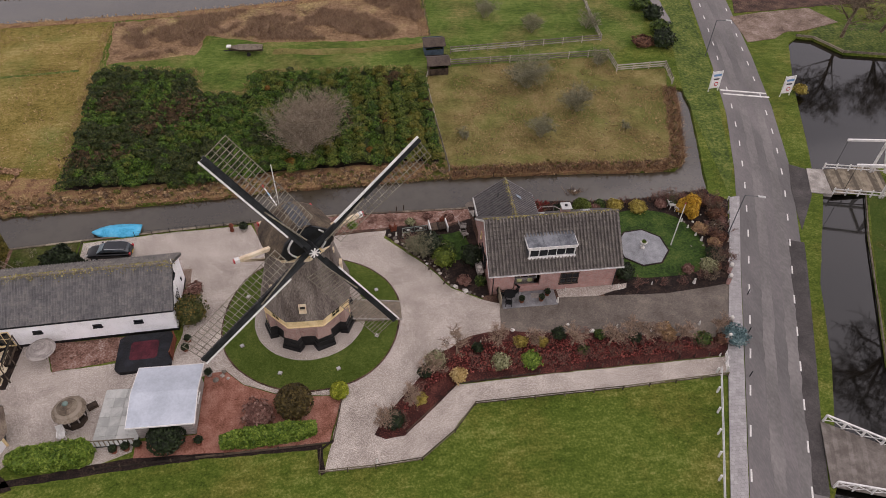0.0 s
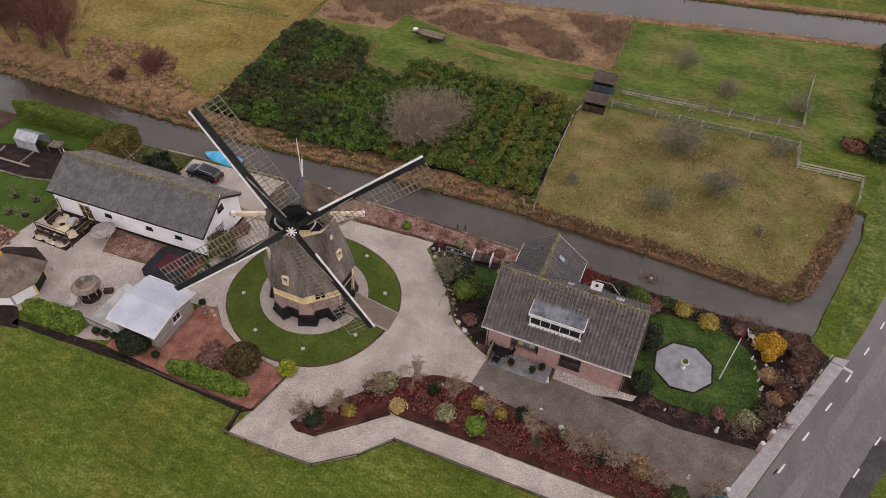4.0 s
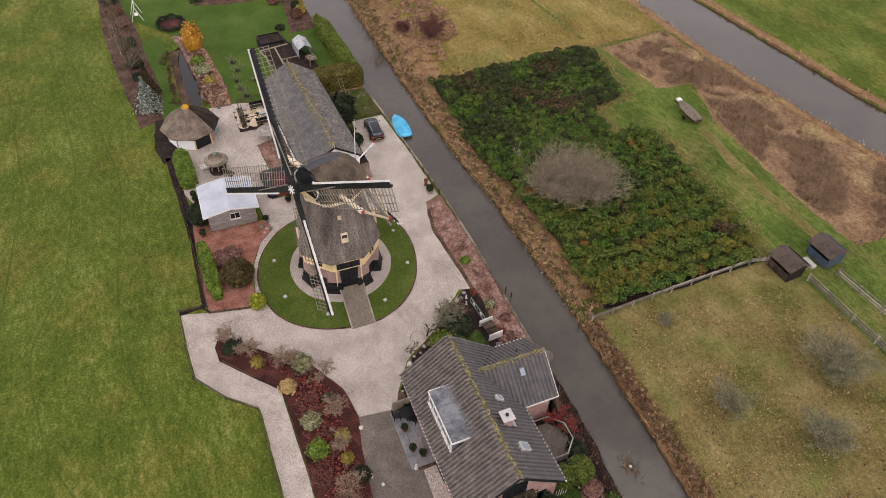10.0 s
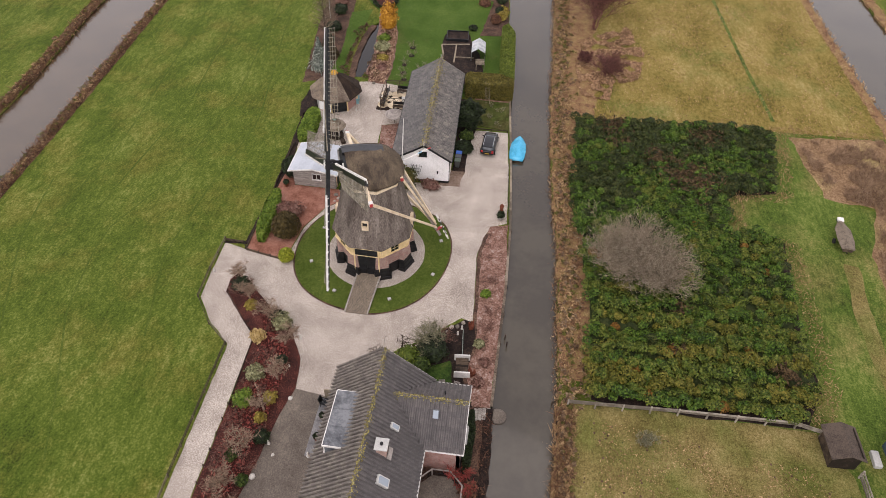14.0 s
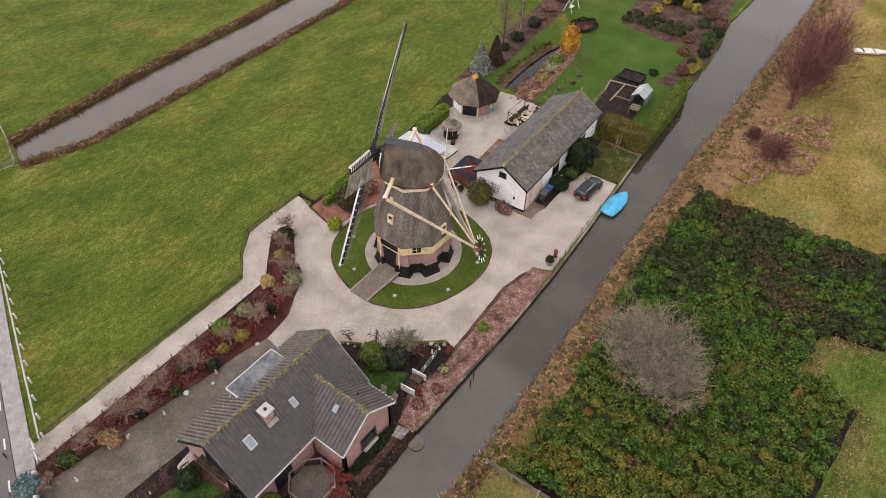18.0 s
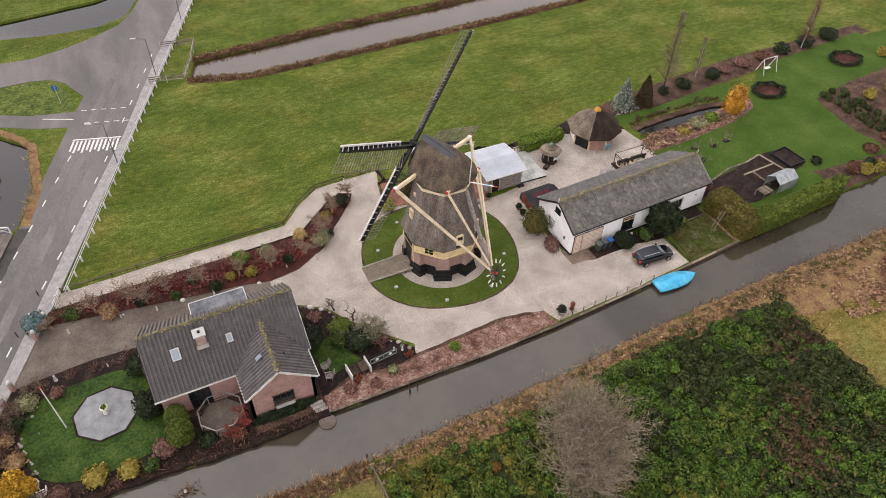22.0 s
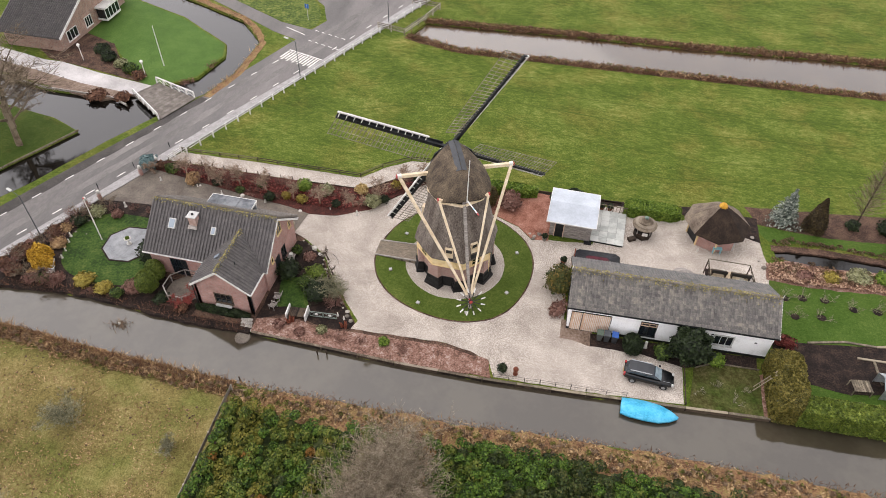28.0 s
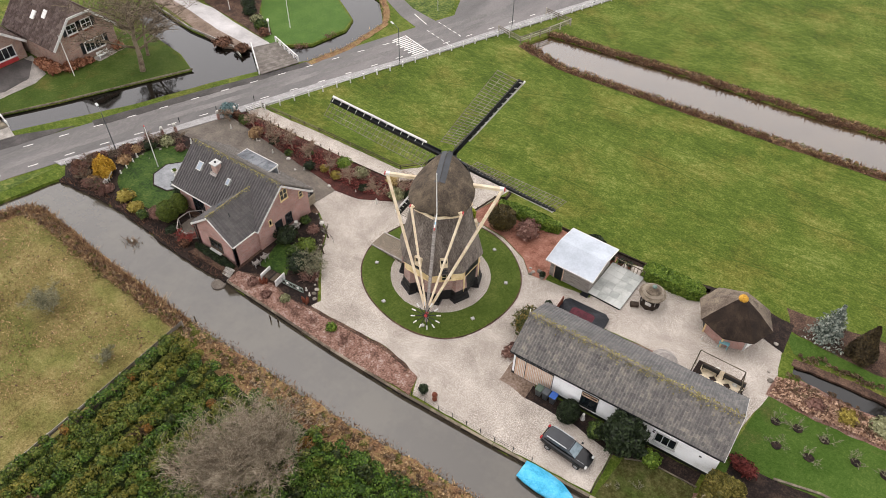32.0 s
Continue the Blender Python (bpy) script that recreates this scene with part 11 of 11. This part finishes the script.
part("bonnet_line", Geo().box(1.2, -0.6, 0.905, 1.9, -0.58, 0.915), M_CHROME, car)

car.scale = (0.97, 0.95, 0.92)
for ob in car.children:
    if ob.name.split(".")[0] in ("body", "cabin_glass"):
        sm = ob.modifiers.new("round", "SUBSURF")
        sm.levels = sm.render_levels = 2

boat = thing("covered_boat", "small dark boat under a bright blue tarpaulin", "boat", pose(-25.4, 54.75, -0.4, 0, 0, 178))
st = [(-2.35, 0.72), (-1.6, 0.86), (-0.4, 0.92), (0.8, 0.82), (1.7, 0.5), (2.35, 0.06)]
part("hull", loft([[(x, -w, 0.5), (x, -w * 0.8, 0.05), (x, w * 0.8, 0.05), (x, w, 0.5)] for x, w in st]), M_OLDWOOD, boat, "dark wooden hull")
secs = []
for j, (x, w) in enumerate(st):
    pk = (0.72, 0.82, 0.9, 0.85, 0.72, 0.58)[j]
    rr2 = random.Random(j)
    secs.append([(x * 1.02, -w * 1.07, 0.3 + 0.06 * rr2.random()), (x * 1.02, w * 1.07, 0.3 + 0.06 * rr2.random()), (x * 1.02, w * 1.05, 0.52), (x * 1.01, w * 0.5, (0.52 + pk) / 2 - 0.05), (x, 0.02, pk), (x * 1.01, -w * 0.5, (0.52 + pk) / 2 - 0.06), (x * 1.02, -w * 1.05, 0.52)])
part("cover", loft(secs), M_BLUE, boat, "bright blue creased tarpaulin", smooth=True)
tb2 = thing("boat_trailer", "grey covered boat on a trailer in the field", "boat trailer", pose(-14.8, 89.4, 0, 0, 0, 176))
part("hull", loft([[(x, -w, 0.95), (x, -w * 0.7, 0.55), (x, w * 0.7, 0.55), (x, w, 0.95)] for x, w in ((-2.3, 0.6), (-1, 0.8), (0.8, 0.75), (2.3, 0.1))]), M_OLDWOOD, tb2)
part("cover", loft([[(x, -w, 0.94), (x, w, 0.94), (x, 0, p)] for x, w, p in ((-2.35, 0.64, 1.2), (-1, 0.84, 1.35), (0.8, 0.8, 1.3), (2.35, 0.12, 1.05))]), mat("grey_tarp", [(0.3, "5b5146"), (0.6, "7d7264")], 0.6, 0.1), tb2, "weathered grey cover")
part("drawbar", Geo().beam((-2.4, 0, 0.45), (3.0, 0, 0.4), 0.1, 0.1), M_STEEL, tb2)
part("cabin", Geo().box(1.9, -0.3, 0.9, 2.5, 0.3, 1.15), M_WHITEPAINT, tb2, "white bow fitting", 0.03)
for s in (-1, 1):
    w_ = part("wheel", Geo().lathe([(0.1, -0.08), (0.28, -0.08), (0.28, 0.08), (0.1, 0.08)], 14), M_TYRE, tb2)
    w_.matrix_basis = pose(-0.5, s * 0.85, 0.28, 90)
rb2 = thing("rowing_boat", "white rowing boat with a red waterline on the grass", "boat", pose(-79.2, 69.4, 0, 0, 0, 122))
part("hull", loft([[(x, -w, 0.55), (x, -w * 0.75, 0.22), (x, w * 0.75, 0.22), (x, w, 0.55)] for x, w in ((-2.4, 0.55), (-1, 0.75), (0.9, 0.7), (2.5, 0.08))]), M_WHITEPAINT, rb2)
part("keel", loft([[(x, -w, 0.24), (x, -w * 0.6, 0.0), (x, w * 0.6, 0.0), (x, w, 0.24)] for x, w in ((-2.3, 0.42), (-1, 0.58), (0.9, 0.54), (2.3, 0.08))]), M_RED, rb2, "red painted bottom")
for x in (-1.2, 0.4):
    part("thwart", Geo().box(x - 0.12, -0.62, 0.56, x + 0.12, 0.62, 0.6), M_PALEWOOD, rb2)
fs2 = thing("garden_shed", "small dark grey shed behind the pasture", "shed", pose(-84.6, 75.6, 0, 0, 0, 30))
part("wall", Geo().box(-1.5, -1.2, 0, 1.5, 1.2, 2.0), M_BLACKWOOD, fs2, "", 0.02)
for t in (-1, 1):
    part("roof_side", Geo().extrude([(-1.7, t * 1.5, 1.9), (1.7, t * 1.5, 1.9), (1.7, 0, 2.7), (-1.7, 0, 2.7)], (0, 0, 0.08)), M_ZINC, fs2)
part("door", Geo().box(-0.45, -1.25, 0.05, 0.45, -1.2, 1.85), M_GREYBOARD, fs2, "grey plank door")
# field shelters
for x, y, c, lb in ((11.0, 82.3, M_OLDWOOD, "dark wooden field shelter with a felt roof"), (11.0, 87.3, mat("blue_grey_boards", [(0.3, "36424d"), (0.6, "4d5b68")], 0.6, 0.06), "blue grey wooden field shelter")):
    fs_ = thing("field_shelter", lb, "shed", pose(x, y, 0, 0, 0, 2), "field shelters")
    part("wall", Geo().box(-1.3, 1.0, 0.05, 1.3, 1.08, 1.9), c, fs_), part("wall", Geo().box(-1.3, -1.0, 0.05, -1.22, 1.0, 1.8), c, fs_), part("wall", Geo().box(1.22, -1.0, 0.05, 1.3, 1.0, 1.8), c, fs_)
    part("front_wall", Geo().box(-1.22, -1.0, 0.05, 1.22, -0.92, 1.0), c, fs_)
    for s in (-1, 1):
        part("roof_side", Geo().extrude([(-1.55, s * 1.35, 1.62), (1.55, s * 1.35, 1.62), (1.55, 0, 2.2), (-1.55, 0, 2.2)], (0, 0, 0.06)), mat("roof_felt", [(0.3, "3b322c"), (0.6, "574c43")], 0.7, 0.08) if s < 0 and y < 85 else bpy.data.materials["roof_felt"], fs_)
solo("water_trough", Geo().box(-0.7, -0.3, 0, 0.7, 0.3, 0.4), M_LAMP, "pale water trough by the shelter", "trough", m=pose(11.2, 85.3, 0.02), bevel=0.03)

# ---- roadside and village ----
M_LAMPPOST = plain("grey_lamp_post", "54585a", 0.5, 0.3)


def street_lamp(x, y, turn, h=5.4, arm=1.3):
    t = thing("street_lamp", "slender grey street lamp with a flat pale head", "street lamp", pose(x, y, 0.05, 0, 0, turn), "street lamps")
    part("pole", Geo().tube((0, 0, 0), (0, 0, h), 0.06, 0.04, 8), M_LAMPPOST, t)
    part("arm", Geo().tube((0, 0, h - 0.02), (arm, 0, h + 0.12), 0.03, 0.03, 6), M_LAMPPOST, t)
    part("head", Geo().box(arm - 0.1, -0.14, h + 0.06, arm + 0.62, 0.14, h + 0.18), M_LAMP, t, "pale flat lamp head", 0.04)


for x, y, a in ((37.4, 47.8, -20), (22.3, 12.0, -20), (14.9, -6.2, -20), (49.3, 83.0, -15), (8.6, -21.5, -20)):
    street_lamp(x, y, a)
for x, y in ((31.9, 30.6), (33.9, 35.2), (35.8, 39.6)):
    solo("bollard", Geo().tube((0, 0, 0), (0, 0, 0.7), 0.05, 0.05, 8), M_STEEL, "dark bollard on the pavement edge", "bollard", "pavement bollards", m=pose(x, y, 0.1))
for x, y, a in ((46.8, 74.2, 8), (55.9, 72.2, 8)):
    bbd = thing("town_sign", "white village gateway sign with plain bars", "sign", pose(x, y, 0, -4, 0, a), "gateway signs")
    part("board", Geo().box(-0.75, -0.04, 0.5, 0.75, 0.04, 2.9), M_WHITEPAINT, bbd, "", 0.01)
    part("print_bar", Geo().box(-0.55, -0.06, 2.2, 0.55, -0.045, 2.5), plain("sign_blue", "5b86b0"), bbd, "blue bar")
    part("print_bar", Geo().box(-0.4, -0.06, 1.7, 0.4, -0.045, 1.9), M_STEEL, bbd, "dark bar")
    part("red_disc", Geo().tube((0.1, -0.075, 1.1), (0.1, -0.045, 1.1), 0.3, 0.3, 16), M_RED, bbd, "red ring shape")
    part("disc_centre", Geo().tube((0.1, -0.085, 1.1), (0.1, -0.076, 1.1), 0.2, 0.2, 16), M_WHITEPAINT, bbd)
    for sx in (-0.7, 0.7):
        part("post", Geo().box(sx - 0.05, 0.04, 0, sx + 0.05, 0.12, 2.9), M_WHITEPAINT, bbd)
rs_ = thing("road_sign", "blue traffic sign on a post on the grass island", "sign", pose(27.2, -4.1, 0.05))
part("post", Geo().tube((0, 0, 0), (0, 0, 2.6), 0.04, 0.04, 6), M_LAMP, rs_)
part("plate", Geo().box(-0.3, -0.02, 1.9, 0.3, 0.02, 2.6), plain("sign_blue_plate", "2d62a8"), rs_)
# drawbridge
db = thing("drawbridge", "white wooden drawbridge over the side water", "bridge")
for k in range(16):
    part("deck_plank", Geo().beam((52.1 + 0.42 * k, 52.6, 0.12), (53.2 + 0.42 * k, 56.9, 0.12), 0.4, 0.1), M_PALEWOOD, db)
part("abutment", Geo().slab([(49.6, 53.3), (51.9, 52.7), (53.1, 57.0), (51.2, 57.4)], -0.6, 0.1), M_CONCRETE, db, "pale concrete abutment")
for (x0, y0), (x1, y1) in (((51.8, 52.7), (58.5, 51.2)), ((53.0, 57.0), (60.0, 55.6))):
    for z in (0.45, 0.85):
        part("rail", Geo().beam((x0, y0, z), (x1, y1, z), 0.08, 0.1), M_WHITEPAINT, db)
    for k in range(6):
        part("rail_post", Geo().box(-0.06, -0.06, 0, 0.06, 0.06, 0.95, Matrix.Translation((x0 + (x1 - x0) * k / 5, y0 + (y1 - y0) * k / 5, 0.1))), M_WHITEPAINT, db)
    xa, ya = x0 + (x1 - x0) * 0.75, y0 + (y1 - y0) * 0.75
    part("gallows_post", Geo().beam((xa, ya, 0.1), (xa, ya, 4.6), 0.24, 0.24, up=(1, 0, 0)), M_WHITEPAINT, db, "", 0.02)
    part("gallows_brace", Geo().beam((xa + 1.6, ya - 0.35, 0.2), (xa + 0.1, ya, 4.2), 0.18, 0.18), M_WHITEPAINT, db)
    part("balance_beam", Geo().beam((xa - 4.2, ya + 0.9, 4.35), (xa + 4.2, ya - 0.9, 4.85), 0.22, 0.26), M_WHITEPAINT, db, "", 0.02)
    part("chain", Geo().tube((xa - 4.1, ya + 0.88, 4.3), (xa - 4.1, ya + 0.88, 0.9), 0.025, 0.025, 5), M_STEEL, db)
part("cross_beam", Geo().beam((57.0, 51.5, 4.6), (58.3, 55.9, 4.6), 0.22, 0.26), M_WHITEPAINT, db)
sheet("bridge_approach", [(45.6, 47.6), (49.6, 53.0), (51.3, 57.2), (49.5, 58.4), (47.6, 54)], 0.042, M_ASPHALT2, "dark asphalt apron before the drawbridge", 1, 0.05, category="road")
# white bridge to the village house
wb_ = thing("white_bridge", "timber bridge with white railings to the village drive", "bridge")
for k in range(20):
    t = k / 20
    a = Vector((35.9, 25.6, 0.16)).lerp(Vector((42.2, 21.4, 0.2)), t)
    b = Vector((33.9, 20.2, 0.16)).lerp(Vector((40.4, 18.0, 0.2)), t)
    part("deck_plank", Geo().beam(a, b, 0.36, 0.09), M_BRIDGEDECK, wb_)
for a, b in ((Vector((36.0, 25.7, 0.2)), Vector((41.9, 21.4, 0.25))), (Vector((33.9, 20.2, 0.2)), Vector((40.4, 18.1, 0.25)))):
    for k in range(6):
        p = a.lerp(b, k / 5)
        part("rail_post", Geo().box(p.x - 0.07, p.y - 0.07, 0.1, p.x + 0.07, p.y + 0.07, 1.05), M_WHITEPAINT, wb_)
        if k < 5:
            q = a.lerp(b, (k + 1) / 5)
            part("rail_cross", Geo().beam(p + UP * 0.1, q + UP * 0.75, 0.05).beam(p + UP * 0.75, q + UP * 0.1, 0.05), M_WHITEPAINT, wb_)
    part("rail", Geo().beam(a + UP * 0.85, b + UP * 0.85, 0.14, 0.1), M_WHITEPAINT, wb_)
fence("bank_boarding", "dark timber boarding along the moat bank", [(41.6, 23.8), (44.5, 22.6), (54, 22.6), (64, 21)], 1.4, 0.25, (0.1,), M_PALEWOOD, M_CONCRETE, 0.1, 0.12, 0.3)
fence("bank_boarding", "dark timber boarding along the grass island", [(44.6, 30.1), (52.2, 45.9), (55.9, 52.7)], 1.6, 0.1, (-0.02,), M_WOOD, M_WOOD, 0.1, 0.08, 0.2)
fence("bank_boarding", "timber boarding along the upper water", [(65.3, 87.4), (67.6, 86.7), (70, 82.3), (76, 80.9), (140, 84.1)], 2.0, 0.3, (0.12,), M_OLDWOOD, M_PALEWOOD, 0.12, 0.14, 0.4)
for x, y in ((42.8, 16.9), (53.5, 15.0)):
    t = thing("garden_lantern", "white post lantern beside the village drive", "lamp", pose(x, y, 0.03), "white lanterns")
    part("post", Geo().tube((0, 0, 0), (0, 0, 2.0), 0.07, 0.05, 8), M_WHITEPAINT, t)
    part("lantern", Geo().lathe([(0.08, 2.0), (0.2, 2.35), (0.26, 2.38), (0.05, 2.6)], 8), M_WHITEPAINT, t)
for x, y, h in ((41.9, 13.6, 6.0), (55.9, 40.8, 6.0)):
    t = thing("village_flagpole", "white flagpole on the village lawn", "flagpole", pose(x, y, 0.03), "village flagpoles")
    part("pole", Geo().tube((0, 0, 0), (0, 0, h), 0.07, 0.04, 8), M_WHITEPAINT, t)


def village_house(name, label, x0, y0, x1, y1, eave, rz, brick, overhang=0.5, hip=None, tile=M_TILE):
    """A village house with its ridge along x; with hip, its front gable is cut off by a small hip from that height up."""
    t = thing(name, label, "house")
    ym = (y0 + y1) / 2
    s = (rz - eave) / (y1 - ym)
    cut = hip or rz
    half = (rz - cut) / s
    for x in (x0, x1 - 0.3):
        part("wall", Geo().extrude([(x, y0, 0), (x, y1, 0), (x, y1, eave), (x, ym + half + 0.05, cut - 0.1), (x, ym - half - 0.05, cut - 0.1), (x, y0, eave)], (0.3, 0, 0)), brick, t)
    for y in (y0, y1 - 0.3):
        part("wall", Geo().box(x0 + 0.3, y, 0, x1 - 0.3, y + 0.3, eave), brick, t)
    xf, back = x0 - overhang, (rz - cut) * 0.9
    for sg, ye in ((-1, y0 - overhang), (1, y1 + overhang)):
        ze = eave - overhang * s
        part("roof_slope", Geo().extrude([(xf, ye, ze), (x1 + overhang, ye, ze), (x1 + overhang, ym, rz), (xf + back, ym, rz), (xf, ym + sg * half, cut)], (0, 0, 0.15)), tile, t)
        part("bargeboard", Geo().beam((xf - 0.03, ye, ze + 0.1), (xf - 0.03, ym + sg * half, cut + 0.1), 0.08, 0.34), M_WHITEPAINT, t, "white bargeboard")
        tile_roof(t, Vector((xf, ye, ze + 0.16)), Vector((1, 0, 0)), Vector((0, -sg, s)).normalized(), Vector((0, sg * s, 1)).normalized(), x1 - xf + overhang, math.hypot(ym - ye, rz - ze), tile, 0.35, 0.4, keep=lambda p: p.x - xf > (p.z - cut) * 0.9)
    if hip:
        part("hip_slope", Geo().extrude([(xf, ym - half, cut), (xf, ym + half, cut), (xf + back, ym, rz)], (0, 0, 0.2)), tile, t)
        part("hip_fascia", Geo().beam((xf - 0.03, ym - half - 0.1, cut + 0.1), (xf - 0.03, ym + half + 0.1, cut + 0.1), 0.1, 0.3), M_WHITEPAINT, t, "white hip fascia")
        for sg in (-1, 1):
            part("hip_ridge", Geo().tube((xf, ym + sg * half, cut + 0.26), (xf + back, ym, rz + 0.26), 0.1, 0.1, 7), tile, t)
    part("ridge", Geo().tube((xf + back, ym, rz + 0.24), (x1 + overhang, ym, rz + 0.24), 0.11, 0.11, 7), tile, t)
    return t


M_VBRICK = brickwork("village_brick", "a58474", "8c6d5f", "a0968d")
vh = village_house("village_house", "large brick village house with a half-hipped purple brown tiled roof", 58.2, 31.9, 70, 40.9, 3.4, 8.0, M_VBRICK, 0.4, 6.4, M_BROWNTILE)
fw = Matrix((Vector((0, 1, 0)), Vector((-1, 0, 0)), UP)).transposed().to_4x4()
for y, z, w, h in ((33.8, 0.9, 3.1, 1.6), (34.75, 4.2, 1.55, 1.35), (37.0, 4.2, 1.55, 1.35)):
    wnd = window(vh, w, h, Matrix.Translation((58.2, y, z)) @ fw, M_WHITEPAINT, 2 if w < 2 else 4, 2 if w < 2 else 1, 0.1, t=0.11)
    for sx in (-0.55, w + 0.05):
        part("shutter", Geo().box(sx, 0.0, 0, sx + 0.5, 0.05, h), M_BLACKWOOD, wnd, "black shutter")
    if w < 2:
        part("flower_box", Geo().box(0.15, 0.1, -0.26, w - 0.15, 0.3, -0.07), M_TERRA, wnd, "red brown flower box")
for x, y in ((62.2, 38.4), (64.4, 38.9)):
    sk = part("skylight", Geo().box(-0.4, -0.6, 0, 0.4, 0.6, 0.34), M_WHITEPAINT, vh, "white framed roof window")
    sk.matrix_basis = Matrix.Translation((x, y, 8.0 - (y - 36.4) * 1.022)) @ pose(0, 0, 0, -45.6)
wbn = thing("white_bench", "white garden bench under the window", "bench", pose(57.0, 35.2, 0.04, 0, 0, 90))
for k in range(3):
    part("slat", Geo().box(-0.9, -0.25 + 0.17 * k, 0.4, 0.9, -0.1 + 0.17 * k, 0.45), M_WHITEPAINT, wbn)
part("backrest", Geo().box(-0.9, -0.36, 0.5, 0.9, -0.3, 0.85), M_WHITEPAINT, wbn)
for sx in (-0.8, 0.8):
    part("leg", Geo().box(sx - 0.05, -0.35, 0, sx + 0.05, 0.25, 0.4), M_WHITEPAINT, wbn)
sheet("house_terrace", [(58.1, 33.2), (56.6, 33.4), (56.4, 36.4), (58.1, 36.8)], 0.036, M_PAVE, "grey paved strip under the window", 0.6, 0.05, category="pavement")
vw = village_house("village_annex", "low brick annex with a brown tiled roof beside the village house", 65.6, 41.6, 76, 49.0, 2.6, 5.6, M_VBRICK, 0.5, None, M_BROWNTILE)
window(vw, 3.4, 1.7, Matrix.Translation((65.6, 42.9, 0.8)) @ fw, M_WHITEPAINT, 4, 1, 0.1, t=0.13)
part("red_panel", Geo().box(65.5, 42.9, 0.1, 65.58, 46.3, 0.72), M_RED, vw, "red panel under the window")
sheet("village_yard", [(65.4, 42.4), (65.4, 49.4), (60.6, 50.2), (59.6, 48.6), (60.2, 44.8), (63.8, 42.0)], 0.056, M_ASPHALT2, "dark asphalt yard before the annex", 1, 0.05, category="driveway")
sheet("village_footpath", [(65.4, 41.2), (63.8, 41.4), (59.4, 42.8), (58.4, 45.0), (58.6, 50.6), (60.4, 50.4), (60.0, 45.2), (63.9, 42.4), (65.4, 42.4)], 0.05, M_PAVE, "grey paved path to the annex", 1, 0.05, category="pavement")
for k, (x, y, r, h) in enumerate(((61.8, 41.7, 0.9, 0.6), (60.2, 41.9, 1.0, 0.75), (58.6, 41.7, 1.1, 0.8), (57.5, 40.2, 0.9, 0.7), (57.4, 38.7, 0.8, 0.55), (57.3, 37.4, 0.7, 0.4), (57.5, 32.6, 0.8, 0.5))):
    shrub("beech_bush", "dry copper leaved beech bush by the house wall", x, y, r, h, M_BEECH, 520 + k, size=0.11, group="beech bushes")
bg_ = village_house("village_bungalow", "long brick bungalow with a dark tiled roof", 57.5, -2.5, 66.5, 13.6, 2.6, 6.2, M_VBRICK, 0.7)
for y, w in ((1.2, 2.4), (6.0, 1.6), (9.6, 2.4)):
    window(bg_, w, 1.5, Matrix.Translation((57.5, y, 0.7)) @ fw, M_WHITEPAINT, 3, 1, 0.12)
bay = part("bay_window", Geo().box(55.9, 1.0, 0.5, 57.5, 4.6, 0.8).box(55.8, 0.9, 2.3, 57.6, 4.7, 2.55), M_WHITEPAINT, bg_, "white bay window surround")
part("bay_glass", Geo().box(55.98, 1.08, 0.8, 57.4, 4.52, 2.3), M_GLASS, bay)
for k in range(5):
    part("bay_mullion", Geo().box(55.92, 1.02 + k * 0.86, 0.8, 56.0, 1.1 + k * 0.86, 2.3), M_WHITEPAINT, bay)
